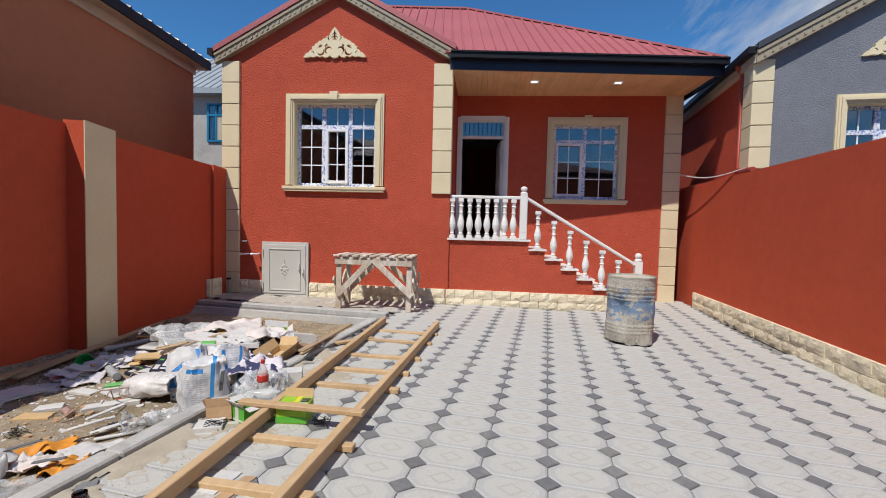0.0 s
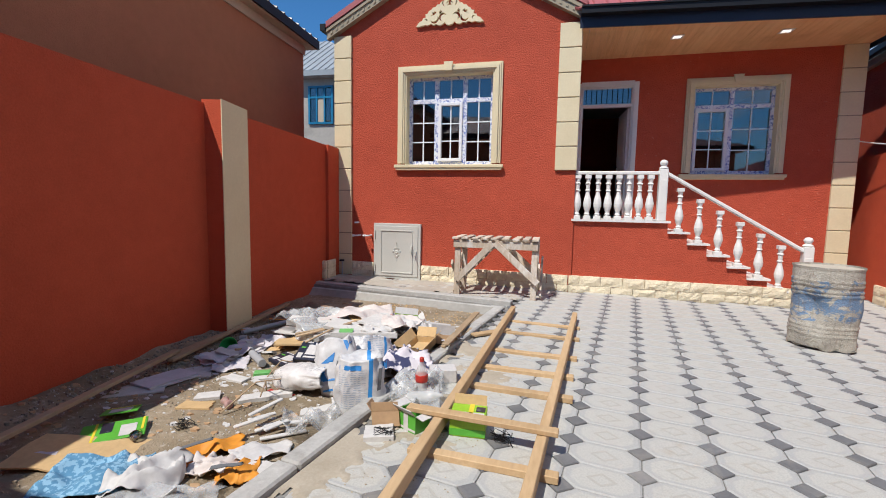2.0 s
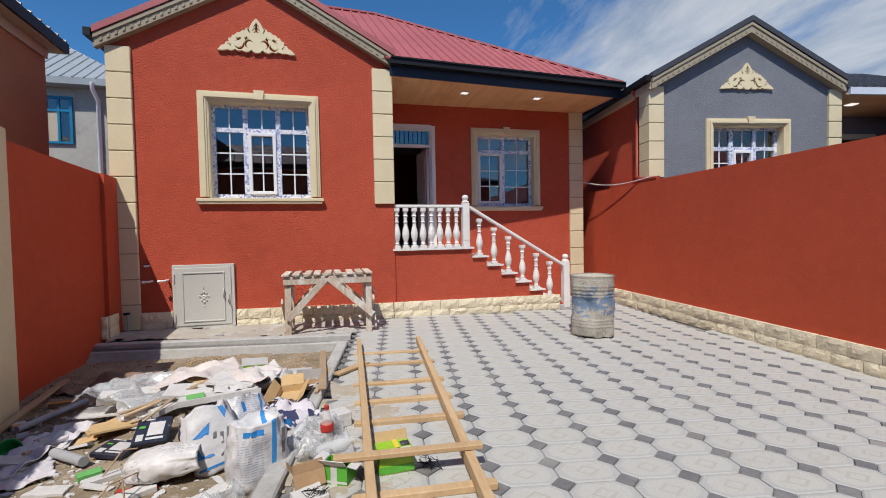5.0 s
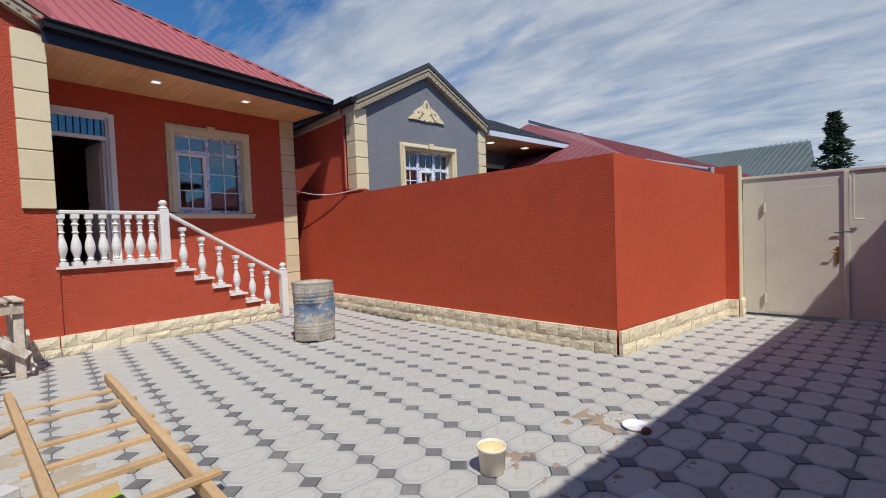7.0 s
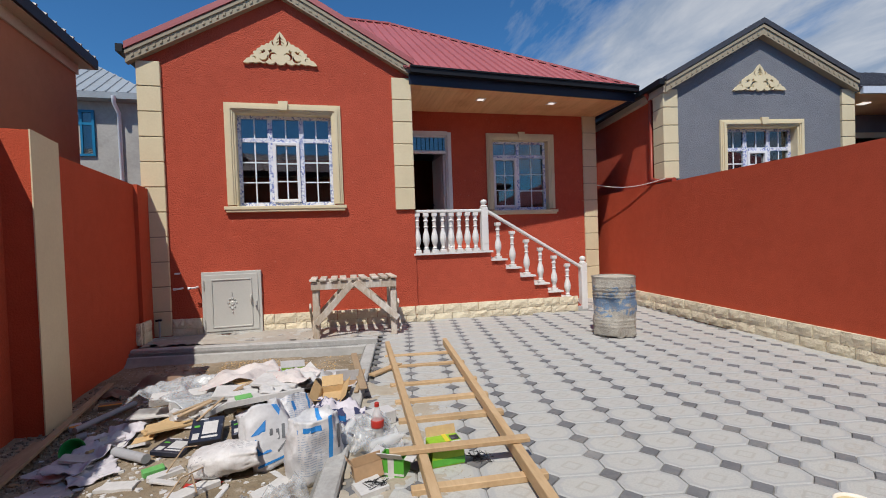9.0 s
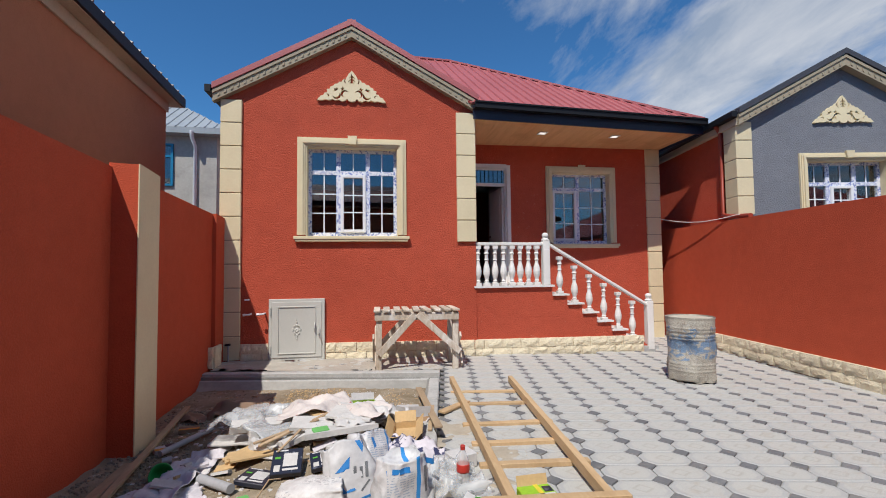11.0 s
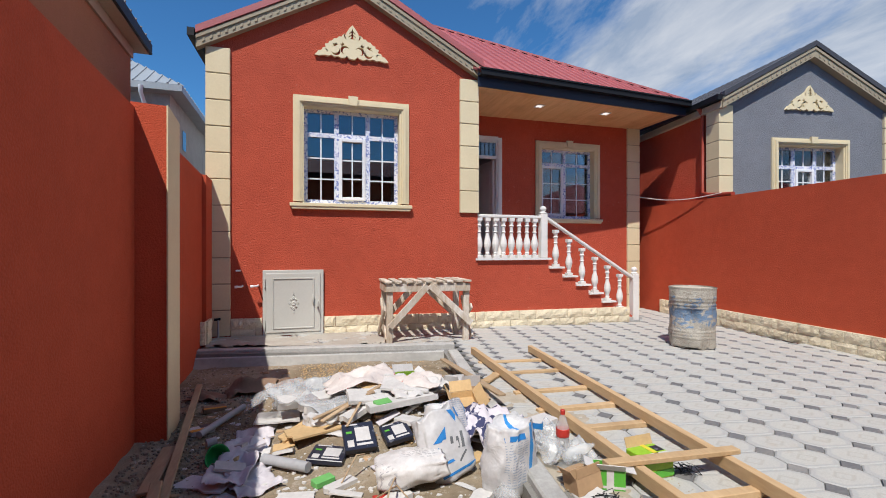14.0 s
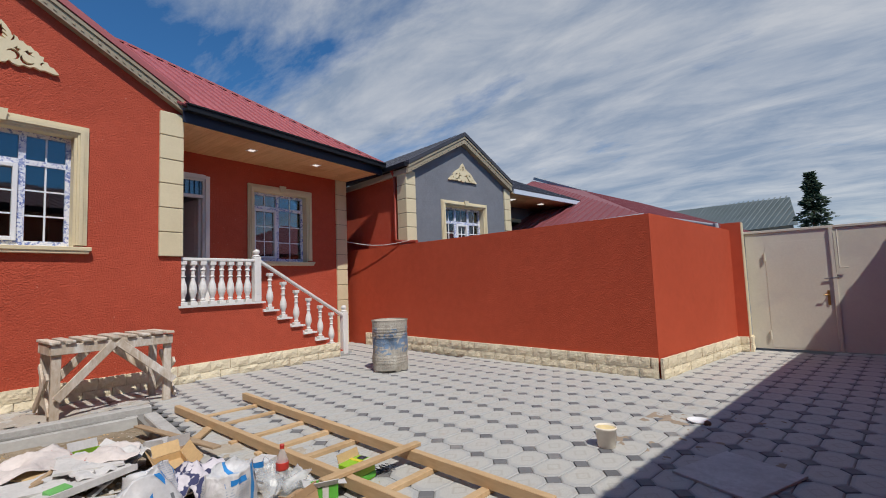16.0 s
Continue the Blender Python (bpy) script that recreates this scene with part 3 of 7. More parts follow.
def gable_front(house, xl, xr, xa, z_eave, z_apex, y, ov, roof_mat, m=None, drop=0.19):
    """Raking moulded boards with dentils under the roof's edge. xl, xr: eave ends; xa, z_apex: the apex."""
    m = m or Matrix.Identity(4)
    for sgn, xe in ((-1, xl), (1, xr)):
        def along(q, dz, xe=xe):
            return (xe + (xa - xe) * q, z_eave + (z_apex - z_eave) * q + dz)
        bm = bmesh.new()
        prism(bm, [along(0, 0), along(1, 0), along(1, -drop), along(0, -drop)], y - ov, y - ov + 0.035)
        prism(bm, [along(0, -0.02), along(1, -0.02), along(1, -0.07), along(0, -0.07)], y - ov - 0.02, y - ov + 0.002)
        prism(bm, [along(0, -drop + 0.03), along(1, -drop + 0.03), along(1, -drop), along(0, -drop)], y - ov + 0.036, y)
        part("bargeboard", bm, TAN, house, "tan moulded raking board", m=m)
        bm = bmesh.new()
        n = int(math.hypot(xa - xe, z_apex - z_eave) / 0.11)
        for k in range(1, n):
            q = k / n
            prism(bm, [along(q - 0.008, -drop + 0.085), along(q + 0.008, -drop + 0.085), along(q + 0.008, -drop + 0.04), along(q - 0.008, -drop + 0.04)], y - ov - 0.012, y - ov + 0.002)
        part("dentil_band", bm, TAN, house, m=m)
        bm = bmesh.new()
        prism(bm, [along(0, 0.002), along(1, 0.002), along(1, 0.10), along(0, 0.10)], y - ov - 0.035, y - ov + 0.10)
        part("verge", bm, roof_mat, house, m=m)


def pierced_wall(x0, x1, z0, z1, y, t, openings, top=None, extra=()):
    """One solid wall from x0 to x1 with rectangular openings (x0, x1, z0, z1); top(x) bends its upper edge."""
    xs = sorted({x0, x1, *extra, *[v for o in openings for v in o[:2]]})
    zs = sorted({z0, z1, *[v for o in openings for v in o[2:]]})
    bm = bmesh.new()
    vs = {(i, k): bm.verts.new((x, y, top(x) if top and k == len(zs) - 1 else z)) for i, x in enumerate(xs) for k, z in enumerate(zs)}
    faces = []
    for i in range(len(xs) - 1):
        for k in range(len(zs) - 1):
            cx, cz = (xs[i] + xs[i + 1]) / 2, (zs[k] + zs[k + 1]) / 2
            if not any(o[0] < cx < o[1] and o[2] < cz < o[3] for o in openings):
                faces.append(bm.faces.new((vs[i, k], vs[i + 1, k], vs[i + 1, k + 1], vs[i, k + 1])))
    bmesh.ops.delete(bm, geom=[v for v in bm.verts if not v.link_faces], context="VERTS")
    r = bmesh.ops.extrude_face_region(bm, geom=faces, use_keep_orig=True)
    bmesh.ops.translate(bm, vec=(0, t, 0), verts=[v for v in r["geom"] if isinstance(v, bmesh.types.BMVert)])
    return bm


# ---- the house ----
FY = 8.24          # front of the gable wall
PYW = 9.68         # front of the porch's back wall
HL, HR = -4.24, 4.27
LAND = 1.20        # porch floor


def front_skew(x):
    """The porch front runs slightly back towards its outer end."""
    return 8.27 + 0.045 * (x + 0.13)


house = thing("house", "red rendered single-storey house with cream quoins and raspberry sheet roof", "house")
W1 = (-2.925, -1.455, 2.07, 3.52)
W2 = (1.83, 3.12, 2.02, 3.50)
T = 0.28
XA, ZA, ZE = -2.18, 5.40, 4.24


def rake(x):
    return ZE + (ZA - ZE) * (1 - abs(x - XA) / (XA - HL))


# gable wall with its window opening
bm = pierced_wall(HL, -0.13, -0.2, 4.2, FY, T, [(W1[0], W1[1], W1[2] - 0.05, W1[3])], rake, (XA,))
part("gable_wall", bm, RED, house)
# wall between gable room and porch
part("porch_side_wall", boxed((-0.13 - T, -0.13, FY + T, PYW + T, 0.9, 4.12)), RED, house)
# back wall of the porch with door and window openings
DX0, DX1, DZ1 = -0.075, 0.885, 3.60
bm = pierced_wall(-0.13, HR, -0.2, 4.12, PYW, T, [(DX0, DX1, LAND, DZ1), (W2[0], W2[1], W2[2] - 0.05, W2[3])])
part("porch_wall", bm, RED, house)
part("west_wall", boxed((HL, HL + T, FY + T, 16.0, -0.2, 4.2)), RED, house)
part("east_wall", boxed((HR - T, HR, PYW + T, 16.0, -0.2, 4.2)), RED, house)
part("rear_wall", boxed((HL + T, HR - T, 15.7, 16.0, -0.2, 4.2)), RED, house)
part("inner_wall", boxed((-0.35, -0.13, PYW + T, 15.7, LAND, 4.1)), INTERIOR, house)
part("inner_wall", boxed((1.35, 1.47, PYW + T, 13.2, LAND, 4.1)), INTERIOR, house)
part("inner_floor", boxed((HL + T, HR - T, PYW + T, 15.7, LAND - 0.15, LAND - 0.01), (HL + T, -0.13 - T, FY + T, PYW + T, LAND - 0.15, LAND - 0.01)), INTERIOR, house)
part("inner_ceiling", boxed((HL + T, HR - T, PYW + T, 15.7, 4.12, 4.2), (HL + T, -0.13 - T, FY + T, PYW + T, 4.12, 4.2)), INTERIOR, house)

# quoins
quoins(house, -4.245, -3.925, 0.11, 4.245, FY - 0.045, FY + 0.2)
quoins(house, -0.452, -0.122, 1.955, 4.18, FY - 0.045, FY + 0.2)
quoins(house, 3.965, 4.285, -0.03, 4.06, PYW - 0.04, PYW + 0.2)

window(house, *W1, FY, (-2.43, -1.945), 3.12, 1, 0.145)
window(house, *W2, PYW, (2.46,), 3.17, 0, 0.13)
ornament(house, -2.2, 4.285, FY, 1.12)
gable_front(house, -4.35, -0.08, -2.2, 4.36, 5.53, FY, 0.11, ROOF_RED)

# porch ceiling of pine boards, sloping out slightly to the fascia
FA, FB = Vector((-0.17, 8.10, 0)), Vector((4.44, 8.49, 0))   # fascia ends


def fascia_y(x):
    return FA.y + (FB.y - FA.y) * (x - FA.x) / (FB.x - FA.x)


bm = bmesh.new()
x = -0.12
while x < 4.30:
    x1 = min(x + 0.094, 4.30)
    slab(bm, [(x, fascia_y(x) + 0.03), (x1, fascia_y(x1) + 0.03), (x1, PYW + 0.001), (x, PYW + 0.001)], 4.05, 4.075)
    x += 0.098
ceil_ob = part("porch_ceiling", bm, CEILING_WOOD, house, "varnished pine board ceiling")
part("ceiling_backing", boxed((-0.125, 4.32, 8.60, PYW, 4.08, 4.11)), NAVY, house)
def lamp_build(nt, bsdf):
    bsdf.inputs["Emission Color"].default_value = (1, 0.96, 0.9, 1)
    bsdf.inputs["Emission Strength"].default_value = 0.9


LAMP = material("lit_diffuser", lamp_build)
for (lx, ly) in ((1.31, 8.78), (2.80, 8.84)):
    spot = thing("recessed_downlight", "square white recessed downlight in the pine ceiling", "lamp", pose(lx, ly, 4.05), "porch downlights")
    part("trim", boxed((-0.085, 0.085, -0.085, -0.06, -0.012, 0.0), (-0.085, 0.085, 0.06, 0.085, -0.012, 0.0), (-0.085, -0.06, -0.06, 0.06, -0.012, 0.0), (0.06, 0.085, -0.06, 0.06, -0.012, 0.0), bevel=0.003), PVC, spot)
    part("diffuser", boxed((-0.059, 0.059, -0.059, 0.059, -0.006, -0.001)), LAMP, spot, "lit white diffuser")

# fascia and gutter
bm = bmesh.new()
hexa(bm, [(FA.x, FA.y, 4.04), (FB.x, FB.y, 4.04), (FB.x, FB.y + 0.03, 4.04), (FA.x, FA.y + 0.03, 4.04)], [(FA.x, FA.y, 4.26), (FB.x, FB.y, 4.26), (FB.x, FB.y + 0.03, 4.26), (FA.x, FA.y + 0.03, 4.26)])
hexa(bm, [(4.41, 8.52, 4.04), (4.44, 8.52, 4.04), (4.44, 16.3, 4.04), (4.41, 16.3, 4.04)], [(4.41, 8.52, 4.26), (4.44, 8.52, 4.26), (4.44, 16.3, 4.26), (4.41, 16.3, 4.26)])
part("fascia", bm, NAVY, house, "navy sheet fascia")
bm = bmesh.new()
n0 = Vector((FB.y - FA.y, -(FB.x - FA.x), 0)).normalized()
for lo, hi, o0, o1 in ((4.20, 4.225, 0.0, 0.11), (4.20, 4.30, 0.10, 0.12), (4.285, 4.31, 0.115, 0.14)):
    a, b = FA + n0 * o0, FB + n0 * o0
    c, d = FB + n0 * o1, FA + n0 * o1
    hexa(bm, [(p.x, p.y, lo) for p in (a, b, c, d)], [(p.x, p.y, hi) for p in (a, b, c, d)])
box(bm, FB.x - 0.01, FB.x + 0.012, FB.y - 0.13, FB.y + 0.0, 4.20, 4.31)
part("gutter", bm, BLACK, house, "dark square gutter")

# roof: gable ridge and the main hipped roof
bm = bmesh.new()
ribbed(bm, (-4.36, 8.12, 4.42), (-4.36, 12.6, 4.42), [(-2.2, 12.6, 5.60), (-2.2, 8.12, 5.60)])
ribbed(bm, (-0.06, 8.12, 4.42), (-0.06, 9.3, 4.42), [(-2.2, 12.2, 5.60), (-2.2, 8.12, 5.60)])
part("gable_roof", bm, ROOF_RED, house, "raspberry ribbed sheet roof")
AP = (0.0, 11.36, 6.56)
bm = bmesh.new()
ribbed(bm, (-0.2, FA.y - 0.03, 4.315), (4.46, FB.y - 0.03, 4.315), [AP, (-2.4, 11.16, 6.56), (-2.25, 9.75, 5.585)], 0.19)
ribbed(bm, (4.46, FB.y - 0.03, 4.315), (4.46, 16.2, 4.315), [(0.0, 13.0, 6.56), AP], 0.19)
ribbed(bm, (-4.34, 12.6, 4.46), (-4.34, 16.2, 4.46), [(-1.5, 13.0, 6.56), (-1.5, 11.36, 6.4), (-2.2, 11.36, 5.75)], 0.19)
part("main_roof", bm, ROOF_RED, house, "raspberry ribbed sheet hip roof")
bm = bmesh.new()
beam(bm, (4.46, FB.y - 0.03, 4.335), (AP[0], AP[1], AP[2] + 0.02), 0.10, 0.035)
beam(bm, (AP[0], AP[1], AP[2] + 0.02), (-2.4, 11.16, 6.58), 0.10, 0.035)
beam(bm, (-2.2, 8.12, 5.615), (-2.2, 11.5, 5.615), 0.14, 0.03)
part("ridge_cap", bm, ROOF_RED, house)
bm = boxed((-4.45, -4.36, 8.08, 12.6, 4.31, 4.42))
part("side_gutter", bm, BLACK, house)

# porch: front wall, floor and stairs
SX = [1.255 + 0.281 * k for k in range(7)]
SZ = [LAND - 0.163 * (k + 1) for k in range(7)]
bm = bmesh.new()
pts = [(-0.17, -0.2), (3.16, -0.2), (3.16, 0.02)]
for k in range(5, -1, -1):
    pts += [(SX[k] + 0.281, SZ[k] - 0.03), (SX[k], SZ[k] - 0.03)]
pts += [(SX[0], LAND - 0.035), (-0.17, LAND - 0.035)]
a = [bm.verts.new((x, front_skew(x), z)) for x, z in pts]
b = [bm.verts.new((x, PYW, z)) for x, z in pts]
bm.faces.new(a)
bm.faces.new(b[::-1])
for i in range(len(pts)):
    j = (i + 1) % len(pts)
    bm.faces.new((a[i], b[i], b[j], a[j]))
stair = part("porch_base", bm, RED, house)
bm = bmesh.new()
slab(bm, [(-0.165, front_skew(-0.16) - 0.05), (SX[0] + 0.03, front_skew(SX[0]) - 0.05), (SX[0] + 0.03, PYW), (-0.165, PYW)], LAND - 0.034, LAND)
part("porch_floor", bm, WHITE, house, "pale stone landing slab")
for k in range(6):
    x0, x1 = SX[k] - 0.0, SX[k] + 0.31
    bm = bmesh.new()
    slab(bm, [(x0, front_skew(x0) - 0.045), (x1, front_skew(x1) - 0.045), (x1, PYW), (x0, PYW)], SZ[k] - 0.029, SZ[k])
    part("tread", bm, WHITE, house, "pale stone tread")

# front door, standing open
door = thing("front_door", "white-framed open front door with barred top light", "door", pose(0, PYW, 0))
part("door_frame", boxed((DX0, DX0 + 0.07, 0.02, 0.10, LAND, DZ1), (DX1 - 0.07, DX1, 0.02, 0.10, LAND, DZ1), (DX0 + 0.07, DX1 - 0.07, 0.02, 0.10, DZ1 - 0.07, DZ1), (DX0 + 0.07, DX1 - 0.07, 0.02, 0.10, 3.20, 3.26), bevel=0.004), WHITE, door)
part("architrave", boxed((DX0 - 0.03, DX0 + 0.03, -0.02, 0.0, LAND, DZ1 + 0.03), (DX1 - 0.03, DX1 + 0.05, -0.02, 0.0, LAND, DZ1 + 0.03), (DX0 + 0.03, DX1 - 0.03, -0.02, 0.0, DZ1 - 0.03, DZ1 + 0.05)), WHITE, door)
p_ob = part("top_light", boxed((DX0 + 0.07, DX1 - 0.07, 0.05, 0.056, 3.26, DZ1 - 0.07)), GLASS, door)
p_ob.visible_shadow = False
for k in range(9):
    bx = DX0 + 0.12 + k * 0.09
    tube("bar", [(bx, 0.035, 3.26), (bx, 0.035, DZ1 - 0.07)], 0.006, BLACK, door)
leaf = part("door_leaf", boxed((0, 0.045, 0, 0.80, LAND + 0.01, 3.19), bevel=0.004), WHITE, door, "white panelled leaf swung inwards", m=pose(DX1 - 0.11, 0.10, 0, 0, 0, 4))
part("leaf_panel", boxed((-0.008, 0.0, 0.12, 0.68, LAND + 0.2, 2.0), (-0.008, 0.0, 0.12, 0.68, 2.15, 3.05), bevel=0.004), WHITE, leaf)
tube("handle", [(-0.0, 0.72, 2.2), (-0.05, 0.72, 2.2), (-0.05, 0.62, 2.2)], 0.01, BLACK, leaf)

# stone plinth of the house
for p, q in (((-3.92, FY), (-3.50, FY)), ((-2.62, FY), (-0.17, FY)), ((-0.17, front_skew(-0.17)), (3.0, front_skew(3.0)))):
    stone_course(house, p, q, lambda x, y: gz(x, y) - 0.05)

# ---- ground, paving, dirt ----
bm = bmesh.new()
S = 600
slab(bm, [(-S, -S), (S, -S), (S, S), (-S, S)], -0.6, -0.35)
ground = tagged(part("ground", bm, PLASTER), "bare dusty ground round the plots", "ground", kind="structure")
bed = bmesh.new()
slab(bed, [at(-2.12, -4.0), at(9.5, -4.0), at(9.5, 11.0), at(-2.12, 11.0)], -0.4, lambda x, y: gz(x) - 0.012)
slab(bed, [at(-6.5, 6.66), at(-2.12, 6.66), at(-2.12, 11.0), at(-6.5, 11.0)], -0.4, lambda x, y: gz(x) - 0.012)
paving = tagged(part("pavement", bed, MORTAR), "yard paved with pale octagonal tiles and small grey inserts", "pavement", kind="structure")

# ---- yard walls ----
def wall_x(y):
    return -4.02 - 0.062 * (y - 4.85)


wall_west = thing("wall_west", "tall red rendered yard wall with a cream pier", "wall", kind="structure")
bm = bmesh.new()
hexa(bm, [(wall_x(-3.0), -3.0, -0.3), (wall_x(8.18), 8.18, -0.3), (wall_x(8.18) - 0.2, 8.18, -0.3), (wall_x(-3.0) - 0.2, -3.0, -0.3)],
     [(wall_x(-3.0), -3.0, 2.52), (wall_x(8.18), 8.18, 2.34), (wall_x(8.18) - 0.2, 8.18, 2.34), (wall_x(-3.0) - 0.2, -3.0, 2.52)])
part("render", bm, WALL_RED, wall_west)
bm = bmesh.new()
hexa(bm, [(-4.05, 4.925, -0.2), (-3.818, 4.94, -0.2), (-3.857, 5.38, -0.2), (-4.07, 5.38, -0.2)], [(-4.05, 4.925, 2.43), (-3.818, 4.94, 2.42), (-3.857, 5.38, 2.40), (-4.07, 5.38, 2.40)])
part("pier", bm, WALL_RED, wall_west)
bm = bmesh.new()
hexa(bm, [(-3.820, 4.933, -0.2), (-3.810, 4.933, -0.2), (-3.849, 5.386, -0.2), (-3.859, 5.386, -0.2)], [(-3.820, 4.933, 2.425), (-3.810, 4.933, 2.425), (-3.849, 5.386, 2.405), (-3.859, 5.386, 2.405)])
part("pier_face", bm, CREAM, wall_west, "cream painted pier face")
bm = bmesh.new()
hexa(bm, [(-4.28, 7.80, 0), (-4.15, 7.80, 0), (-4.16, 8.19, 0), (-4.28, 8.19, 0)], [(-4.28, 7.80, 2.35), (-4.15, 7.80, 2.35), (-4.16, 8.19, 2.33), (-4.28, 8.19, 2.33)])
part("end_pier", bm, WALL_RED, wall_west)
stone_course(wall_west, (-4.15, 7.70), (-4.16, 8.0), lambda x, y: 0.10, 2)
stone_course(wall_west, (-4.25, 7.70), (-4.13, 7.70), lambda x, y: 0.10, 2)

wall_east = thing("wall_east", "red rendered yard wall on a rock-faced stone foot", "wall", kind="structure")
EC, EF, EG = (3.86, 2.46), (4.47, 9.2), (7.36, 1.78)      # corner, far end, gate end
bm = bmesh.new()
d1 = Vector((EF[0] - EC[0], EF[1] - EC[1], 0)).normalized()
far = (EC[0] + d1.x * 12, EC[1] + d1.y * 12)
hexa(bm, [(*EC, -0.3), (EC[0] + 0.24, EC[1] + 0.18, -0.3), (far[0] + 0.24, far[1], -0.3), (*far, -0.3)], [(*EC, 2.30), (EC[0] + 0.24, EC[1] + 0.18, 2.30), (far[0] + 0.24, far[1], 2.31), (*far, 2.31)])
part("render", bm, WALL_RED, wall_east)
bm = bmesh.new()
hexa(bm, [(EC[0] + 0.003, EC[1] - 0.002, -0.3), (*EG, -0.3), (EG[0] + 0.03, EG[1] + 0.2, -0.3), (EC[0] + 0.245, EC[1] + 0.2, -0.3)], [(EC[0] + 0.003, EC[1] - 0.002, 2.303), (*EG, 2.22), (EG[0] + 0.03, EG[1] + 0.2, 2.22), (EC[0] + 0.245, EC[1] + 0.2, 2.303)])
part("return_render", bm, WALL_RED, wall_east)
stone_course(wall_east, EF, EC, lambda x, y: gz(x, y) - 0.02)
stone_course(wall_east, (EC[0] - 0.04, EC[1] - 0.03), EG, lambda x, y: gz(x, y) - 0.02)

# gate pier, gate and south wall
pier = thing("gate_pier", "red gate pier with a cream edge", "pier", kind="structure")
part("shaft", boxed((7.20, 7.56, 1.63, 1.95, -0.2, 2.36)), WALL_RED, pier)
part("edge", boxed((7.215, 7.572, 1.612, 1.628, -0.1, 2.365)), CREAM, pier)
stone_course(pier, (7.20, 1.95), (7.20, 1.63), lambda x, y: gz(x, y) - 0.02)
stone_course(pier, (7.20, 1.62), (7.56, 1.62), lambda x, y: gz(x, y) - 0.02)

gate = thing("gate", "greige sheet-metal double gate with wicket door, closed", "gate", pose(7.58, 0, -0.1))
part("leaf", boxed((0, 0.03, 0.33, 1.60, 0.03, 2.24), bevel=0.004), GATE, gate, "gate leaf with wicket")
part("leaf", boxed((0, 0.03, -1.06, 0.31, 0.03, 2.24), bevel=0.004), GATE, gate, "plain gate leaf")
part("top_rail", boxed((-0.02, 0.05, -1.10, 1.62, 2.24, 2.285), bevel=0.004), GATE, gate)
part("wicket", boxed((-0.004, 0.0, 0.36, 1.30, 0.06, 2.05), bevel=0.003), GATE, gate)
part("meeting_bar", boxed((-0.035, 0.0, 0.285, 0.345, 0.03, 2.24), bevel=0.004), GATE, gate)
tube("drop_bolt", [(-0.05, 0.24, 2.2), (-0.05, 0.24, 1.52), (-0.05, 0.12, 1.52)], 0.012, GATE, gate)
for hz in (0.22, 1.70):
    tube("hinge", [(-0.025, 1.31, hz), (-0.025, 1.31, hz + 0.15)], 0.018, GATE, gate)
part("lock_plate", boxed((-0.02, -0.012, 0.40, 0.44, 0.86, 1.12), bevel=0.003), BRASS, gate, "brass lock plate")
tube("lever", [(-0.02, 0.42, 1.04), (-0.06, 0.42, 1.04), (-0.06, 0.50, 1.04)], 0.009, BRASS, gate, "brass lever")
tube("slide_bolt", [(-0.03, 0.46, 1.33), (-0.03, 0.26, 1.35)], 0.010, STEEL, gate)

wall_south = thing("wall_south", "red rendered yard wall with projecting pier, in shade", "wall", kind="structure")
MY = Matrix.Rotation(YAW, 4, "Z")
part("render", boxed((-7.0, 7.9, -0.55, -0.30, -0.3, 2.62)), WALL_RED, wall_south, m=MY)
part("pier", boxed((3.45, 3.80, -0.30, 0.02, -0.3, 2.50)), WALL_RED, wall_south, m=MY)
part("pier_edge", boxed((3.47, 3.81, 0.02, 0.032, 0.22, 2.50)), CREAM, wall_south, m=MY)
part("gate_jamb", boxed((7.3, 7.62, -0.30, 0.10, -0.3, 2.46)), WALL_RED, wall_south, m=MY)
part("jamb_edge", boxed((7.31, 7.65, 0.10, 0.112, -0.1, 2.46)), CREAM, wall_south, m=MY)


def yard_stones(parent, a, b):
    stone_course(parent, at(*a), at(*b), lambda x, y: gz(x, y) - 0.02)


yard_stones(wall_south, (7.3, -0.30), (3.80, -0.30))
yard_stones(wall_south, (3.45, -0.30), (-1.5, -0.30))
yard_stones(wall_south, (3.81, 0.03), (3.44, 0.03))
yard_stones(wall_south, (3.44, 0.03), (3.44, -0.28))
yard_stones(wall_south, (7.65, 0.11), (7.28, 0.11))
yard_stones(wall_south, (7.29, 0.10), (7.29, -0.3))
tap = thing("wall_tap", "white plastic pipe and tap on the red wall", "tap", MY @ pose(2.30, -0.30, 0.76))
tube("pipe", [(0.0, 0.0, 0.0), (0, 0.10, 0), (0.42, 0.12, 0.0), (0.42, 0.12, -0.09)], 0.022, PVC, tap)
tube("handle", [(0.2, 0.12, 0.02), (0.2, 0.12, 0.07)], 0.02, BLUE_FRAME, tap, "blue tap handle")


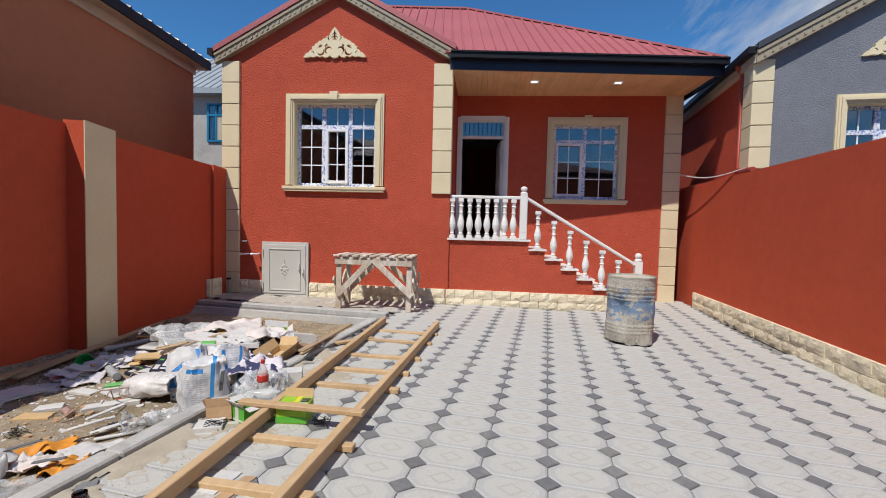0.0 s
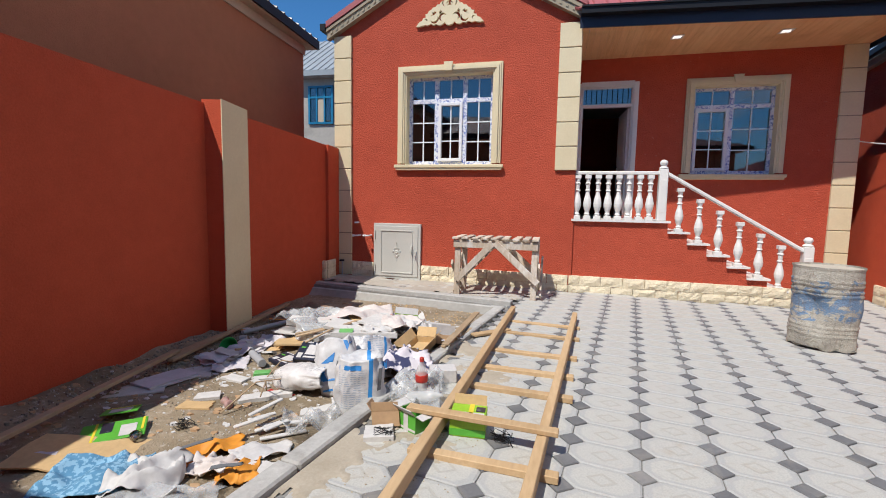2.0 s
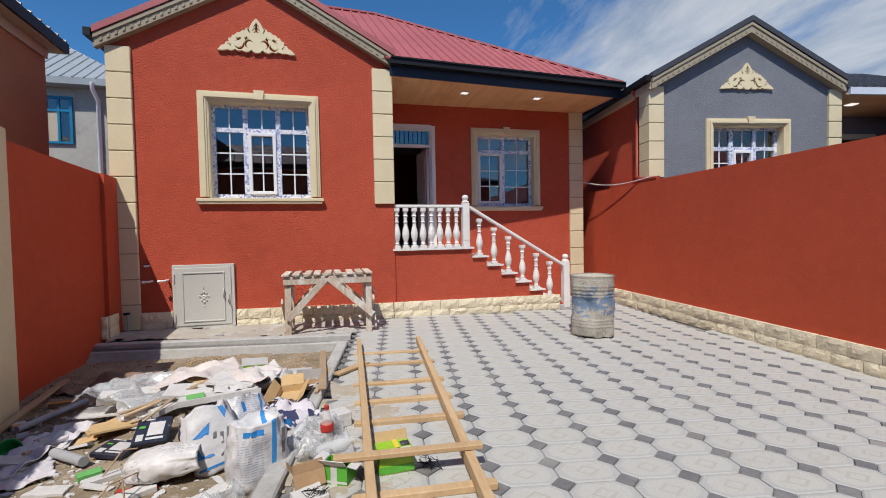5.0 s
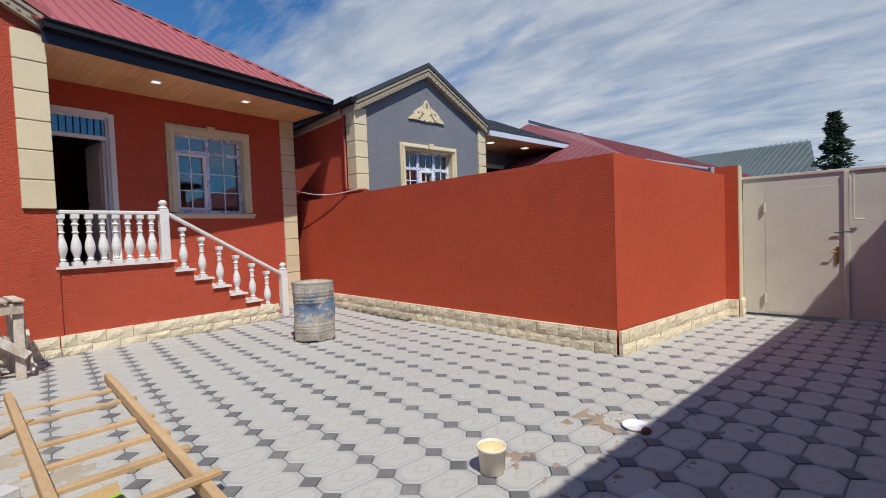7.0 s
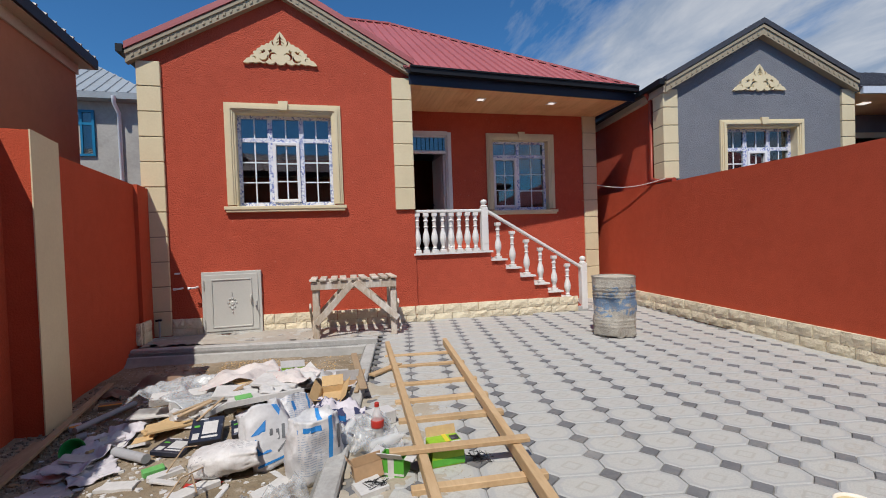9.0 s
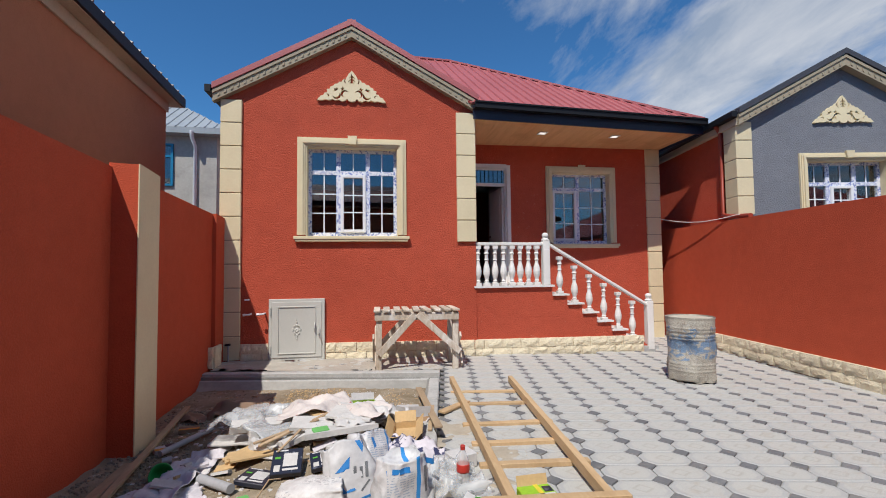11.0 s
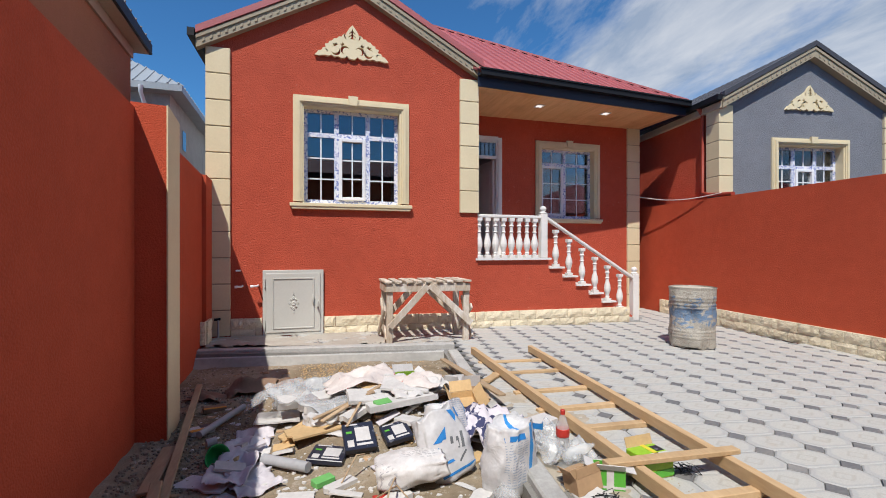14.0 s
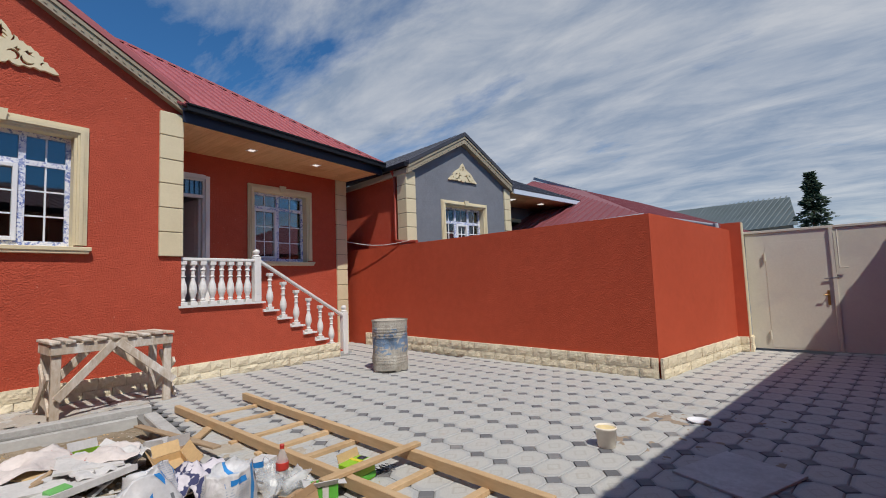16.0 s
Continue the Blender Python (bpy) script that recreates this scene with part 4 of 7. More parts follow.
# ---- neighbouring houses ----
def simple_house(name, label, u0, u1, v0, v1, z1, ov, ridge, wall_mat, roof_mat, m, eave_mat=BLACK):
    h = thing(name, label, "house")
    part("wall", boxed((u0, u1, v0, v1, -0.35, z1)), wall_mat, h, m=m)
    a, b, c, d = (u0 - ov, v0 - ov), (u1 + ov, v0 - ov), (u1 + ov, v1 + ov), (u0 - ov, v1 + ov)
    bm = bmesh.new()
    box(bm, a[0], b[0], a[1], c[1], z1, z1 + 0.16)
    part("eave_board", bm, eave_mat, h, m=m)
    bm = bmesh.new()
    zt = z1 + 0.165
    w, dpt = b[0] - a[0], c[1] - a[1]
    k = min(w, dpt) / 2
    if w >= dpt:
        r0, r1 = (a[0] + k, (a[1] + c[1]) / 2), (b[0] - k, (a[1] + c[1]) / 2)
        ribbed(bm, (*a, zt), (*b, zt), [(*r1, zt + ridge), (*r0, zt + ridge)], 0.25)
        ribbed(bm, (*c, zt), (*d, zt), [(*r0, zt + ridge), (*r1, zt + ridge)], 0.25)
        ribbed(bm, (*b, zt), (*c, zt), [(*r1, zt + ridge)], 0.25)
        ribbed(bm, (*d, zt), (*a, zt), [(*r0, zt + ridge)], 0.25)
    else:
        r0, r1 = ((a[0] + b[0]) / 2, a[1] + k), ((a[0] + b[0]) / 2, c[1] - k)
        ribbed(bm, (*b, zt), (*c, zt), [(*r1, zt + ridge), (*r0, zt + ridge)], 0.25)
        ribbed(bm, (*d, zt), (*a, zt), [(*r0, zt + ridge), (*r1, zt + ridge)], 0.25)
        ribbed(bm, (*a, zt), (*b, zt), [(*r0, zt + ridge)], 0.25)
        ribbed(bm, (*c, zt), (*d, zt), [(*r1, zt + ridge)], 0.25)
    part("roof", bm, roof_mat, h, m=m)
    return h


# brown-red house behind the west wall
MW = Matrix.Translation((-5.55, 9.35, 0)) @ Matrix.Rotation(radians(3.6), 4, "Z")
west = simple_house("brown_house", "brown-red rendered neighbouring house with dark eaves and beige soffit", -7.0, 0.0, -13.0, 0.0, 4.55, 0.24, 1.3, BROWN_RED, ROOF_DARK, MW)
part("soffit", boxed((-7.1, 0.20, -13.1, 0.20, 4.535, 4.548), (0.0, 0.03, -13.0, 0.03, 4.38, 4.535)), TAN_SOFFIT, west, m=MW)

# raw cement house with blue windows behind
MB = Matrix.Translation((-6.35, 14.3, 0)) @ Matrix.Rotation(radians(2), 4, "Z")
back = simple_house("cement_house", "unpainted cement-rendered two-storey house with zinc roof and blue windows", -9.0, 0.0, 0.0, 5.2, 5.36, 0.35, 1.95, CEMENT, ROOF_GREY, MB, ROOF_GREY)
for wx in (-1.56, -5.0):
    wob = part("window", boxed((wx - 0.38, wx + 0.38, -0.03, 0.0, 3.97, 5.07)), GLASS, back, "blue-framed window", m=MB)
    part("frame", boxed((-0.43, -0.37, -0.05, 0.01, -0.05, 1.15), (0.37, 0.43, -0.05, 0.01, -0.05, 1.15), (-0.37, 0.37, -0.05, 0.01, 1.09, 1.15), (-0.37, 0.37, -0.05, 0.01, -0.05, 0.01), (-0.16, -0.11, -0.05, 0.01, 0.0, 1.1), (0.11, 0.16, -0.05, 0.01, 0.0, 1.1), (-0.37, 0.37, -0.048, 0.01, 0.76, 0.82)), BLUE_FRAME, wob, m=Matrix.Translation((wx, -0.01, 3.97)))
    part("curtain", boxed((-0.11, 0.11, -0.035, -0.031, 0.0, 0.76)), TAN_SOFFIT, wob, m=Matrix.Translation((wx, 0, 3.97)))
tube("downpipe", [(-0.55, -0.38, 5.42), (-0.55, -0.36, 5.25), (-0.55, -0.07, 5.05), (-0.55, -0.07, 0.3)], 0.05, PVC, back, "white downpipe").matrix_basis = MB

part("vent_window", boxed((-0.005, 0.02, 1.3, 1.7, 4.2, 4.75)), GLASS, back, "small side window", m=MB)

# grey gabled neighbour to the east
NB = Matrix.Translation((*at(3.27, 8.40), 0)) @ Matrix.Rotation(YAW, 4, "Z")
east = thing("grey_house", "grey rendered neighbouring house with cream quoins and charcoal roof", "house")
NW, NAX, NZE, NZA = 3.95, 1.975, 4.08, 5.06
WN = (1.30, 2.74, 2.15, 3.35)
bm = pierced_wall(0.06, NW - 0.05, -0.3, NZE, 0, 0.28, [(WN[0], WN[1], WN[2] - 0.05, WN[3])], lambda x: NZA - (NZA - NZE) * abs(x - NAX) / NAX, (NAX,))
part("gable_wall", bm, GREY, east, m=NB)
part("side_wall", boxed((0.12, 0.34, 0.28, 10, -0.3, 4.1)), RED, east, "red rendered flank", m=NB)
part("rear_wall", boxed((0.26, 6.9, 9.7, 10, -0.3, 4.1)), RED, east, m=NB)
part("side_wall", boxed((6.6, 6.9, 1.7, 9.7, -0.3, 4.0)), GREY, east, m=NB)
part("porch_wall", boxed((NW, 6.9, 1.45, 1.7, -0.3, 4.0)), GREY, east, m=NB)
part("porch_side_wall", boxed((NW - 0.28, NW, 0.28, 1.7, -0.3, 4.1)), GREY, east, m=NB)
part("inner_ceiling", boxed((0.26, 6.6, 0.28, 9.7, 4.0, 4.04)), INTERIOR, east, m=NB)
quoins(east, 0.045, 0.335, 2.40, 4.06, -0.045, 0.3, 0.33, m=NB)
quoins(east, NW - 0.30, NW - 0.03, 1.0, 4.05, -0.045, 0.3, 0.31, m=NB)
wn_ob = window(east, *WN, 0.0, (1.78, 2.26), 2.95, 1, 0.13)
wn_ob.matrix_basis = NB
ornament(east, 1.975, 4.02, 0.0, 1.06, m=NB)
gable_front(east, 0.05, NW - 0.05, NAX, 4.17, 5.22, 0.0, 0.14, ROOF_DARK, m=NB, drop=0.2)
bm = bmesh.new()
ribbed(bm, (0.02, -0.14, 4.22), (0.02, 6.0, 4.22), [(NAX, 6.0, 5.29), (NAX, -0.14, 5.29)])
ribbed(bm, (NW - 0.02, -0.14, 4.22), (NW - 0.02, 6.0, 4.22), [(NAX, 6.0, 5.29), (NAX, -0.14, 5.29)])
ribbed(bm, (NW - 0.05, -0.15, 4.06), (7.85, -0.15, 4.06), [(7.3, 2.6, 5.3), (3.4, 2.6, 5.3)])
ribbed(bm, (7.85, -0.15, 4.06), (7.85, 8.0, 4.06), [(7.3, 5.5, 5.3), (7.3, 2.6, 5.3)])
ribbed(bm, (0.02, 6.0, 4.2), (0.02, 10.2, 4.2), [(3.4, 6.0, 5.6), (3.4, 4.5, 5.6), (NAX, 5.0, 5.3)])
part("roof", bm, ROOF_DARK, east, "charcoal sheet roof", m=NB)
part("porch_ceiling", boxed((NW, 7.80, -0.10, 1.7, 3.93, 3.96)), CEILING_WOOD, east, m=NB)
part("fascia", boxed((NW + 0.02, 7.83, -0.16, -0.10, 3.92, 4.05), (7.80, 7.85, -0.10, 9, 3.92, 4.05)), PALE_BLUE, east, "pale blue-grey fascia", m=NB)
part("side_soffit", boxed((0.022, 0.118, -0.1, 9.5, 3.98, 4.10)), TAN_SOFFIT, east, m=NB)
part("side_gutter", boxed((-0.08, 0.02, -0.16, 9.5, 4.11, 4.21)), BLACK, east, m=NB)
tube("downpipe", [(-0.02, 0.42, 4.12), (0.07, 0.42, 3.98), (0.07, 0.42, 2.45), (0.0, 0.1, 2.38), (-0.06, -0.5, 2.33)], 0.04, RED_PIPE, east, "red downpipe").matrix_basis = NB
for lx in (4.75, 6.3):
    part("downlight", boxed((lx - 0.08, lx + 0.08, 0.45, 0.61, 3.915, 3.929)), LAMP, east, m=NB)
part("porch_window", boxed((4.9, 6.2, 1.41, 1.44, 2.2, 3.4)), GLASS, east, m=NB)
part("porch_window_surround", boxed((4.78, 4.9, 1.38, 1.45, 2.1, 3.52), (6.2, 6.32, 1.38, 1.45, 2.1, 3.52), (4.9, 6.2, 1.38, 1.45, 3.4, 3.52)), CREAM, east, m=NB)

# roofs further off
far1 = thing("far_red_house", "neighbouring house under a broad raspberry sheet roof", "house")
RC, RV, RT = (9.3, 3.9, 3.0), (11.2, 16.0, 3.0), (15.9, 7.9, 5.2)
bm = bmesh.new()
ribbed(bm, RC, RV, [(18.4, 11.4, 6.6)], 0.3)
slab_face = [bm.verts.new(p) for p in (RC, (18.4, 11.4, 6.6), RT)]
bm.faces.new(slab_face)
part("roof", bm, ROOF_MAROON, far1, "raspberry ribbed roof face")
bm = bmesh.new()
ribbed(bm, RC, (24.0, 1.6, 3.0), [(22.0, 7.0, 5.2), RT], 0.3)
part("roof", bm, ROOF_MAROON, far1, "raspberry ribbed roof face")
bm = bmesh.new()
beam(bm, (18.4, 11.3, 6.72), (15.9, 7.8, 5.12), 0.25, 0.14)
part("verge", bm, ROOF_GREY, far1)
bm = bmesh.new()
slab(bm, [(9.8, 4.2), (23.5, 2.2), (24, 10), (12, 15.5)], -0.35, 3.0)
part("wall", bm, PLASTER, far1)
tube("gutter", [(10.2, 8.6, 2.98), (9.25, 3.85, 2.97)], 0.05, GREY_PIPE, far1)
wp = thing("wall_pipe", "pale drain pipe running down over the yard wall", "pipe")
tube("pipe", [(9.25, 3.80, 2.95), (8.75, 3.1, 2.72), (8.15, 2.16, 2.42)], 0.045, GREY_PIPE, wp)
tube("pipe_end", [(8.15, 2.14, 2.47), (8.15, 2.12, 2.25)], 0.05, GREY_PIPE, wp)

far2 = thing("far_green_house", "distant house under a green-grey tiled roof", "house")
bm = bmesh.new()
ribbed(bm, (29.4, 0.6, 4.0), (38.0, 9.6, 4.3), [(41.6, 9.5, 7.1), (32.5, 0.85, 6.0)], 0.45, 0.05)
part("roof", bm, ROOF_GREEN, far2)
bm = bmesh.new()
slab(bm, [(30.0, 0.8), (38.3, 9.4), (44, 9.6), (36, 0.9)], -0.35, 4.1)
part("wall", bm, PLASTER, far2)
far3 = simple_house("far_gate_house", "beige house with red roof and dark eaves beyond the gate", 9.8, 18.0, -9.0, -0.1, 3.0, 0.35, 2.2, TAN_SOFFIT, ROOF_RED, MY)
# house behind the south wall, whose eaves shade the yard
south = simple_house("south_house", "rendered house close behind the south wall with dark eaves", -9.0, 6.75, -9.0, -1.08, 3.80, 0.45, 1.4, BROWN_RED, surface("dark_brown_sheet", (0.15, 0.06, 0.05), (0.11, 0.045, 0.04), 0.5, 30, 0.8, 0.05, 6, 0.01), MY)
part("soffit", boxed((-9.3, 7.10, -9.3, -0.68, 3.775, 3.795)), TAN_SOFFIT, south, m=MY)

# conifer beyond the gate
NEEDLE = surface("dark_needles", (0.045, 0.075, 0.04), (0.02, 0.038, 0.022), 0.8, 20, 2.0, 0.4, 30, 0.02)
BARK = surface("bark", (0.12, 0.085, 0.06), None, 0.9, 20, 3.0, 0.6, 30, 0.01)
tree = thing("conifer", "dark green conifer standing beyond the gate", "tree", pose(26.5, -0.05, -0.35))
bm = bmesh.new()
lathe(bm, [(0.16, 0.0), (0.11, 3.0), (0.03, 6.5)], 8)
part("trunk", bm, BARK, tree)
tv, tf = [], []
tr_ = random.Random(3)
for k in range(2600):
    h = 1.6 + 5.1 * tr_.random() ** 0.8
    reach = 1.95 * (1 - (h - 1.6) / 5.25) ** 0.8 + 0.05
    layer = 0.72 + 0.28 * math.sin(h * 8.5 + tr_.random())
    a = tr_.uniform(0, 2 * math.pi)
    lobe = 0.75 + 0.35 * noise.noise((math.cos(a) * 1.5, math.sin(a) * 1.5, h * 1.3))
    r = reach * layer * lobe * tr_.uniform(0.35, 1.0)
    c = Vector((r * math.cos(a), r * math.sin(a), h - 0.22 * r))
    d = Vector((math.cos(a), math.sin(a), tr_.uniform(-0.3, 0.5))).normalized() * tr_.uniform(0.12, 0.26)
    s = Vector((-math.sin(a), math.cos(a), tr_.uniform(-0.5, 0.5))) * tr_.uniform(0.04, 0.09)
    o = len(tv)
    tv += [tuple(c - s), tuple(c + s), tuple(c + d), tuple(c + Vector((0, 0, 0.07)))]
    tf += [(o, o + 1, o + 2), (o, o + 2, o + 3), (o + 1, o + 3, o + 2)]
cm = bpy.data.meshes.new("crown")
cm.from_pydata(tv, [], tf)
cm.materials.append(NEEDLE)
crown = new("crown", cm)
crown.parent = tree


# ---- dirt bed, kerbs ----
def dirt_z(x, y):
    """The unpaved bed, a little hollow near the strip and heaped under the rubbish."""
    n = noise.noise((x * 1.1, y * 1.1, 3.0)) * 0.03 + noise.noise((x * 5, y * 5, 7.0)) * 0.012
    heap = 0.14 * math.exp(-((x + 2.2) ** 2 / 0.45 + (y - 5.05) ** 2 / 0.35))
    bank = 0.035 * math.exp(-((x - wall_x(y)) / 0.24) ** 2) * min(1.0, max(0.0, 6.0 - y))
    return -0.075 + n + heap + bank * (1 + 2.0 * noise.noise((x * 3, y * 3, 1.0)))


def soil_build(nt, bsdf):
    vec = coords(nt)
    a, b, c = noise_fac(nt, vec, 1.6, 5.0, 0.65), noise_fac(nt, vec, 14.0, 5.0, 0.7), noise_fac(nt, vec, 90.0, 3.0)
    col = blend(nt, ramp(nt, a, 0.35, 0.65), (0.20, 0.155, 0.10), (0.37, 0.305, 0.22))
    col = blend(nt, ramp(nt, b, 0.55, 0.72), col, (0.47, 0.42, 0.35))
    col = blend(nt, calc(nt, "MULTIPLY", ramp(nt, c, 0.55, 0.7), 0.5), col, (0.18, 0.145, 0.10))
    nt.links.new(col, bsdf.inputs["Base Color"])
    bsdf.inputs["Roughness"].default_value = 0.95
    bsdf.inputs["Specular IOR Level"].default_value = 0.15
    bumped(nt, bsdf, calc(nt, "ADD", b, calc(nt, "MULTIPLY", c, 0.5)), 0.9, 0.02)


SOIL = material("dry_soil", soil_build)
bm = bmesh.new()
NU, NV = 64, 110
grid = [[bm.verts.new((*at(-6.0 + 4.0 * i / NU, -0.6 + 7.3 * k / NV), 0)) for i in range(NU + 1)] for k in range(NV + 1)]
for row in grid:
    for v in row:
        v.co.z = dirt_z(v.co.x, v.co.y)
for k in range(NV):
    for i in range(NU):
        bm.faces.new((grid[k][i], grid[k][i + 1], grid[k + 1][i + 1], grid[k + 1][i]))
tagged(part("dirt_bed", bm, SOIL, smooth=True), "dry sandy soil of the unpaved bed", "soil", kind="structure")

kerb = thing("kerb", "grey concrete kerb along the unpaved bed", "kerb", kind="structure")
v = -0.5
while v < 6.45:
    v1 = min(v + 1.0, 6.45)
    bm = boxed((-2.085, -1.955, v + 0.004, v1 - 0.004, -0.2, 0.085), bevel=0.012)
    part("kerb_stone", bm, CONCRETE, kerb, m=Matrix.Translation((0, 0, -0.015)) @ MY)
    v = v1
strip = thing("edge_strip", "stepped concrete edging before the house, crumbling underneath", "kerb", kind="structure")
part("upper_edge", boxed((-5.4, -1.95, 6.72, 6.86, -0.2, 0.085), bevel=0.01), CONCRETE, strip, m=MY)
part("lower_edge", boxed((-5.4, -2.09, 6.60, 6.715, -0.2, 0.012), bevel=0.015), CONCRETE, strip, m=MY)
bm = bmesh.new()
rows = []
for k in range(5):
    row = []
    for i in range(121):
        u, q = -5.35 + 3.28 * i / 120, k / 4
        n = noise.noise((u * 3, q * 2, 1.0)) + 0.6 * noise.noise((u * 11, q * 5, 4.0))
        row.append(bm.verts.new((u, 6.605 - 0.17 * q * (1 + 0.4 * n), 0.004 - 0.11 * q ** 0.7 + 0.02 * n * min(1.0, 3 * q))))
    rows.append(row)
for a, b in zip(rows, rows[1:]):
    for i in range(120):
        bm.faces.new((a[i], b[i], b[i + 1], a[i + 1]))
part("footing", bm, PLASTER, strip, "crumbling mortar haunching", m=MY, smooth=True)

# ---- porch railing ----
BAL = [(0.040, 0.0), (0.040, 0.045), (0.030, 0.055), (0.042, 0.075), (0.030, 0.095), (0.036, 0.12), (0.056, 0.18), (0.061, 0.225), (0.052, 0.29),
       (0.034, 0.35), (0.027, 0.40), (0.043, 0.415), (0.028, 0.43), (0.031, 0.50), (0.046, 0.515), (0.029, 0.535), (0.034, 0.56), (0.040, 0.585), (0.040, 0.64)]


def baluster_mesh(height):
    bm = bmesh.new()
    k = height / 0.64
    lathe(bm, [(r, z * k) for r, z in BAL], 12)
    box(bm, -0.052, 0.052, -0.052, 0.052, 0.0, 0.05 * k, bevel=0.004)
    box(bm, -0.046, 0.046, -0.046, 0.046, 0.585 * k, 0.64 * k, bevel=0.004)
    return bm


railing = thing("porch_railing", "white turned baluster railing down the porch stairs", "railing")
first = part("baluster", baluster_mesh(0.69), WHITE, railing, m=pose(-0.085, front_skew(-0.085) + 0.02, LAND))
for k in range(1, 8):
    x = -0.085 + 0.152 * k
    shared("baluster", first.data, railing, pose(x, front_skew(x) + 0.02, LAND))
stair_b = part("baluster", baluster_mesh(0.66), WHITE, railing, m=pose(SX[0] + 0.15, front_skew(SX[0]) + 0.02, SZ[0]))
for k in range(1, 6):
    x = SX[k] + 0.15
    shared("baluster", stair_b.data, railing, pose(x, front_skew(x) + 0.02, SZ[k]))
bm = bmesh.new()
beam(bm, (-0.125, front_skew(-0.1) + 0.02, LAND + 0.72), (1.10, front_skew(1.1) + 0.02, LAND + 0.72), 0.085, 0.05, bevel=0.01)
part("handrail", bm, WHITE, railing)
bm = bmesh.new()
beam(bm, (1.20, front_skew(1.2) + 0.02, LAND + 0.715), (3.10, front_skew(3.1) + 0.02, SZ[5] + 0.585), 0.085, 0.05, bevel=0.01)
part("handrail", bm, WHITE, railing)


def newel(x, z0, h):
    bm = bmesh.new()
    box(bm, -0.062, 0.062, -0.062, 0.062, 0.0, h - 0.14, bevel=0.008)
    box(bm, -0.05, 0.05, -0.066, -0.058, 0.12, h - 0.30, bevel=0.004)
    lathe(bm, [(0.05, h - 0.142), (0.07, h - 0.125), (0.05, h - 0.105), (0.03, h - 0.095), (0.045, h - 0.085), (0.058, h - 0.055), (0.055, h - 0.03), (0.036, h - 0.008), (0.01, h)], 14)
    part("newel", bm, WHITE, railing, m=pose(x, front_skew(x) + 0.02, z0))


newel(1.15, LAND, 0.92)
newel(3.15, gz(3.1, 8.4) - 0.01, 1.02)
part("bottom_step", boxed((2.94, 3.3, front_skew(3) - 0.03, PYW, -0.1, 0.06), bevel=0.006), CONCRETE, house)

# ---- meter cabinet, stub pipes on the house front ----
cab = thing("meter_cabinet", "grey enamelled steel wall cabinet, shut, with a raised rosette", "cabinet", pose(-3.06, FY, 0.08))
part("body", boxed((-0.43, 0.43, -0.05, 0.0, 0.0, 0.965), bevel=0.006), CABINET, cab)
cdoor = part("door", boxed((-0.385, 0.385, -0.064, -0.051, 0.045, 0.92), bevel=0.005), CABINET, cab)
part("panel_moulding", boxed((-0.295, -0.275, -0.076, -0.064, 0.10, 0.85), (0.275, 0.295, -0.076, -0.064, 0.10, 0.85), (-0.275, 0.275, -0.076, -0.064, 0.83, 0.85), (-0.275, 0.275, -0.076, -0.064, 0.10, 0.12), bevel=0.004), CABINET, cdoor)
bm = bmesh.new()
for dx, dz, r in ((0, 0.47, 0.035), (0, 0.55, 0.022), (0, 0.39, 0.022), (-0.06, 0.48, 0.018), (0.06, 0.48, 0.018), (-0.035, 0.53, 0.016), (0.035, 0.53, 0.016), (-0.035, 0.42, 0.016), (0.035, 0.42, 0.016), (0, 0.60, 0.014), (0, 0.335, 0.014), (0, 0.635, 0.008)):
    lathe(bm, [(r, 0.0), (r * 0.95, 0.006), (r * 0.6, 0.012), (r * 0.3, 0.007), (0.001, 0.009)], 10, Matrix.Translation((dx, -0.064, dz)) @ Matrix.Rotation(radians(90), 4, "X"))
part("rosette", bm, CABINET, cdoor)
tube("handle", [(0.28, -0.065, 0.59), (0.28, -0.10, 0.58), (0.28, -0.10, 0.46), (0.28, -0.065, 0.45)], 0.009, CABINET, cdoor)
part("latch", boxed((0.33, 0.36, -0.085, -0.064, 0.40, 0.50), bevel=0.004), CABINET, cdoor)
tube("latch_pin", [(0.345, -0.09, 0.42), (0.365, -0.11, 0.34)], 0.007, STEEL, cdoor)
for hz in (0.12, 0.72):
    tube("hinge", [(-0.40, -0.07, hz), (-0.40, -0.07, hz + 0.12)], 0.012, CABINET, cab)
for k, (px_, pz_, ln) in enumerate(((-3.765, 0.82, 0.13), (-3.555, 0.825, 0.16), (-3.80, 1.045, 0.05))):
    st = thing("stub_pipe", "short white plastic stub pipe out of the red wall", "pipe", pose(px_, FY, pz_), "stub pipes")
    tube("pipe", [(0, 0.02, 0), (0, -ln, 0), (-0.05, -ln - 0.01, 0)], 0.014, PVC, st)
    if ln > 0.06:
        tube("cap", [(-0.05, -ln - 0.01, 0), (-0.085, -ln - 0.012, -0.004)], 0.02, PVC, st)
gas = thing("riser_pipe", "thin dark riser pipe with a cap by the quoin", "pipe", pose(-4.07, FY - 0.10, 0.09))
tube("riser", [(0, 0, 0), (0, 0, 0.27)], 0.014, GREY_PIPE, gas)
tube("tee", [(-0.05, 0, 0.27), (0.03, 0, 0.275)], 0.018, BLACK, gas)

# cable slung between the houses and the east wall pipe
cb = thing("slung_cable", "white cable slung from the house corner to the wall", "cable")
cp = []
A_, B_ = Vector((4.27, 9.62, 2.52)), Vector((4.35, 7.6, 2.38))
for k in range(13):
    q = k / 12
    p = A_.lerp(B_, q)
    cp.append((p.x, p.y, p.z - 0.10 * math.sin(math.pi * q)))
tube("cable", cp, 0.009, CABLE, cb)

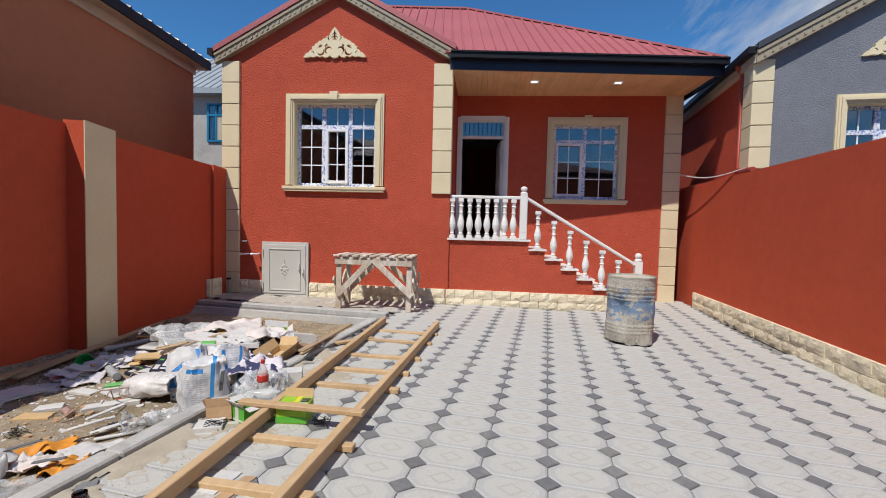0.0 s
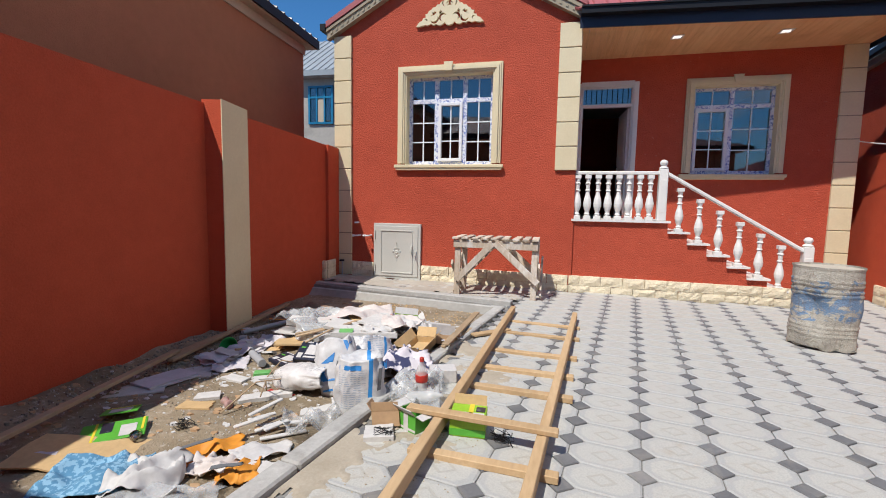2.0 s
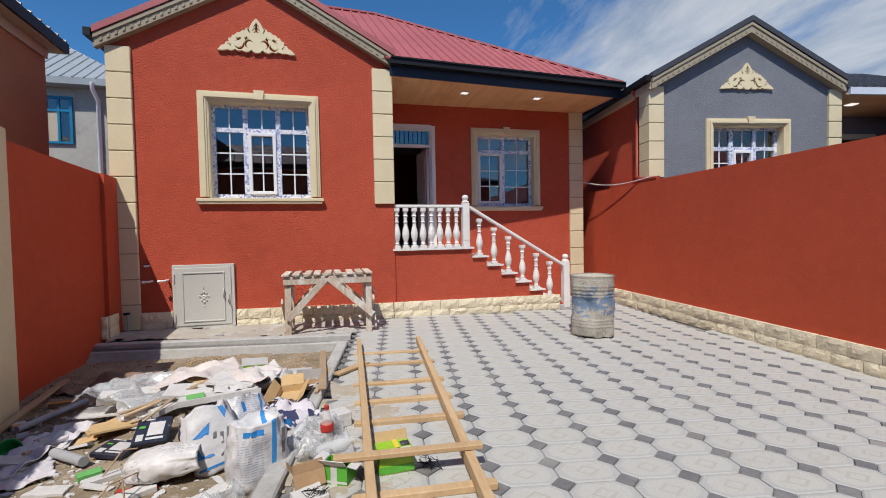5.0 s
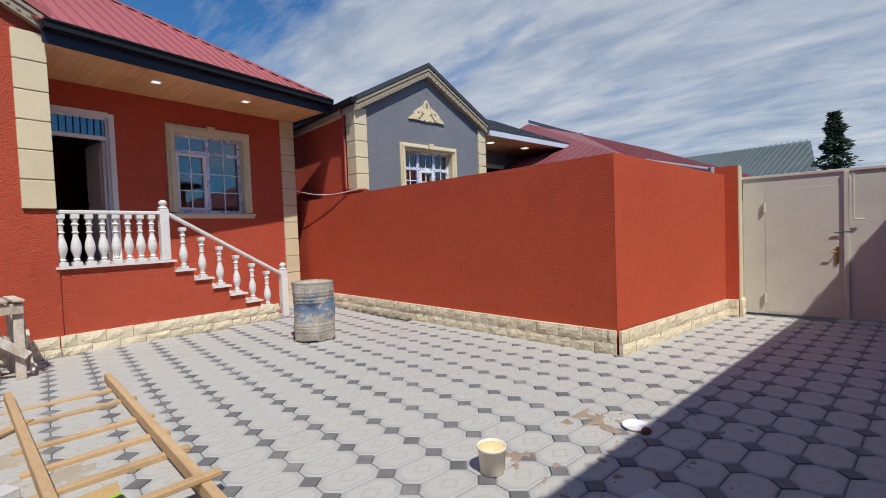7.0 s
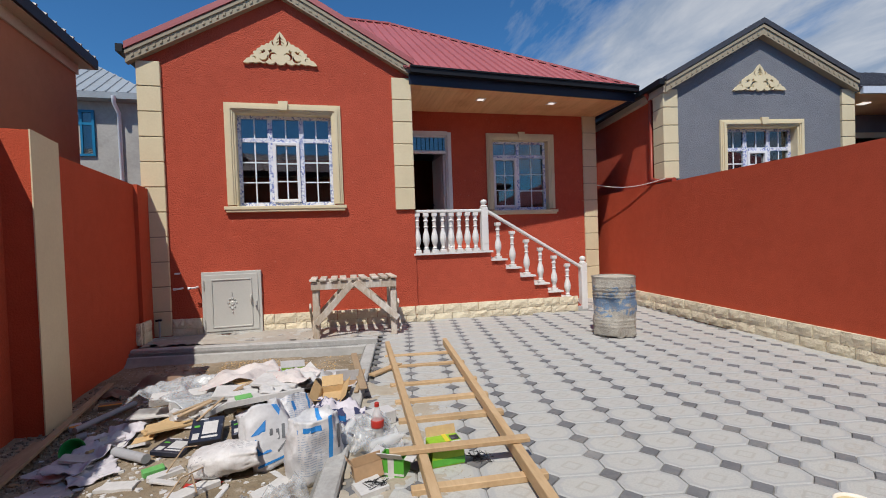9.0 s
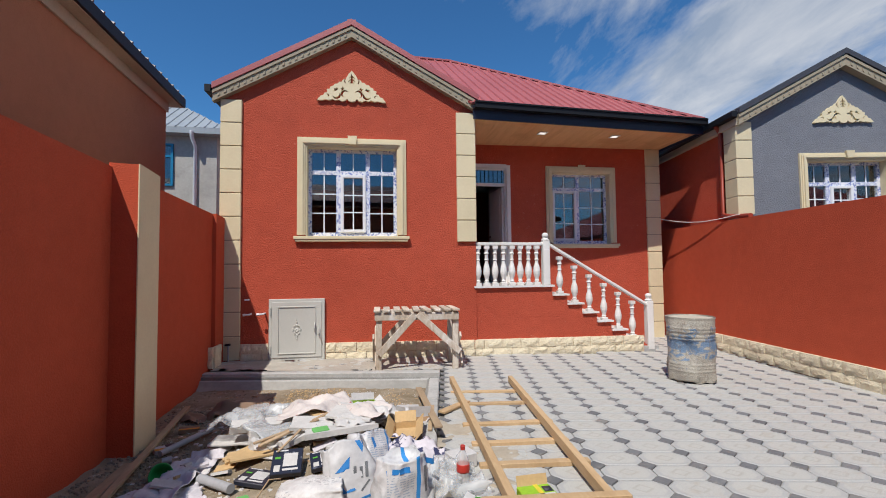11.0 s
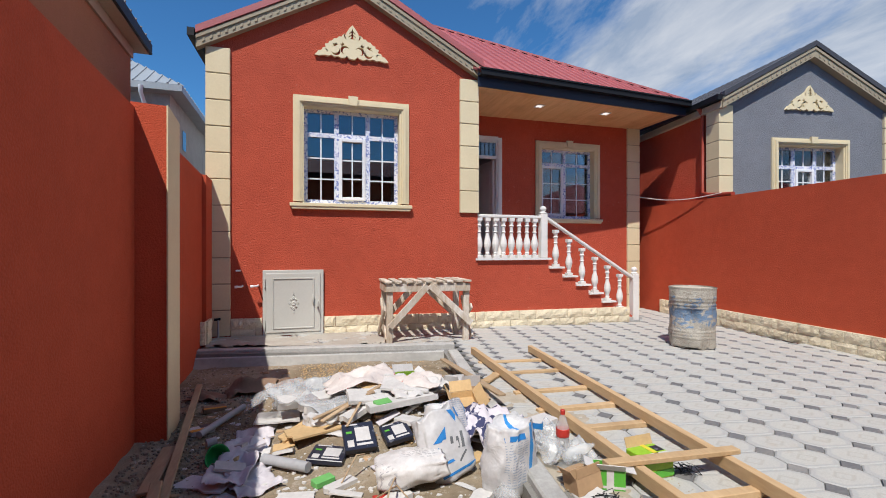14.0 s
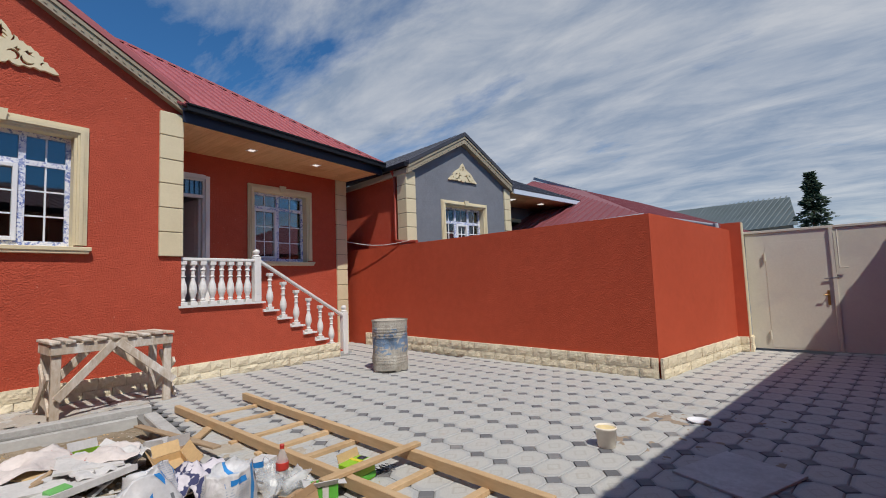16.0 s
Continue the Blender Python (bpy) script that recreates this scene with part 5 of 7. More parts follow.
# ---- saw trestle ----
WOOD_GREY = surface("plaster_splashed_wood", (0.58, 0.52, 0.44), (0.40, 0.31, 0.22), 0.8, 40, 4.0, 0.5, 50, 0.003, 0.25, vary=0.15, stretch=(1, 1, 0.35), stain=(0.72, 0.70, 0.66), stain_amount=0.9, stain_scale=6)
WOOD_NEW = surface("fresh_pine", (0.56, 0.40, 0.235), (0.43, 0.29, 0.155), 0.7, 45, 3.0, 0.3, 70, 0.002, 0.3, vary=0.10, stretch=(1, 0.18, 1), stain=(0.40, 0.25, 0.12), stain_amount=0.45, stain_scale=7)
WOOD_OLD = surface("weathered_plank", (0.47, 0.35, 0.225), (0.32, 0.225, 0.14), 0.85, 45, 3.0, 0.4, 60, 0.003, 0.25, vary=0.15, stretch=(1, 0.2, 1))
tr = thing("work_trestle", "rough plaster-splashed timber trestle table against the house", "table")
X0, X1, Y0, Y1 = -1.78, -0.67, 7.29, 7.78
ZT = 0.905


def lumber(name, p, q, w, h, up=(0, 0, 1), mat=None, parent=None):
    bm = bmesh.new()
    beam(bm, p, q, w, h, up, bevel=0.004)
    return part(name, bm, mat, parent)


rt = random.Random(11)
for x in (X0, X1):
    for y in (Y0, Y1):
        lumber("leg", (x, y, gz(x, y)), (x + 0.01, y + rt.uniform(-0.01, 0.01), ZT - 0.03), 0.085, 0.055, (0, 1, 0), WOOD_GREY, tr)
for y in (Y0 - 0.045, Y1 + 0.045):
    lumber("rail", (X0 - 0.05, y, ZT - 0.08), (X1 + 0.05, y, ZT - 0.09), 0.03, 0.11, (0, 0, 1), WOOD_GREY, tr)
for x in (X0 - 0.04, X1 + 0.04):
    lumber("end_rail", (x, Y0, ZT - 0.09), (x, Y1, ZT - 0.09), 0.028, 0.10, (0, 0, 1), WOOD_GREY, tr)
for k in range(9):
    x = X0 - 0.02 + (X1 - X0 + 0.04) * k / 8
    lumber("slat", (x + rt.uniform(-0.012, 0.012), Y0 - 0.09, ZT), (x + rt.uniform(-0.02, 0.02), Y1 + 0.08, ZT), 0.095, 0.028, (0, 0, 1), WOOD_GREY, tr)
xm = (X0 + X1) / 2
for y, oy in ((Y0, -0.075), (Y1, 0.075)):
    lumber("brace", (X0 - 0.0, y + oy, 0.29), (xm - 0.03, y + oy, ZT - 0.06), 0.03, 0.09, (0, 0, 1), WOOD_GREY, tr)
    lumber("brace", (X1 + 0.06, y + oy - 0.002, 0.30), (xm - 0.0, y + oy - 0.002, ZT - 0.05), 0.03, 0.09, (0, 0, 1), WOOD_GREY, tr)
for x in (X0 - 0.07, X1 + 0.07):
    lumber("brace", (x, Y0 - 0.05, 0.55), (x, Y1 + 0.05, 0.12), 0.028, 0.08, (0, 0, 1), WOOD_GREY, tr)
    lumber("brace", (x + 0.03, Y1, 0.62), (x + 0.03, Y0, 0.10), 0.028, 0.07, (0, 0, 1), WOOD_GREY, tr)

# ---- steel drum ----
def drum_build(nt, bsdf):
    vec = coords(nt, False)
    sep = nt.nodes.new("ShaderNodeSeparateXYZ")
    nt.links.new(vec, sep.inputs[0])
    z = sep.outputs[2]
    streak = noise_fac(nt, coords(nt, False, (9, 9, 1.3)), 3.0, 5.0, 0.7)
    big, mid, fine = noise_fac(nt, vec, 4.0, 6.0, 0.7, 0.4), noise_fac(nt, vec, 13.0, 6.0, 0.75, 0.6), noise_fac(nt, vec, 60.0, 4.0)
    band = calc(nt, "SUBTRACT", 0.36, calc(nt, "ABSOLUTE", calc(nt, "SUBTRACT", z, 0.47)))
    patch = noise_fac(nt, coords(nt, False, (1, 1, 1.9)), 7.0, 7.0, 0.68, 0.9)
    blue_m = ramp(nt, calc(nt, "ADD", calc(nt, "MULTIPLY", band, 0.85), calc(nt, "SUBTRACT", patch, 0.5)), 0.20, 0.245)
    col = blend(nt, ramp(nt, big, 0.35, 0.65), (0.33, 0.31, 0.265), (0.47, 0.445, 0.38))
    col = blend(nt, calc(nt, "MULTIPLY", blue_m, 0.85), col, (0.10, 0.21, 0.37))
    col = blend(nt, calc(nt, "MULTIPLY", ramp(nt, mid, 0.60, 0.63), 0.8), col, (0.56, 0.54, 0.49))
    col = blend(nt, calc(nt, "MULTIPLY", ramp(nt, fine, 0.60, 0.70), 0.7), col, (0.20, 0.13, 0.075))
    col = blend(nt, calc(nt, "MULTIPLY", ramp(nt, streak, 0.52, 0.66), 0.55), col, (0.17, 0.15, 0.12))
    nt.links.new(col, bsdf.inputs["Base Color"])
    bsdf.inputs["Roughness"].default_value = 0.75
    bumped(nt, bsdf, calc(nt, "ADD", calc(nt, "ADD", mid, fine), big), 0.8, 0.012)


DRUM = material("cement_splashed_blue_steel", drum_build)
drum = thing("steel_drum", "dented blue steel drum splashed with cement, standing upside down", "barrel", pose(2.33, 6.25, gz(2.3, 6.25)))
bm = bmesh.new()
prof = []
for k in range(64):
    z = 0.835 * k / 63
    r = 0.283
    for zc in (0.155, 0.195, 0.235, 0.555, 0.595, 0.655, 0.695):
        r += 0.011 * math.exp(-((z - zc) / 0.011) ** 2)
    if z > 0.81:
        r += 0.008
    prof.append((r, z))
seg = 56
rings = []
for r, z in prof:
    ring = []
    for k in range(seg):
        a = 2 * math.pi * k / seg
        dent = 0.03 * noise.noise((math.cos(a) * 1.6, math.sin(a) * 1.6, z * 3.5))
        dent -= 0.05 * math.exp(-(((a - 3.9) / 0.35) ** 2 + ((z - 0.42) / 0.16) ** 2))
        dent -= 0.03 * math.exp(-(((a - 4.6) / 0.5) ** 2 + (z / 0.08) ** 2))
        zz = z + (0.05 * noise.noise((math.cos(a) * 2, math.sin(a) * 2, 5.0)) + 0.02 if z < 0.02 else 0)
        ring.append(bm.verts.new(((r + dent) * math.cos(a), (r + dent) * math.sin(a), max(0.0, zz))))
    rings.append(ring)
for a, b in zip(rings, rings[1:]):
    for k in range(seg):
        bm.faces.new((a[k], a[(k + 1) % seg], b[(k + 1) % seg], b[k]))
part("shell", bm, DRUM, drum, smooth=True)
bm = bmesh.new()
lathe(bm, [(0.272, 0.80), (0.272, 0.818), (0.20, 0.822), (0.001, 0.822)], 40)
part("head", bm, surface("cement_crust", (0.55, 0.50, 0.41), (0.45, 0.40, 0.32), 0.9, 30, 5.0, 0.5, 40, 0.004), drum, "cement-crusted drum head")

# ---- timber ladder lying on the paving ----
lad = thing("timber_ladder", "home-made pine ladder lying flat on the paving", "ladder")
RL = (Vector((-0.865, 6.45, 0.095)), Vector((-1.055, 2.05, 0.095)))
RR = (Vector((-0.125, 6.36, 0.09)), Vector((-0.52, 2.05, 0.09)))
for a, b in (RL, RR):
    lumber("side_rail", a, b, 0.055, 0.08, (0, 0, 1), WOOD_NEW, lad)
for y, ext0, ext1 in ((6.02, 0.06, 0.07), (5.56, 0.06, 0.09), (4.94, 0.08, 0.10), (4.46, 0.07, 0.10), (4.05, 0.08, 0.12), (3.08, 0.10, 0.11), (2.58, 0.06, 0.10)):
    xl = RL[0].x + (RL[1].x - RL[0].x) * (RL[0].y - y) / (RL[0].y - RL[1].y)
    xr = RR[0].x + (RR[1].x - RR[0].x) * (RR[0].y - y) / (RR[0].y - RR[1].y)
    lumber("rung", (xl - ext0, y + rt.uniform(0, 0.05), 0.034), (xr + ext1, y - 0.04 + rt.uniform(-0.02, 0.03), 0.034), 0.062, 0.040, (0, 0, 1), WOOD_NEW, lad)
brd = thing("loose_batten", "loose pine batten lying across the ladder", "batten")
lumber("batten", (-1.20, 3.35, 0.152), (-0.32, 3.29, 0.148), 0.065, 0.03, (0, 0, 1), WOOD_NEW, brd)
bt2 = thing("loose_batten", "short pine offcut leaning by the ladder", "batten")
lumber("batten", (-1.16, 5.28, 0.06), (-0.83, 5.62, 0.055), 0.085, 0.025, (0, 0, 1), WOOD_NEW, bt2)

# ---- small things on the paving ----
YELLOW_PAINT = surface("dried_cream_paint", (0.74, 0.60, 0.33), None, 0.5, 40, 5.0, 0.3, 40, 0.003)
bk = thing("paint_bucket", "white plastic paint bucket with cream paint inside", "bucket", pose(0.80, 2.19, gz(0.72)) @ Matrix.Scale(0.88, 4))
bm = bmesh.new()
lathe(bm, [(0.078, 0.0), (0.082, 0.004), (0.096, 0.165), (0.104, 0.168), (0.104, 0.185), (0.098, 0.187), (0.094, 0.165), (0.082, 0.06), (0.001, 0.06)], 28)
part("pail", bm, surface("cream_plastic", (0.82, 0.76, 0.66), (0.74, 0.68, 0.58), 0.45, 40, 5.0, 0.1, 40, 0.002), bk, smooth=True)
bm = bmesh.new()
lathe(bm, [(0.088, 0.09), (0.0935, 0.168), (0.092, 0.17), (0.086, 0.10), (0.001, 0.10)], 28)
part("paint", bm, YELLOW_PAINT, bk, "cream paint crust", smooth=True)
bm = bmesh.new()
for k in range(7):
    a0, a1 = radians(-75 + 8 * k), radians(-75 + 8 * (k + 1))
    z0, z1 = 0.03, 0.13
    r0, r1 = 0.0862, 0.0945
    vs = [bm.verts.new((r * math.cos(a), r * math.sin(a), z)) for r, a, z in ((r0, a0, z0), (r0, a1, z0), (r1, a1, z1), (r1, a0, z1))]
    bm.faces.new(vs)
part("sticker", bm, surface("brown_sticker", (0.42, 0.26, 0.13), None, 0.6), bk, "brown label")
lid = thing("bucket_lid", "white bucket lid lying upturned on the paving", "lid", pose(1.94, 1.69, gz(1.94) + 0.004) @ Matrix.Scale(0.85, 4))
bm = bmesh.new()
lathe(bm, [(0.09, 0.0), (0.112, 0.004), (0.118, 0.018), (0.112, 0.02), (0.105, 0.008), (0.001, 0.006)], 28)
part("disc", bm, PVC, lid, smooth=True)
cl = thing("stain_rag", "brown crust of paint beside the lid", "debris", pose(1.90, 1.61, gz(1.90)))
bm = bmesh.new()
lathe(bm, [(0.05, 0.0), (0.045, 0.015), (0.02, 0.028), (0.001, 0.03)], 9, Matrix.Diagonal((1.3, 0.7, 1, 1)))
part("crust", bm, surface("brown_crust", (0.20, 0.08, 0.04), None, 0.8, 60, 8, 0.5), cl)
pb = thing("cement_board", "grey cement-stained board lying on the shaded paving", "board", pose(0.72, 1.26, gz(0.7)))
bm = boxed((-0.33, 0.33, -0.27, 0.27, 0.004, 0.022), bevel=0.003)
part("board", bm, surface("pale_cement_sheet", (0.62, 0.62, 0.60), (0.46, 0.46, 0.44), 0.85, 30, 3.0, 0.4, 40, 0.004, 0.2, stain=(0.36, 0.35, 0.33), stain_amount=0.7, stain_scale=3), pb, m=pose(0, 0, 0, 0, 0, -24))

# ---- rubbish on the unpaved bed ----
def paper_mat(name, base, rough=0.7, spots=None, spot_scale=14.0, lo=0.62, hi=0.66):
    def build(nt, bsdf):
        vec = coords(nt, False)
        a, b = noise_fac(nt, vec, 5.0, 4.0), noise_fac(nt, vec, 40.0, 4.0)
        f = calc(nt, "ADD", calc(nt, "MULTIPLY", a, 0.6), calc(nt, "MULTIPLY", b, 0.4))
        col = blend(nt, ramp(nt, f, 0.35, 0.65), tuple(c * 0.82 for c in base), base)
        if spots:
            col = blend(nt, ramp(nt, noise_fac(nt, vec, spot_scale, 2.0), lo, hi), col, spots)
        nt.links.new(col, bsdf.inputs["Base Color"])
        bsdf.inputs["Roughness"].default_value = rough
        bumped(nt, bsdf, b, 0.25, 0.003)
    return material(name, build)


def film_plastic():
    m = bpy.data.materials.new("clear_film")
    m.use_nodes = True
    nt = m.node_tree
    bsdf = nt.nodes["Principled BSDF"]
    vec = coords(nt, False)
    fold = noise_fac(nt, vec, 6.0, 5.0, 0.62, 1.0)
    bsdf.inputs["Base Color"].default_value = (0.62, 0.64, 0.65, 1)
    bsdf.inputs["Roughness"].default_value = 0.22
    nt.links.new(calc(nt, "ADD", calc(nt, "MULTIPLY", ramp(nt, fold, 0.36, 0.66), 0.42), 0.13), bsdf.inputs["Alpha"])
    bumped(nt, bsdf, fold, 0.8, 0.02)
    return m


FILM_CLEAR = film_plastic()
PAPER = paper_mat("white_paper", (0.60, 0.59, 0.58))
PAPER_PINK = paper_mat("spotted_white_cloth", (0.66, 0.60, 0.57), 0.85, (0.45, 0.10, 0.09), 16.0, 0.68, 0.71)
PLASTERBOARD = paper_mat("broken_white_board", (0.62, 0.61, 0.59), 0.8)
BOARD_GREY = paper_mat("grey_board", (0.55, 0.54, 0.52), 0.8)
CARD = paper_mat("brown_cardboard", (0.46, 0.30, 0.17), 0.8)
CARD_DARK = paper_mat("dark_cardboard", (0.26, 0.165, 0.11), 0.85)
CARD_TAN = paper_mat("tan_cardboard", (0.58, 0.40, 0.20), 0.8)
GREEN_BOX = paper_mat("green_print", (0.10, 0.42, 0.045), 0.5)
LIME = paper_mat("lime_print", (0.30, 0.55, 0.03), 0.5)
YELLOW = paper_mat("yellow_print", (0.75, 0.62, 0.05), 0.5)
GREEN_PLASTIC = surface("green_plastic", (0.03, 0.36, 0.09), None, 0.35, 30, 4.0, 0.1)
PALE_GREEN = surface("pale_green_plastic", (0.16, 0.48, 0.14), None, 0.4, 30, 6.0, 0.2)
BOX_NAVY = paper_mat("navy_print", (0.022, 0.026, 0.045), 0.35, (0.10, 0.11, 0.14), 20.0, 0.64, 0.68)
ORANGE = paper_mat("orange_sack_paper", (0.70, 0.28, 0.03), 0.65)
BLUE_CLOTH = paper_mat("blue_patterned_cloth", (0.10, 0.27, 0.44), 0.9, (0.24, 0.44, 0.60), 38.0, 0.50, 0.55)
DARK_CLOTH = paper_mat("white_and_navy_cloth", (0.66, 0.62, 0.66), 0.9, (0.04, 0.045, 0.11), 11.0, 0.5, 0.54)
LILAC = paper_mat("lilac_grey_sheet", (0.60, 0.57, 0.60), 0.8)
RED_LABEL = surface("red_label", (0.50, 0.04, 0.03), None, 0.4, 30, 3.0, 0.0)
BLUE_PRINT = surface("blue_print", (0.025, 0.22, 0.58), None, 0.5, 30, 3.0, 0.0)
GREY_PRINT = surface("grey_print", (0.16, 0.17, 0.18), None, 0.6, 30, 3.0, 0.0)
BLACK_WIRE = surface("black_wire", (0.02, 0.02, 0.02), None, 0.5, 30, 3.0, 0.0)


def sack_build(nt, bsdf):
    """Woven white sack: blue edge stripes and rows of fine grey print too small to read."""
    vec = coords(nt, False)
    sep = nt.nodes.new("ShaderNodeSeparateXYZ")
    nt.links.new(vec, sep.inputs[0])
    x, z = sep.outputs[0], sep.outputs[2]
    wob = noise_fac(nt, vec, 5.0, 3.0)
    base = blend(nt, ramp(nt, noise_fac(nt, vec, 9.0, 5.0, 0.7), 0.35, 0.65), (0.50, 0.50, 0.51), (0.64, 0.64, 0.65))
    stripe = calc(nt, "LESS_THAN", calc(nt, "ABSOLUTE", calc(nt, "SUBTRACT", x, 0.065)), 0.014)
    lines = calc(nt, "GREATER_THAN", calc(nt, "SINE", calc(nt, "MULTIPLY", calc(nt, "ADD", z, calc(nt, "MULTIPLY", wob, 0.02)), 420.0)), 0.35)
    block = calc(nt, "MULTIPLY", calc(nt, "MULTIPLY", calc(nt, "LESS_THAN", x, 0.035), calc(nt, "GREATER_THAN", x, -0.14)), calc(nt, "MULTIPLY", calc(nt, "GREATER_THAN", z, 0.08), calc(nt, "LESS_THAN", z, 0.34)))
    gaps = ramp(nt, noise_fac(nt, coords(nt, False, (60, 60, 10)), 1.0, 2.0), 0.44, 0.5)
    col = blend(nt, calc(nt, "MULTIPLY", calc(nt, "MULTIPLY", lines, block), calc(nt, "MULTIPLY", gaps, 0.7)), base, (0.22, 0.30, 0.42))
    col = blend(nt, stripe, col, (0.03, 0.24, 0.58))
    nt.links.new(col, bsdf.inputs["Base Color"])
    bsdf.inputs["Roughness"].default_value = 0.45
    bumped(nt, bsdf, noise_fac(nt, vec, 8.0, 5.0, 0.6, 1.0), 0.6, 0.02)


SACK = material("printed_white_sack", sack_build)
def sack_rows_build(nt, bsdf):
    """White paper sack with rows of fine grey print too small to read."""
    vec = coords(nt, False)
    sep = nt.nodes.new("ShaderNodeSeparateXYZ")
    nt.links.new(vec, sep.inputs[0])
    base = blend(nt, ramp(nt, noise_fac(nt, vec, 9.0, 5.0, 0.7), 0.35, 0.65), (0.52, 0.50, 0.49), (0.68, 0.67, 0.66))
    wob = noise_fac(nt, vec, 4.0, 3.0)
    lines = calc(nt, "GREATER_THAN", calc(nt, "SINE", calc(nt, "MULTIPLY", calc(nt, "ADD", sep.outputs[1], calc(nt, "MULTIPLY", wob, 0.03)), 300.0)), 0.25)
    gaps = ramp(nt, noise_fac(nt, coords(nt, False, (50, 20, 50)), 1.0, 2.0), 0.46, 0.5)
    block = ramp(nt, noise_fac(nt, vec, 3.0, 1.0), 0.46, 0.5)
    col = blend(nt, calc(nt, "MULTIPLY", calc(nt, "MULTIPLY", lines, gaps), calc(nt, "MULTIPLY", block, 0.6)), base, (0.2, 0.2, 0.22))
    nt.links.new(col, bsdf.inputs["Base Color"])
    bsdf.inputs["Roughness"].default_value = 0.55
    bumped(nt, bsdf, noise_fac(nt, vec, 7.0, 4.0, 0.6, 1.0), 0.5, 0.02)


SACK_ROWS = material("row_printed_sack", sack_rows_build)
SACK_PLAIN = paper_mat("white_woven_sack", (0.58, 0.58, 0.59), 0.5)


def ground_z(x, y):
    u = UX * x + UY * y
    return dirt_z(x, y) if u < -2.0 else gz(x, y)


def settle(x, y):
    """The bed lies lower in its middle, and things there stand a little further back."""
    if UX * x + UY * y > -2.05:
        return x, y
    rise = min(1.0, max(0.0, (y - 2.6) / 1.6))
    return x, y + 0.28 * rise * rise * (3 - 2 * rise) * min(1.0, max(0.0, 5.4 - y))


def place(x, y, lift=0.0, rx=0, ry=0, rz=0):
    x, y = settle(x, y)
    return pose(x, y, ground_z(x, y) + lift, rx, ry, rz)


def crumpled(name, part_name, label, category, mat, x, y, w, d, h, rz=0, seed=0, n=22, drape=0.0, lift=0.012, tilt=(0, 0), group=""):
    """A creased sheet with some thickness, lying on what is beneath it."""
    rnd = random.Random(seed)
    bm = bmesh.new()
    off = Vector((rnd.uniform(0, 50), rnd.uniform(0, 50), rnd.uniform(0, 50)))
    lop = [rnd.uniform(0.75, 1.1) for _ in range(4)]
    grid = []
    for k in range(n + 1):
        row = []
        for i in range(n + 1):
            a, b = i / n - 0.5, k / n - 0.5
            edge = (lop[0] if a < 0 else lop[1]) * (1 + 0.12 * noise.noise(Vector((b * 4, 0, 0)) + off))
            edge2 = (lop[2] if b < 0 else lop[3]) * (1 + 0.12 * noise.noise(Vector((a * 4, 9, 0)) + off))
            px, py = a * w * edge, b * d * edge2
            q = Vector((a * 2.1, b * 2.1 * d / w, 0)) + off
            ridge = 1 - abs(noise.noise(q)) * 2
            fine = 1 - abs(noise.noise(q * 2.9)) * 2
            z = h * 0.62 * (0.62 * ridge + 0.14 * fine + 0.5 * noise.noise(q * 0.7)) - drape * (a * a + b * b) * 2
            row.append(bm.verts.new((px + 0.03 * noise.noise(q * 2 + Vector((7, 0, 0))), py + 0.03 * noise.noise(q * 2 + Vector((0, 7, 0))), z)))
        grid.append(row)
    low = min(v.co.z for r in grid for v in r)
    for r in grid:
        for v in r:
            v.co.z = max(0.0, v.co.z - low - 0.30 * h * 0.62)
    for k in range(n):
        for i in range(n):
            bm.faces.new((grid[k][i], grid[k][i + 1], grid[k + 1][i + 1], grid[k + 1][i]))
    t = thing(name, label, category, place(x, y, lift, tilt[0], tilt[1], rz), group)
    ob = part(part_name, bm, mat, t, smooth=True)
    sol = ob.modifiers.new("thickness", "SOLIDIFY")
    sol.thickness = 0.004
    return t


def shard(name, label, category, mat, x, y, w, d, t, rz=0, lift=0.0, tilt=(0, 0), seed=0, group="", part_name="slab"):
    """A broken flat piece with an uneven outline."""
    rnd = random.Random(seed)
    corners = [(-w / 2, -d / 2), (w / 2, -d / 2 * rnd.uniform(0.8, 1)), (w / 2 * rnd.uniform(0.8, 1), d / 2), (-w / 2 * rnd.uniform(0.85, 1), d / 2 * rnd.uniform(0.8, 1))]
    pts = []
    jag = 0.02 * min(1.0, w / 0.4)
    for (ax, ay), (bx, by) in zip(corners, corners[1:] + corners[:1]):
        broken = rnd.random() < 0.45
        for k in range(4):
            f = k / 4
            j = rnd.uniform(-jag, jag) if broken and k else 0.0
            pts.append((ax + (bx - ax) * f + j, ay + (by - ay) * f + j))
    bm = bmesh.new()
    slab(bm, pts, 0, t)
    bmesh.ops.triangulate(bm, faces=[f for f in bm.faces if len(f.verts) > 4])
    th = thing(name, label, category, place(x, y, lift, tilt[0], tilt[1], rz), group)
    part(part_name, bm, mat, th)
    return th


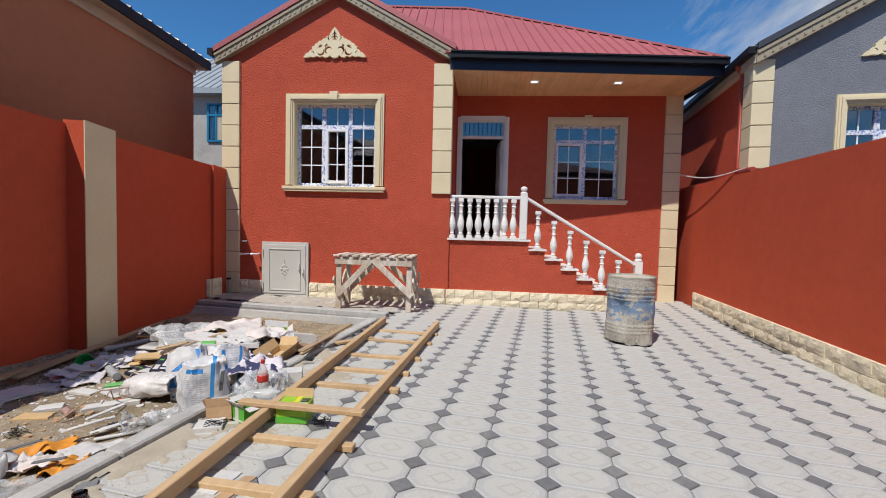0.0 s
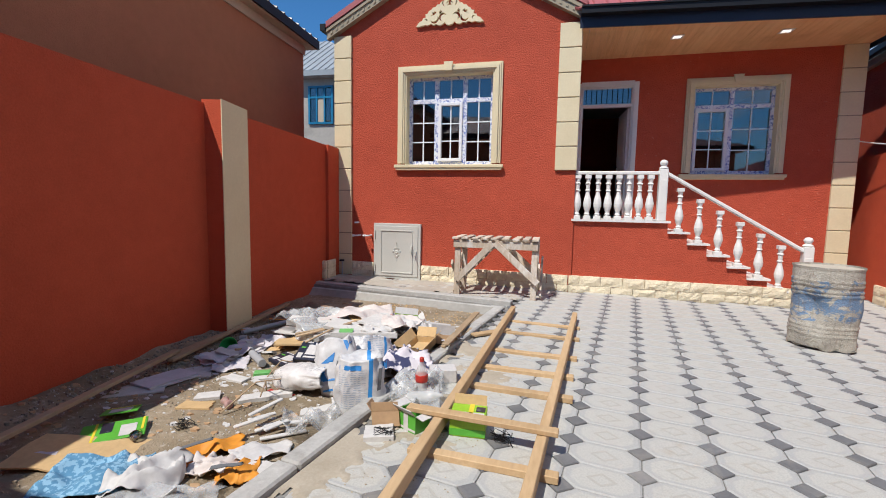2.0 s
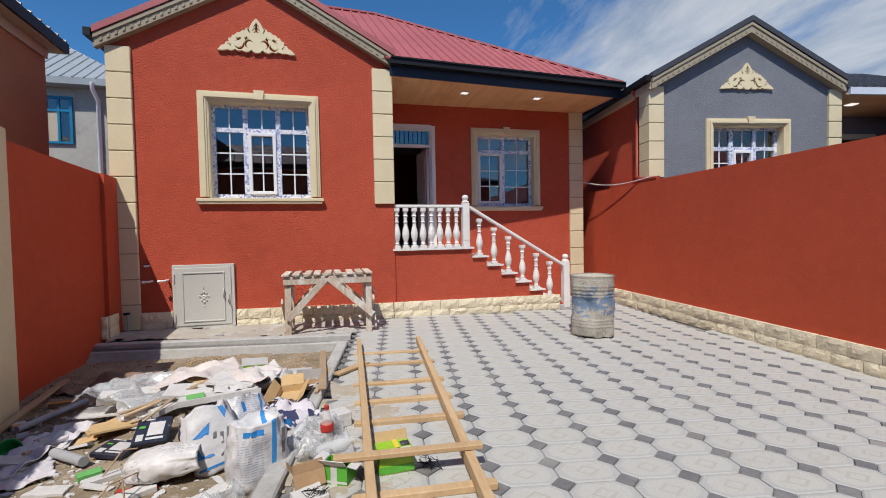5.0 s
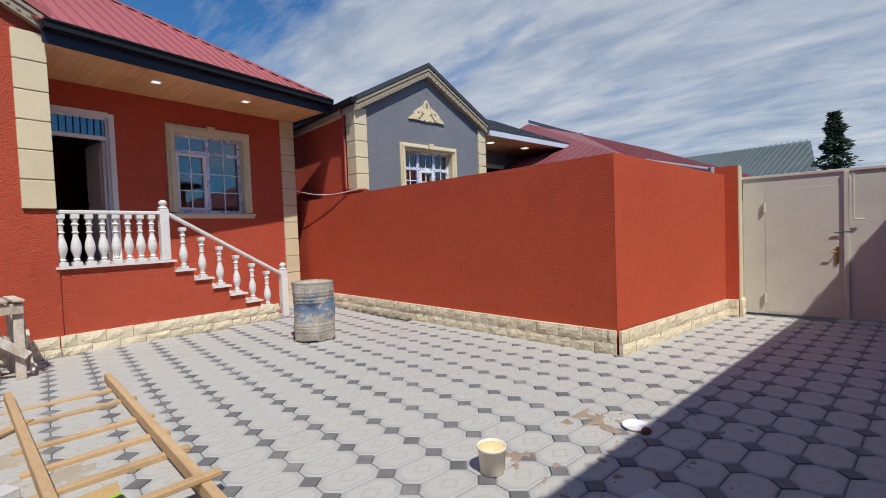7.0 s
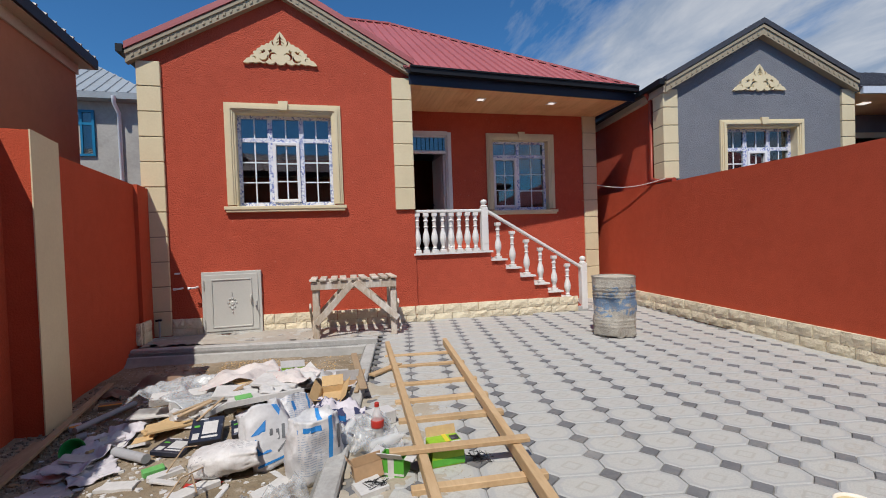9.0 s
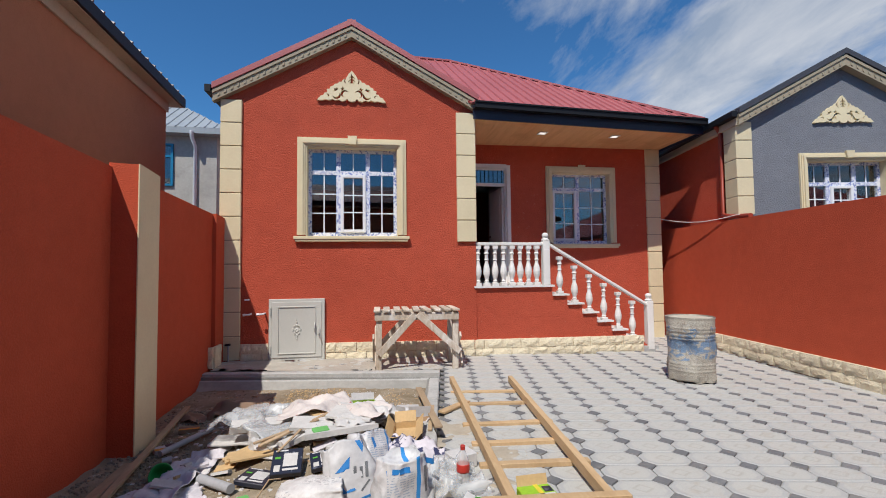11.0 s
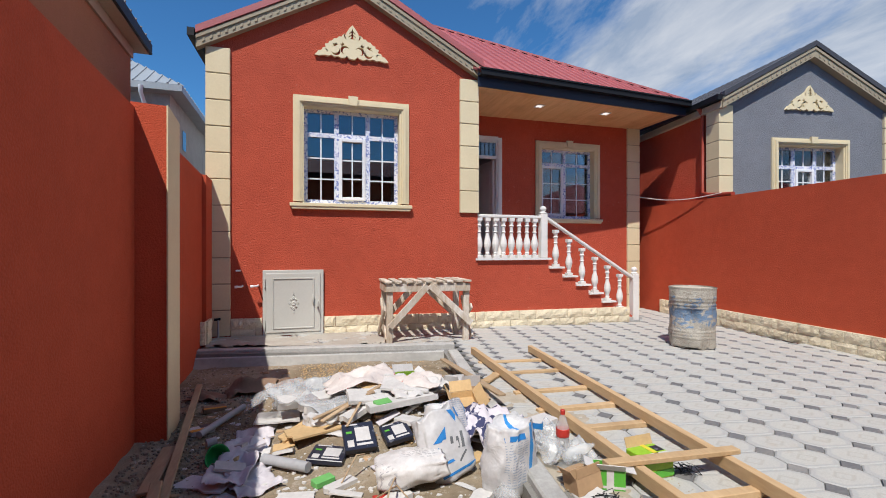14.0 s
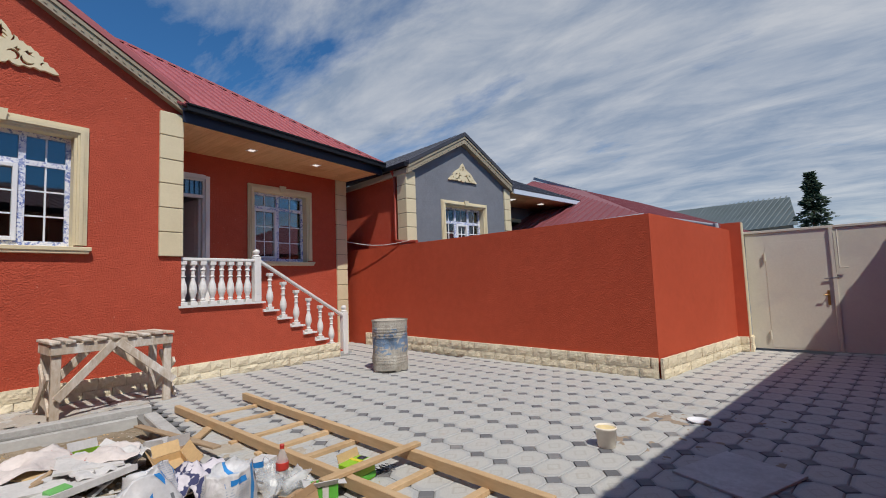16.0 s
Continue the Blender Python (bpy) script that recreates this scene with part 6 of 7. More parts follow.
def sack(name, label, mat, x, y, w, d, h, rz=0, tilt=(0, 0), seed=0, open_top=True, lift=0.0, prints=()):
    """A full sack: bulging sides, creases and a slumped, part-open mouth."""
    rnd = random.Random(seed)
    off = Vector((rnd.uniform(0, 30), rnd.uniform(0, 30), rnd.uniform(0, 30)))
    bm = bmesh.new()
    seg, lev = 40, 26
    rings = []
    for k in range(lev + 1):
        f = k / lev
        ring = []
        for i in range(seg):
            a = 2 * math.pi * i / seg
            c, s = math.cos(a), math.sin(a)
            p = 0.68
            ex, ey = math.copysign(abs(c) ** p, c), math.copysign(abs(s) ** p, s)
            bulge = 0.90 + 0.16 * math.sin(math.pi * min(1, f * 1.1)) - 0.10 * max(0, f - 0.8) * 5 * (1 if not open_top else 0.5)
            if f < 0.08:
                bulge *= 0.86 + 1.7 * f
            crease = 0.13 * (1 - abs(noise.noise(Vector((c * 2.0, s * 2.0, f * 2.2)) + off)) * 2.4) + 0.06 * noise.noise(Vector((c * 7, s * 7, f * 8)) + off)
            r = bulge + crease
            top = h * (1 + 0.10 * noise.noise(Vector((c * 1.5, s * 1.5, 9)) + off)) if f > 0.9 else h
            ring.append(bm.verts.new((w / 2 * ex * r, d / 2 * ey * r, f * top)))
        rings.append(ring)
    for a, b in zip(rings, rings[1:]):
        for i in range(seg):
            bm.faces.new((a[i], a[(i + 1) % seg], b[(i + 1) % seg], b[i]))
    bm.faces.new(rings[0][::-1])
    prev = rings[-1]
    for sc, dz in ((0.86, -0.03), (0.5, -0.05), (0.15, -0.03)):
        ring = [bm.verts.new((v.co.x * sc, v.co.y * sc, h * 0.97 + dz + 0.035 * noise.noise(Vector((v.co.x * 9 * sc, v.co.y * 9 * sc, 3)) + off))) for v in rings[-1]]
        for i in range(seg):
            bm.faces.new((prev[i], prev[(i + 1) % seg], ring[(i + 1) % seg], ring[i]))
        prev = ring
    bm.faces.new(prev)
    t = thing(name, label, "sack", place(x, y, lift, tilt[0], tilt[1], rz))
    ob = part("bag", bm, mat, t, smooth=True)
    for pname, pmat, pts in prints:
        bm = bmesh.new()
        vs = [bm.verts.new((px_, -d / 2 * 1.075 - 0.004, pz_)) for px_, pz_ in pts]
        bm.faces.new(vs)
        bmesh.ops.triangulate(bm, faces=bm.faces[:])
        bmesh.ops.subdivide_edges(bm, edges=bm.edges[:], cuts=3, use_grid_fill=True)
        pob = part(pname, bm, pmat, ob)
        sw = pob.modifiers.new("wrap", "SHRINKWRAP")
        sw.target, sw.wrap_method, sw.offset = ob, "PROJECT", 0.003
        sw.use_project_y, sw.use_positive_direction, sw.use_negative_direction = True, True, True
    return t


def carton(name, label, mat, x, y, w, d, h, rz=0, tilt=(0, 0), flaps=(60, 110, 80, 120), lift=0.0, inner=None, band=None, group=""):
    """An open carton of 4 mm board with its four flaps."""
    t = thing(name, label, "box", place(x, y, lift, tilt[0], tilt[1], rz), group)
    k = 0.004
    part("box", boxed((-w / 2, w / 2, -d / 2, d / 2, 0, k), (-w / 2, w / 2, -d / 2, -d / 2 + k, k, h), (-w / 2, w / 2, d / 2 - k, d / 2, k, h), (-w / 2, -w / 2 + k, -d / 2 + k, d / 2 - k, k, h), (w / 2 - k, w / 2, -d / 2 + k, d / 2 - k, k, h)), mat, t)
    fl = min(w, d) * 0.48
    for m, ww, ang in ((pose(0, -d / 2, h), w, flaps[0]), (pose(0, d / 2, h, 0, 0, 180), w, flaps[1]), (pose(-w / 2, 0, h, 0, 0, -90), d, flaps[2]), (pose(w / 2, 0, h, 0, 0, 90), d, flaps[3])):
        part("flap", boxed((-ww / 2 + 0.003, ww / 2 - 0.003, -fl, -0.002, 0.0, k)), inner or mat, t, m=m @ pose(0, 0, 0, 70 - ang, 0, 0))
    if band:
        part("band", boxed((-w * 0.12, w * 0.12, -d / 2 - 0.002, -d / 2 - 0.0005, 0.0, h), (-w * 0.5, w * 0.5, -d / 2 - 0.0018, -d / 2 - 0.0006, h * 0.1, h * 0.22)), band, t)
    return t


def closed_box(name, label, mat, x, y, w, d, h, rz=0, tilt=(0, 0), lift=0.0, faces=(), group=""):
    """A small printed retail box; faces: panels on its top."""
    t = thing(name, label, "box", place(x, y, lift, tilt[0], tilt[1], rz), group)
    b = part("box", boxed((-w / 2, w / 2, -d / 2, d / 2, 0, h), bevel=0.004), mat, t)
    for nm, fm, x0, x1, y0, y1 in faces:
        part(nm, boxed((x0 * w, x1 * w, y0 * d, y1 * d, h + 0.0005, h + 0.0022)), fm, b)
    return t


# sacks of plaster
gyp = [("wedge", BLUE_PRINT, [(-0.15, 0.12), (0.01, 0.10), (-0.09, 0.22)]), ("wedge", BLUE_PRINT, [(-0.11, 0.25), (-0.02, 0.23), (0.01, 0.31)]), ("wedge", BLUE_PRINT, [(0.08, 0.39), (0.10, 0.30), (0.14, 0.37)]),
       ("print_bar", GREY_PRINT, [(-0.01, 0.17), (0.01, 0.165), (0.035, 0.25), (0.015, 0.255)]), ("print_bar", GREY_PRINT, [(0.03, 0.16), (0.05, 0.155), (0.07, 0.22), (0.05, 0.225)]),
       ("print_bar", GREY_PRINT, [(0.065, 0.15), (0.085, 0.145), (0.115, 0.235), (0.095, 0.24)]), ("print_bar", GREY_PRINT, [(0.01, 0.09), (0.018, 0.08), (0.09, 0.12), (0.082, 0.13)]),
       ("print_bar", BLUE_PRINT, [(-0.13, 0.04), (0.13, 0.025), (0.13, 0.04), (-0.13, 0.055)])]
sack("plaster_sack", "full white plaster sack with blue stripe and fine print, standing open", SACK, -1.66, 3.48, 0.31, 0.22, 0.41, 28, (0, 2), 3, prints=[("print_bar", BLUE_PRINT, [(-0.14, 0.34), (0.0, 0.34), (0.0, 0.37), (-0.14, 0.37)]), ("print_bar", GREY_PRINT, [(0.11, 0.20), (0.135, 0.20), (0.145, 0.34), (0.12, 0.34)]), ("wedge", BLUE_PRINT, [(0.14, 0.33), (0.17, 0.36), (0.165, 0.41)])])
sack("plaster_sack", "slumped white sack with blue wedges and grey print bars", SACK_PLAIN, -1.90, 3.68, 0.30, 0.17, 0.41, 20, (-24, -14), 5, prints=gyp)
sack("plaster_sack", "fallen white paper sack with rows of grey print and red foot", SACK_ROWS, -2.42, 3.66, 0.15, 0.25, 0.42, -4, (0, 84), 8, open_top=False, lift=0.10)
crumpled("sack_scrap", "scrap", "red torn sack end under the fallen sack", "scrap", RED_LABEL, -2.36, 3.56, 0.24, 0.05, 0.04, -4, 81, 12)
sack("plaster_sack", "half-empty white sack with blue edge behind the full ones", SACK, -1.83, 3.95, 0.34, 0.24, 0.33, 50, (-20, 15), 9, prints=[("print_bar", BLUE_PRINT, [(-0.10, 0.05), (-0.07, 0.05), (-0.07, 0.28), (-0.10, 0.28)])])
sack("plaster_sack", "small tied white bag lying on soil", SACK_PLAIN, -2.72, 4.55, 0.24, 0.20, 0.14, 20, (5, 0), 12, open_top=False)

# film, cloth, paper
crumpled("plastic_sheet", "sheet", "crumpled clear plastic sheeting over the rubbish", "plastic sheet", FILM_CLEAR, -2.80, 5.06, 0.86, 0.74, 0.34, -22, 21, 30, drape=0.10, lift=0.05)
crumpled("plastic_sheet", "sheet", "crumpled clear plastic sheeting over the rubbish", "plastic sheet", FILM_CLEAR, -2.66, 5.42, 0.90, 0.46, 0.32, 16, 22, 30, drape=0.08, lift=0.05)
crumpled("plastic_sheet", "sheet", "clear plastic bag on the soil by the kerb", "plastic bag", FILM_CLEAR, -1.83, 3.20, 0.40, 0.36, 0.30, 40, 23)
crumpled("plastic_sheet", "sheet", "clear plastic wrapping beside the kerb", "plastic sheet", FILM_CLEAR, -2.10, 2.44, 0.60, 0.36, 0.16, 20, 24)
crumpled("plastic_sheet", "sheet", "clear plastic wrapping heaped by the ladder", "plastic sheet", FILM_CLEAR, -1.30, 3.80, 0.36, 0.50, 0.30, 10, 25, lift=0.02)
crumpled("spotted_cloth", "cloth", "white cloth with small red spots, crumpled", "cloth", PAPER_PINK, -2.33, 5.14, 0.74, 0.50, 0.24, 14, 31, lift=0.06)
crumpled("paper_sheet", "sheet", "torn white paper, creased", "paper", PAPER_PINK, -1.92, 4.95, 0.50, 0.46, 0.22, -20, 32, lift=0.09)
crumpled("paper_sheet", "sheet", "torn white paper, creased", "paper", PAPER, -1.72, 5.05, 0.40, 0.42, 0.24, 30, 33, lift=0.05)
crumpled("paper_sheet", "sheet", "white wallpaper sheet over the heap", "paper", PAPER, -2.20, 4.92, 0.55, 0.34, 0.13, 18, 34, lift=0.09)
crumpled("lilac_sheet", "sheet", "lilac-grey crumpled sheet in the wall's shade", "paper", LILAC, -3.22, 4.30, 0.27, 0.95, 0.15, -8, 35)
crumpled("lilac_sheet", "sheet", "lilac-grey crumpled paper on soil", "paper", LILAC, -3.15, 3.95, 0.26, 0.40, 0.12, 24, 36)
crumpled("patterned_cloth", "cloth", "white and navy patterned cloth in a heap", "cloth", DARK_CLOTH, -1.56, 3.98, 0.46, 0.50, 0.36, 25, 37, drape=0.05, lift=0.06)
crumpled("patterned_cloth", "cloth", "white and navy patterned cloth in a heap", "cloth", DARK_CLOTH, -1.72, 4.25, 0.40, 0.34, 0.28, -12, 38, lift=0.09)
crumpled("blue_cloth", "cloth", "blue patterned cloth dumped on the soil", "cloth", BLUE_CLOTH, -2.60, 2.52, 0.50, 0.40, 0.18, 20, 39)
crumpled("white_rag", "rag", "crumpled white rag on the soil", "cloth", PAPER, -2.34, 2.58, 0.34, 0.34, 0.22, 30, 40)
crumpled("orange_sack", "paper", "torn orange paper sack", "sack", ORANGE, -2.26, 2.85, 0.46, 0.15, 0.13, 58, 41)
crumpled("orange_sack", "paper", "torn orange paper sack with dark print", "sack", ORANGE, -1.95, 2.76, 0.22, 0.20, 0.14, 30, 42)
crumpled("white_rag", "rag", "torn white paper by the orange sack", "paper", PAPER, -1.97, 2.95, 0.34, 0.18, 0.08, 35, 43)
crumpled("white_rag", "rag", "white and green torn wrapping beside the orange sack", "paper", PAPER_PINK, -2.10, 2.76, 0.26, 0.22, 0.16, 10, 44)

# broken boards and foam
shards = [(-2.78, 4.92, 0.62, 0.17, 0.055, 20, 0.10, PLASTERBOARD), (-2.62, 4.72, 0.55, 0.18, 0.05, 26, 0.06, PLASTERBOARD), (-2.36, 4.62, 0.36, 0.24, 0.03, 10, 0.11, PLASTERBOARD),
          (-2.10, 4.46, 0.62, 0.16, 0.045, 18, 0.08, PLASTERBOARD), (-2.45, 4.42, 0.30, 0.16, 0.04, 34, 0.06, PLASTERBOARD), (-2.02, 4.80, 0.40, 0.30, 0.018, -14, 0.13, PLASTERBOARD),
          (-2.40, 3.48, 0.36, 0.11, 0.03, 38, 0.0, PLASTERBOARD), (-2.77, 3.28, 0.24, 0.13, 0.012, 12, 0.0, CARD_TAN), (-3.30, 3.72, 0.24, 0.30, 0.012, 40, 0.0, BOARD_GREY),
          (-3.42, 3.95, 0.36, 0.16, 0.012, -30, 0.01, LILAC), (-2.80, 3.39, 0.17, 0.12, 0.02, 30, 0.0, PLASTERBOARD), (-2.72, 4.38, 0.50, 0.22, 0.014, 22, 0.03, CARD_TAN),
          (-3.05, 4.86, 0.34, 0.26, 0.012, 0, 0.05, PLASTERBOARD), (-2.08, 4.22, 0.20, 0.14, 0.03, -35, 0.06, PLASTERBOARD), (-1.86, 2.82, 0.20, 0.14, 0.03, 10, 0.0, PLASTERBOARD),
          (-2.86, 4.52, 0.40, 0.09, 0.02, 42, 0.03, CARD_TAN), (-2.88, 3.70, 0.24, 0.11, 0.02, -12, 0.0, PLASTERBOARD), (-2.62, 3.74, 0.20, 0.08, 0.03, 30, 0.0, PLASTERBOARD),
          (-3.40, 3.34, 0.40, 0.16, 0.012, 34, 0.0, BOARD_GREY), (-2.90, 2.70, 0.66, 0.34, 0.010, 18, 0.02, CARD_TAN), (-3.08, 2.58, 0.20, 0.08, 0.006, 30, 0.035, LILAC),
          (-1.60, 3.22, 0.18, 0.30, 0.02, -30, 0.0, PLASTERBOARD), (-1.90, 3.40, 0.28, 0.09, 0.03, 40, 0.0, PLASTERBOARD), (-1.33, 3.21, 0.17, 0.16, 0.03, 20, 0.0, PLASTERBOARD)]
for k, (x, y, w, d, t, rz, lift, mt) in enumerate(shards):
    nm, lb, ct = {PLASTERBOARD: ("foam_piece", "broken white foam board piece on the heap", "board"), BOARD_GREY: ("grey_board_piece", "broken grey board lying in the shade", "board"), LILAC: ("card_piece", "pale torn card lying on soil", "card"), CARD_TAN: ("cardboard_piece", "flattened tan cardboard on the soil", "cardboard")}[mt]
    rk = random.Random(k)
    shard(nm, lb, ct, mt, x, y, w, d, t, rz, lift, (rk.uniform(-9, 9), rk.uniform(-9, 9)) if lift else (0, 0), k, "broken boards")
shard("white_card", "white card lying between the ladder rails", "card", PAPER, -0.92, 2.63, 0.13, 0.22, 0.006, -10, 0.0, (0, 0), 61)
shard("cardboard_piece", "brown cardboard strip between the ladder rails", "cardboard", CARD, -0.80, 2.60, 0.07, 0.22, 0.006, -14, 0.0, (0, 0), 62)
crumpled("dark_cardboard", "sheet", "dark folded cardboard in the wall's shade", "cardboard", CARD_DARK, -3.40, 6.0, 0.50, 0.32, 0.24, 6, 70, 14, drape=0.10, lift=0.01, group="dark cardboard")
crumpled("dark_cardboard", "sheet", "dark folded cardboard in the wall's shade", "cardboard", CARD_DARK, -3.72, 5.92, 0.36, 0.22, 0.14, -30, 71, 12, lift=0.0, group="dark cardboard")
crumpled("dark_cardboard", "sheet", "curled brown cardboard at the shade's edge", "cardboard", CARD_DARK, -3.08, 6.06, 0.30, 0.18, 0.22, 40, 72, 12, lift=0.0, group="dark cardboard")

rd = random.Random(404)
for k in range(70):
    x, y = rd.gauss(-2.3, 0.42), rd.gauss(5.05, 0.5)
    if not (-3.3 < x < -1.75 and 4.45 < y < 5.85) or (x < -2.5 and y > 4.6) or UX * x + UY * y > -2.2:
        continue
    mt = rd.choice([PLASTERBOARD, PLASTERBOARD, PAPER, BOARD_GREY, CARD_TAN, PLASTERBOARD])
    nm, lb = {PLASTERBOARD: ("foam_piece", "broken white foam board piece on the heap"), PAPER: ("paper_piece", "flat torn white paper on the heap"), BOARD_GREY: ("grey_board_piece", "broken grey board on the heap"), CARD_TAN: ("cardboard_piece", "flattened tan cardboard on the heap")}[mt]
    shard(nm, lb, "board", mt, x, y, rd.uniform(0.12, 0.42), rd.uniform(0.06, 0.2), rd.choice([0.004, 0.012, 0.03]), rd.gauss(15, 40), rd.uniform(0.02, 0.12), (rd.uniform(-10, 10), rd.uniform(-10, 10)), 500 + k, "broken boards")
ro = random.Random(909)
for k in range(110):
    x, y = ro.gauss(-2.35, 0.45), ro.gauss(4.45, 0.6)
    if not (-3.3 < x < -1.6 and 3.5 < y < 5.5) or (x < -2.5 and y > 4.6) or (-2.95 < x < -2.1 and 3.85 < y < 4.3) or UX * x + UY * y > -2.2:
        continue
    mt = ro.choice([PLASTERBOARD, PAPER, BOARD_GREY, CARD_TAN, LILAC, PLASTERBOARD, PAPER_PINK])
    shard("rubbish_scrap", "small broken scrap of board or paper", "scrap", mt, x, y, ro.uniform(0.06, 0.22), ro.uniform(0.03, 0.10), ro.choice([0.003, 0.008, 0.02]), ro.gauss(20, 50), ro.uniform(0.0, 0.07), (ro.uniform(-20, 20), ro.uniform(-20, 20)), 900 + k, "small scraps")
for k in range(22):
    x, y = rd.gauss(-2.0, 0.25), rd.uniform(4.5, 5.7)
    crumpled("paper_sheet", "sheet", "small crumpled white paper in the heap", "paper", rd.choice([PAPER, PAPER, LILAC, PAPER_PINK]), x, y, rd.uniform(0.2, 0.34), rd.uniform(0.16, 0.3), rd.uniform(0.08, 0.16), rd.uniform(0, 180), 600 + k, 12, lift=rd.uniform(0.04, 0.10), group="crumpled papers")

# cartons and printed boxes
carton("carton", "open white-lined cardboard carton on the heap", CARD, -1.46, 4.95, 0.24, 0.20, 0.09, 24, (-10, 8), (150, 150, 140, 20), 0.03, PAPER)
carton("carton", "crushed tan cardboard carton", CARD_TAN, -1.56, 4.45, 0.20, 0.36, 0.06, -8, (8, -4), (125, 120, 130, 115), 0.06, CARD_TAN)
carton("carton", "small open brown carton beside the kerb", CARD, -1.33, 3.36, 0.17, 0.12, 0.09, 8, (-8, -6), (150, 60, 130, 30), 0.0, CARD)
carton("green_carton", "green and white printed carton, open", GREEN_BOX, -1.17, 3.36, 0.16, 0.12, 0.11, -28, (0, 0), (120, 40, 90, 60), 0.0, PAPER, PAPER)
gc = closed_box("green_carton", "bright green printed carton with yellow band under the ladder", LIME, -0.84, 3.42, 0.21, 0.16, 0.13, 4, (0, 0), 0.0, (("stripe", YELLOW, 0.0, 0.14, -0.5, 0.5), ("patch", PAPER, -0.4, 0.45, -0.46, -0.2), ("patch", BOX_NAVY, 0.2, 0.46, -0.1, 0.3)))
part("flap", boxed((-0.10, 0.10, 0.0, 0.004, 0.0, 0.06)), CARD_TAN, gc, m=pose(0, 0.078, 0.13, -20, 0, 0))
part("side_print", boxed((-0.106, 0.106, -0.0825, -0.0805, 0.01, 0.05)), GREEN_BOX, gc)
carton("lime_carton", "lime green open carton on the heap", LIME, -1.93, 5.42, 0.26, 0.15, 0.09, 28, (16, 8), (70, 120, 60, 120), 0.06, PAPER, YELLOW)
fc = (("label", PAPER, -0.12, 0.34, -0.22, 0.30), ("print_bar", PAPER, -0.40, 0.0, 0.40, 0.45), ("print_bar", PAPER, -0.12, 0.38, -0.38, -0.30), ("print_bar", GREEN_BOX, -0.40, -0.22, 0.10, 0.18), ("print_bar", BOARD_GREY, -0.40, -0.20, -0.40, -0.15))
closed_box("lamp_box", "navy printed lamp box with a white square", BOX_NAVY, -2.68, 4.05, 0.24, 0.20, 0.035, -18, (3, 4), 0.01, fc, "lamp boxes")
closed_box("lamp_box", "navy printed lamp box with a white square", BOX_NAVY, -2.47, 4.10, 0.22, 0.23, 0.04, 4, (26, 0), 0.06, fc, "lamp boxes")
closed_box("lamp_box", "navy printed lamp box half under plastic", BOX_NAVY, -2.20, 4.12, 0.20, 0.18, 0.04, 10, (18, -6), 0.04, fc, "lamp boxes")
closed_box("green_block", "pale green moulded plastic block on soil", PALE_GREEN, -2.72, 3.80, 0.13, 0.075, 0.04, 28)
closed_box("green_block", "pale green moulded plastic block on the boards", PALE_GREEN, -2.26, 4.38, 0.13, 0.08, 0.03, 20, (8, 0), 0.13)
closed_box("folded_leaflet", "green and yellow printed leaflet on cardboard", GREEN_BOX, -2.95, 2.90, 0.22, 0.34, 0.010, -48, (0, 4), 0.03, (("stripe", YELLOW, -0.5, 0.5, -0.30, -0.26), ("photo", PAPER, -0.2, 0.4, 0.1, 0.35), ("photo", BOX_NAVY, -0.45, 0.1, -0.2, -0.02), ("stripe", YELLOW, -0.5, 0.2, 0.42, 0.46)))
closed_box("small_packet", "small purple and orange packet in the shade", CARD_DARK, -3.62, 5.55, 0.18, 0.08, 0.04, 20, (6, 4), 0.0, (("print_bar", ORANGE, -0.5, 0.5, -0.5, -0.2),))
closed_box("small_packet", "small printed packet in the shade", LILAC, -3.62, 4.92, 0.18, 0.10, 0.04, 34, (4, 4), 0.0, (("print_bar", ORANGE, -0.5, 0.1, -0.5, -0.1), ("print_bar", BOX_NAVY, 0.0, 0.5, 0.0, 0.5)))
closed_box("white_box", "white foam block between kerb and ladder", PAPER, -1.18, 4.12, 0.20, 0.14, 0.10, 20)

# bottle and clear bottles
BOTTLE_PET = bpy.data.materials.new("clear_bottle")
BOTTLE_PET.use_nodes = True
pet = BOTTLE_PET.node_tree.nodes["Principled BSDF"]
pet.inputs["Base Color"].default_value = (0.8, 0.82, 0.82, 1)
pet.inputs["Roughness"].default_value, pet.inputs["Alpha"].default_value = 0.08, 0.34


def bottle(x, y, h, label, red, m=None, lying=0):
    t = thing("plastic_bottle", label, "bottle", m or place(x, y), "plastic bottles")
    bm = bmesh.new()
    k = h / 0.30
    lathe(bm, [(0.030 * k, 0.0), (0.042 * k, 0.012 * k), (0.043 * k, 0.09 * k), (0.039 * k, 0.12 * k), (0.043 * k, 0.16 * k), (0.040 * k, 0.20 * k), (0.020 * k, 0.255 * k), (0.013 * k, 0.27 * k), (0.013 * k, 0.285 * k)], 18)
    part("bottle_body", bm, BOTTLE_PET, t, smooth=True)
    if red:
        bm = bmesh.new()
        lathe(bm, [(0.042 * k, 0.132 * k), (0.0435 * k, 0.14 * k), (0.0435 * k, 0.178 * k), (0.042 * k, 0.184 * k)], 18)
        part("label_band", bm, RED_LABEL, t, "plain red label", smooth=True)
        bm = bmesh.new()
        lathe(bm, [(0.0158 * k, 0.272 * k), (0.0158 * k, 0.296 * k), (0.013 * k, 0.30 * k)], 14)
        part("cap", bm, RED_LABEL, t, "red screw cap")
    return t


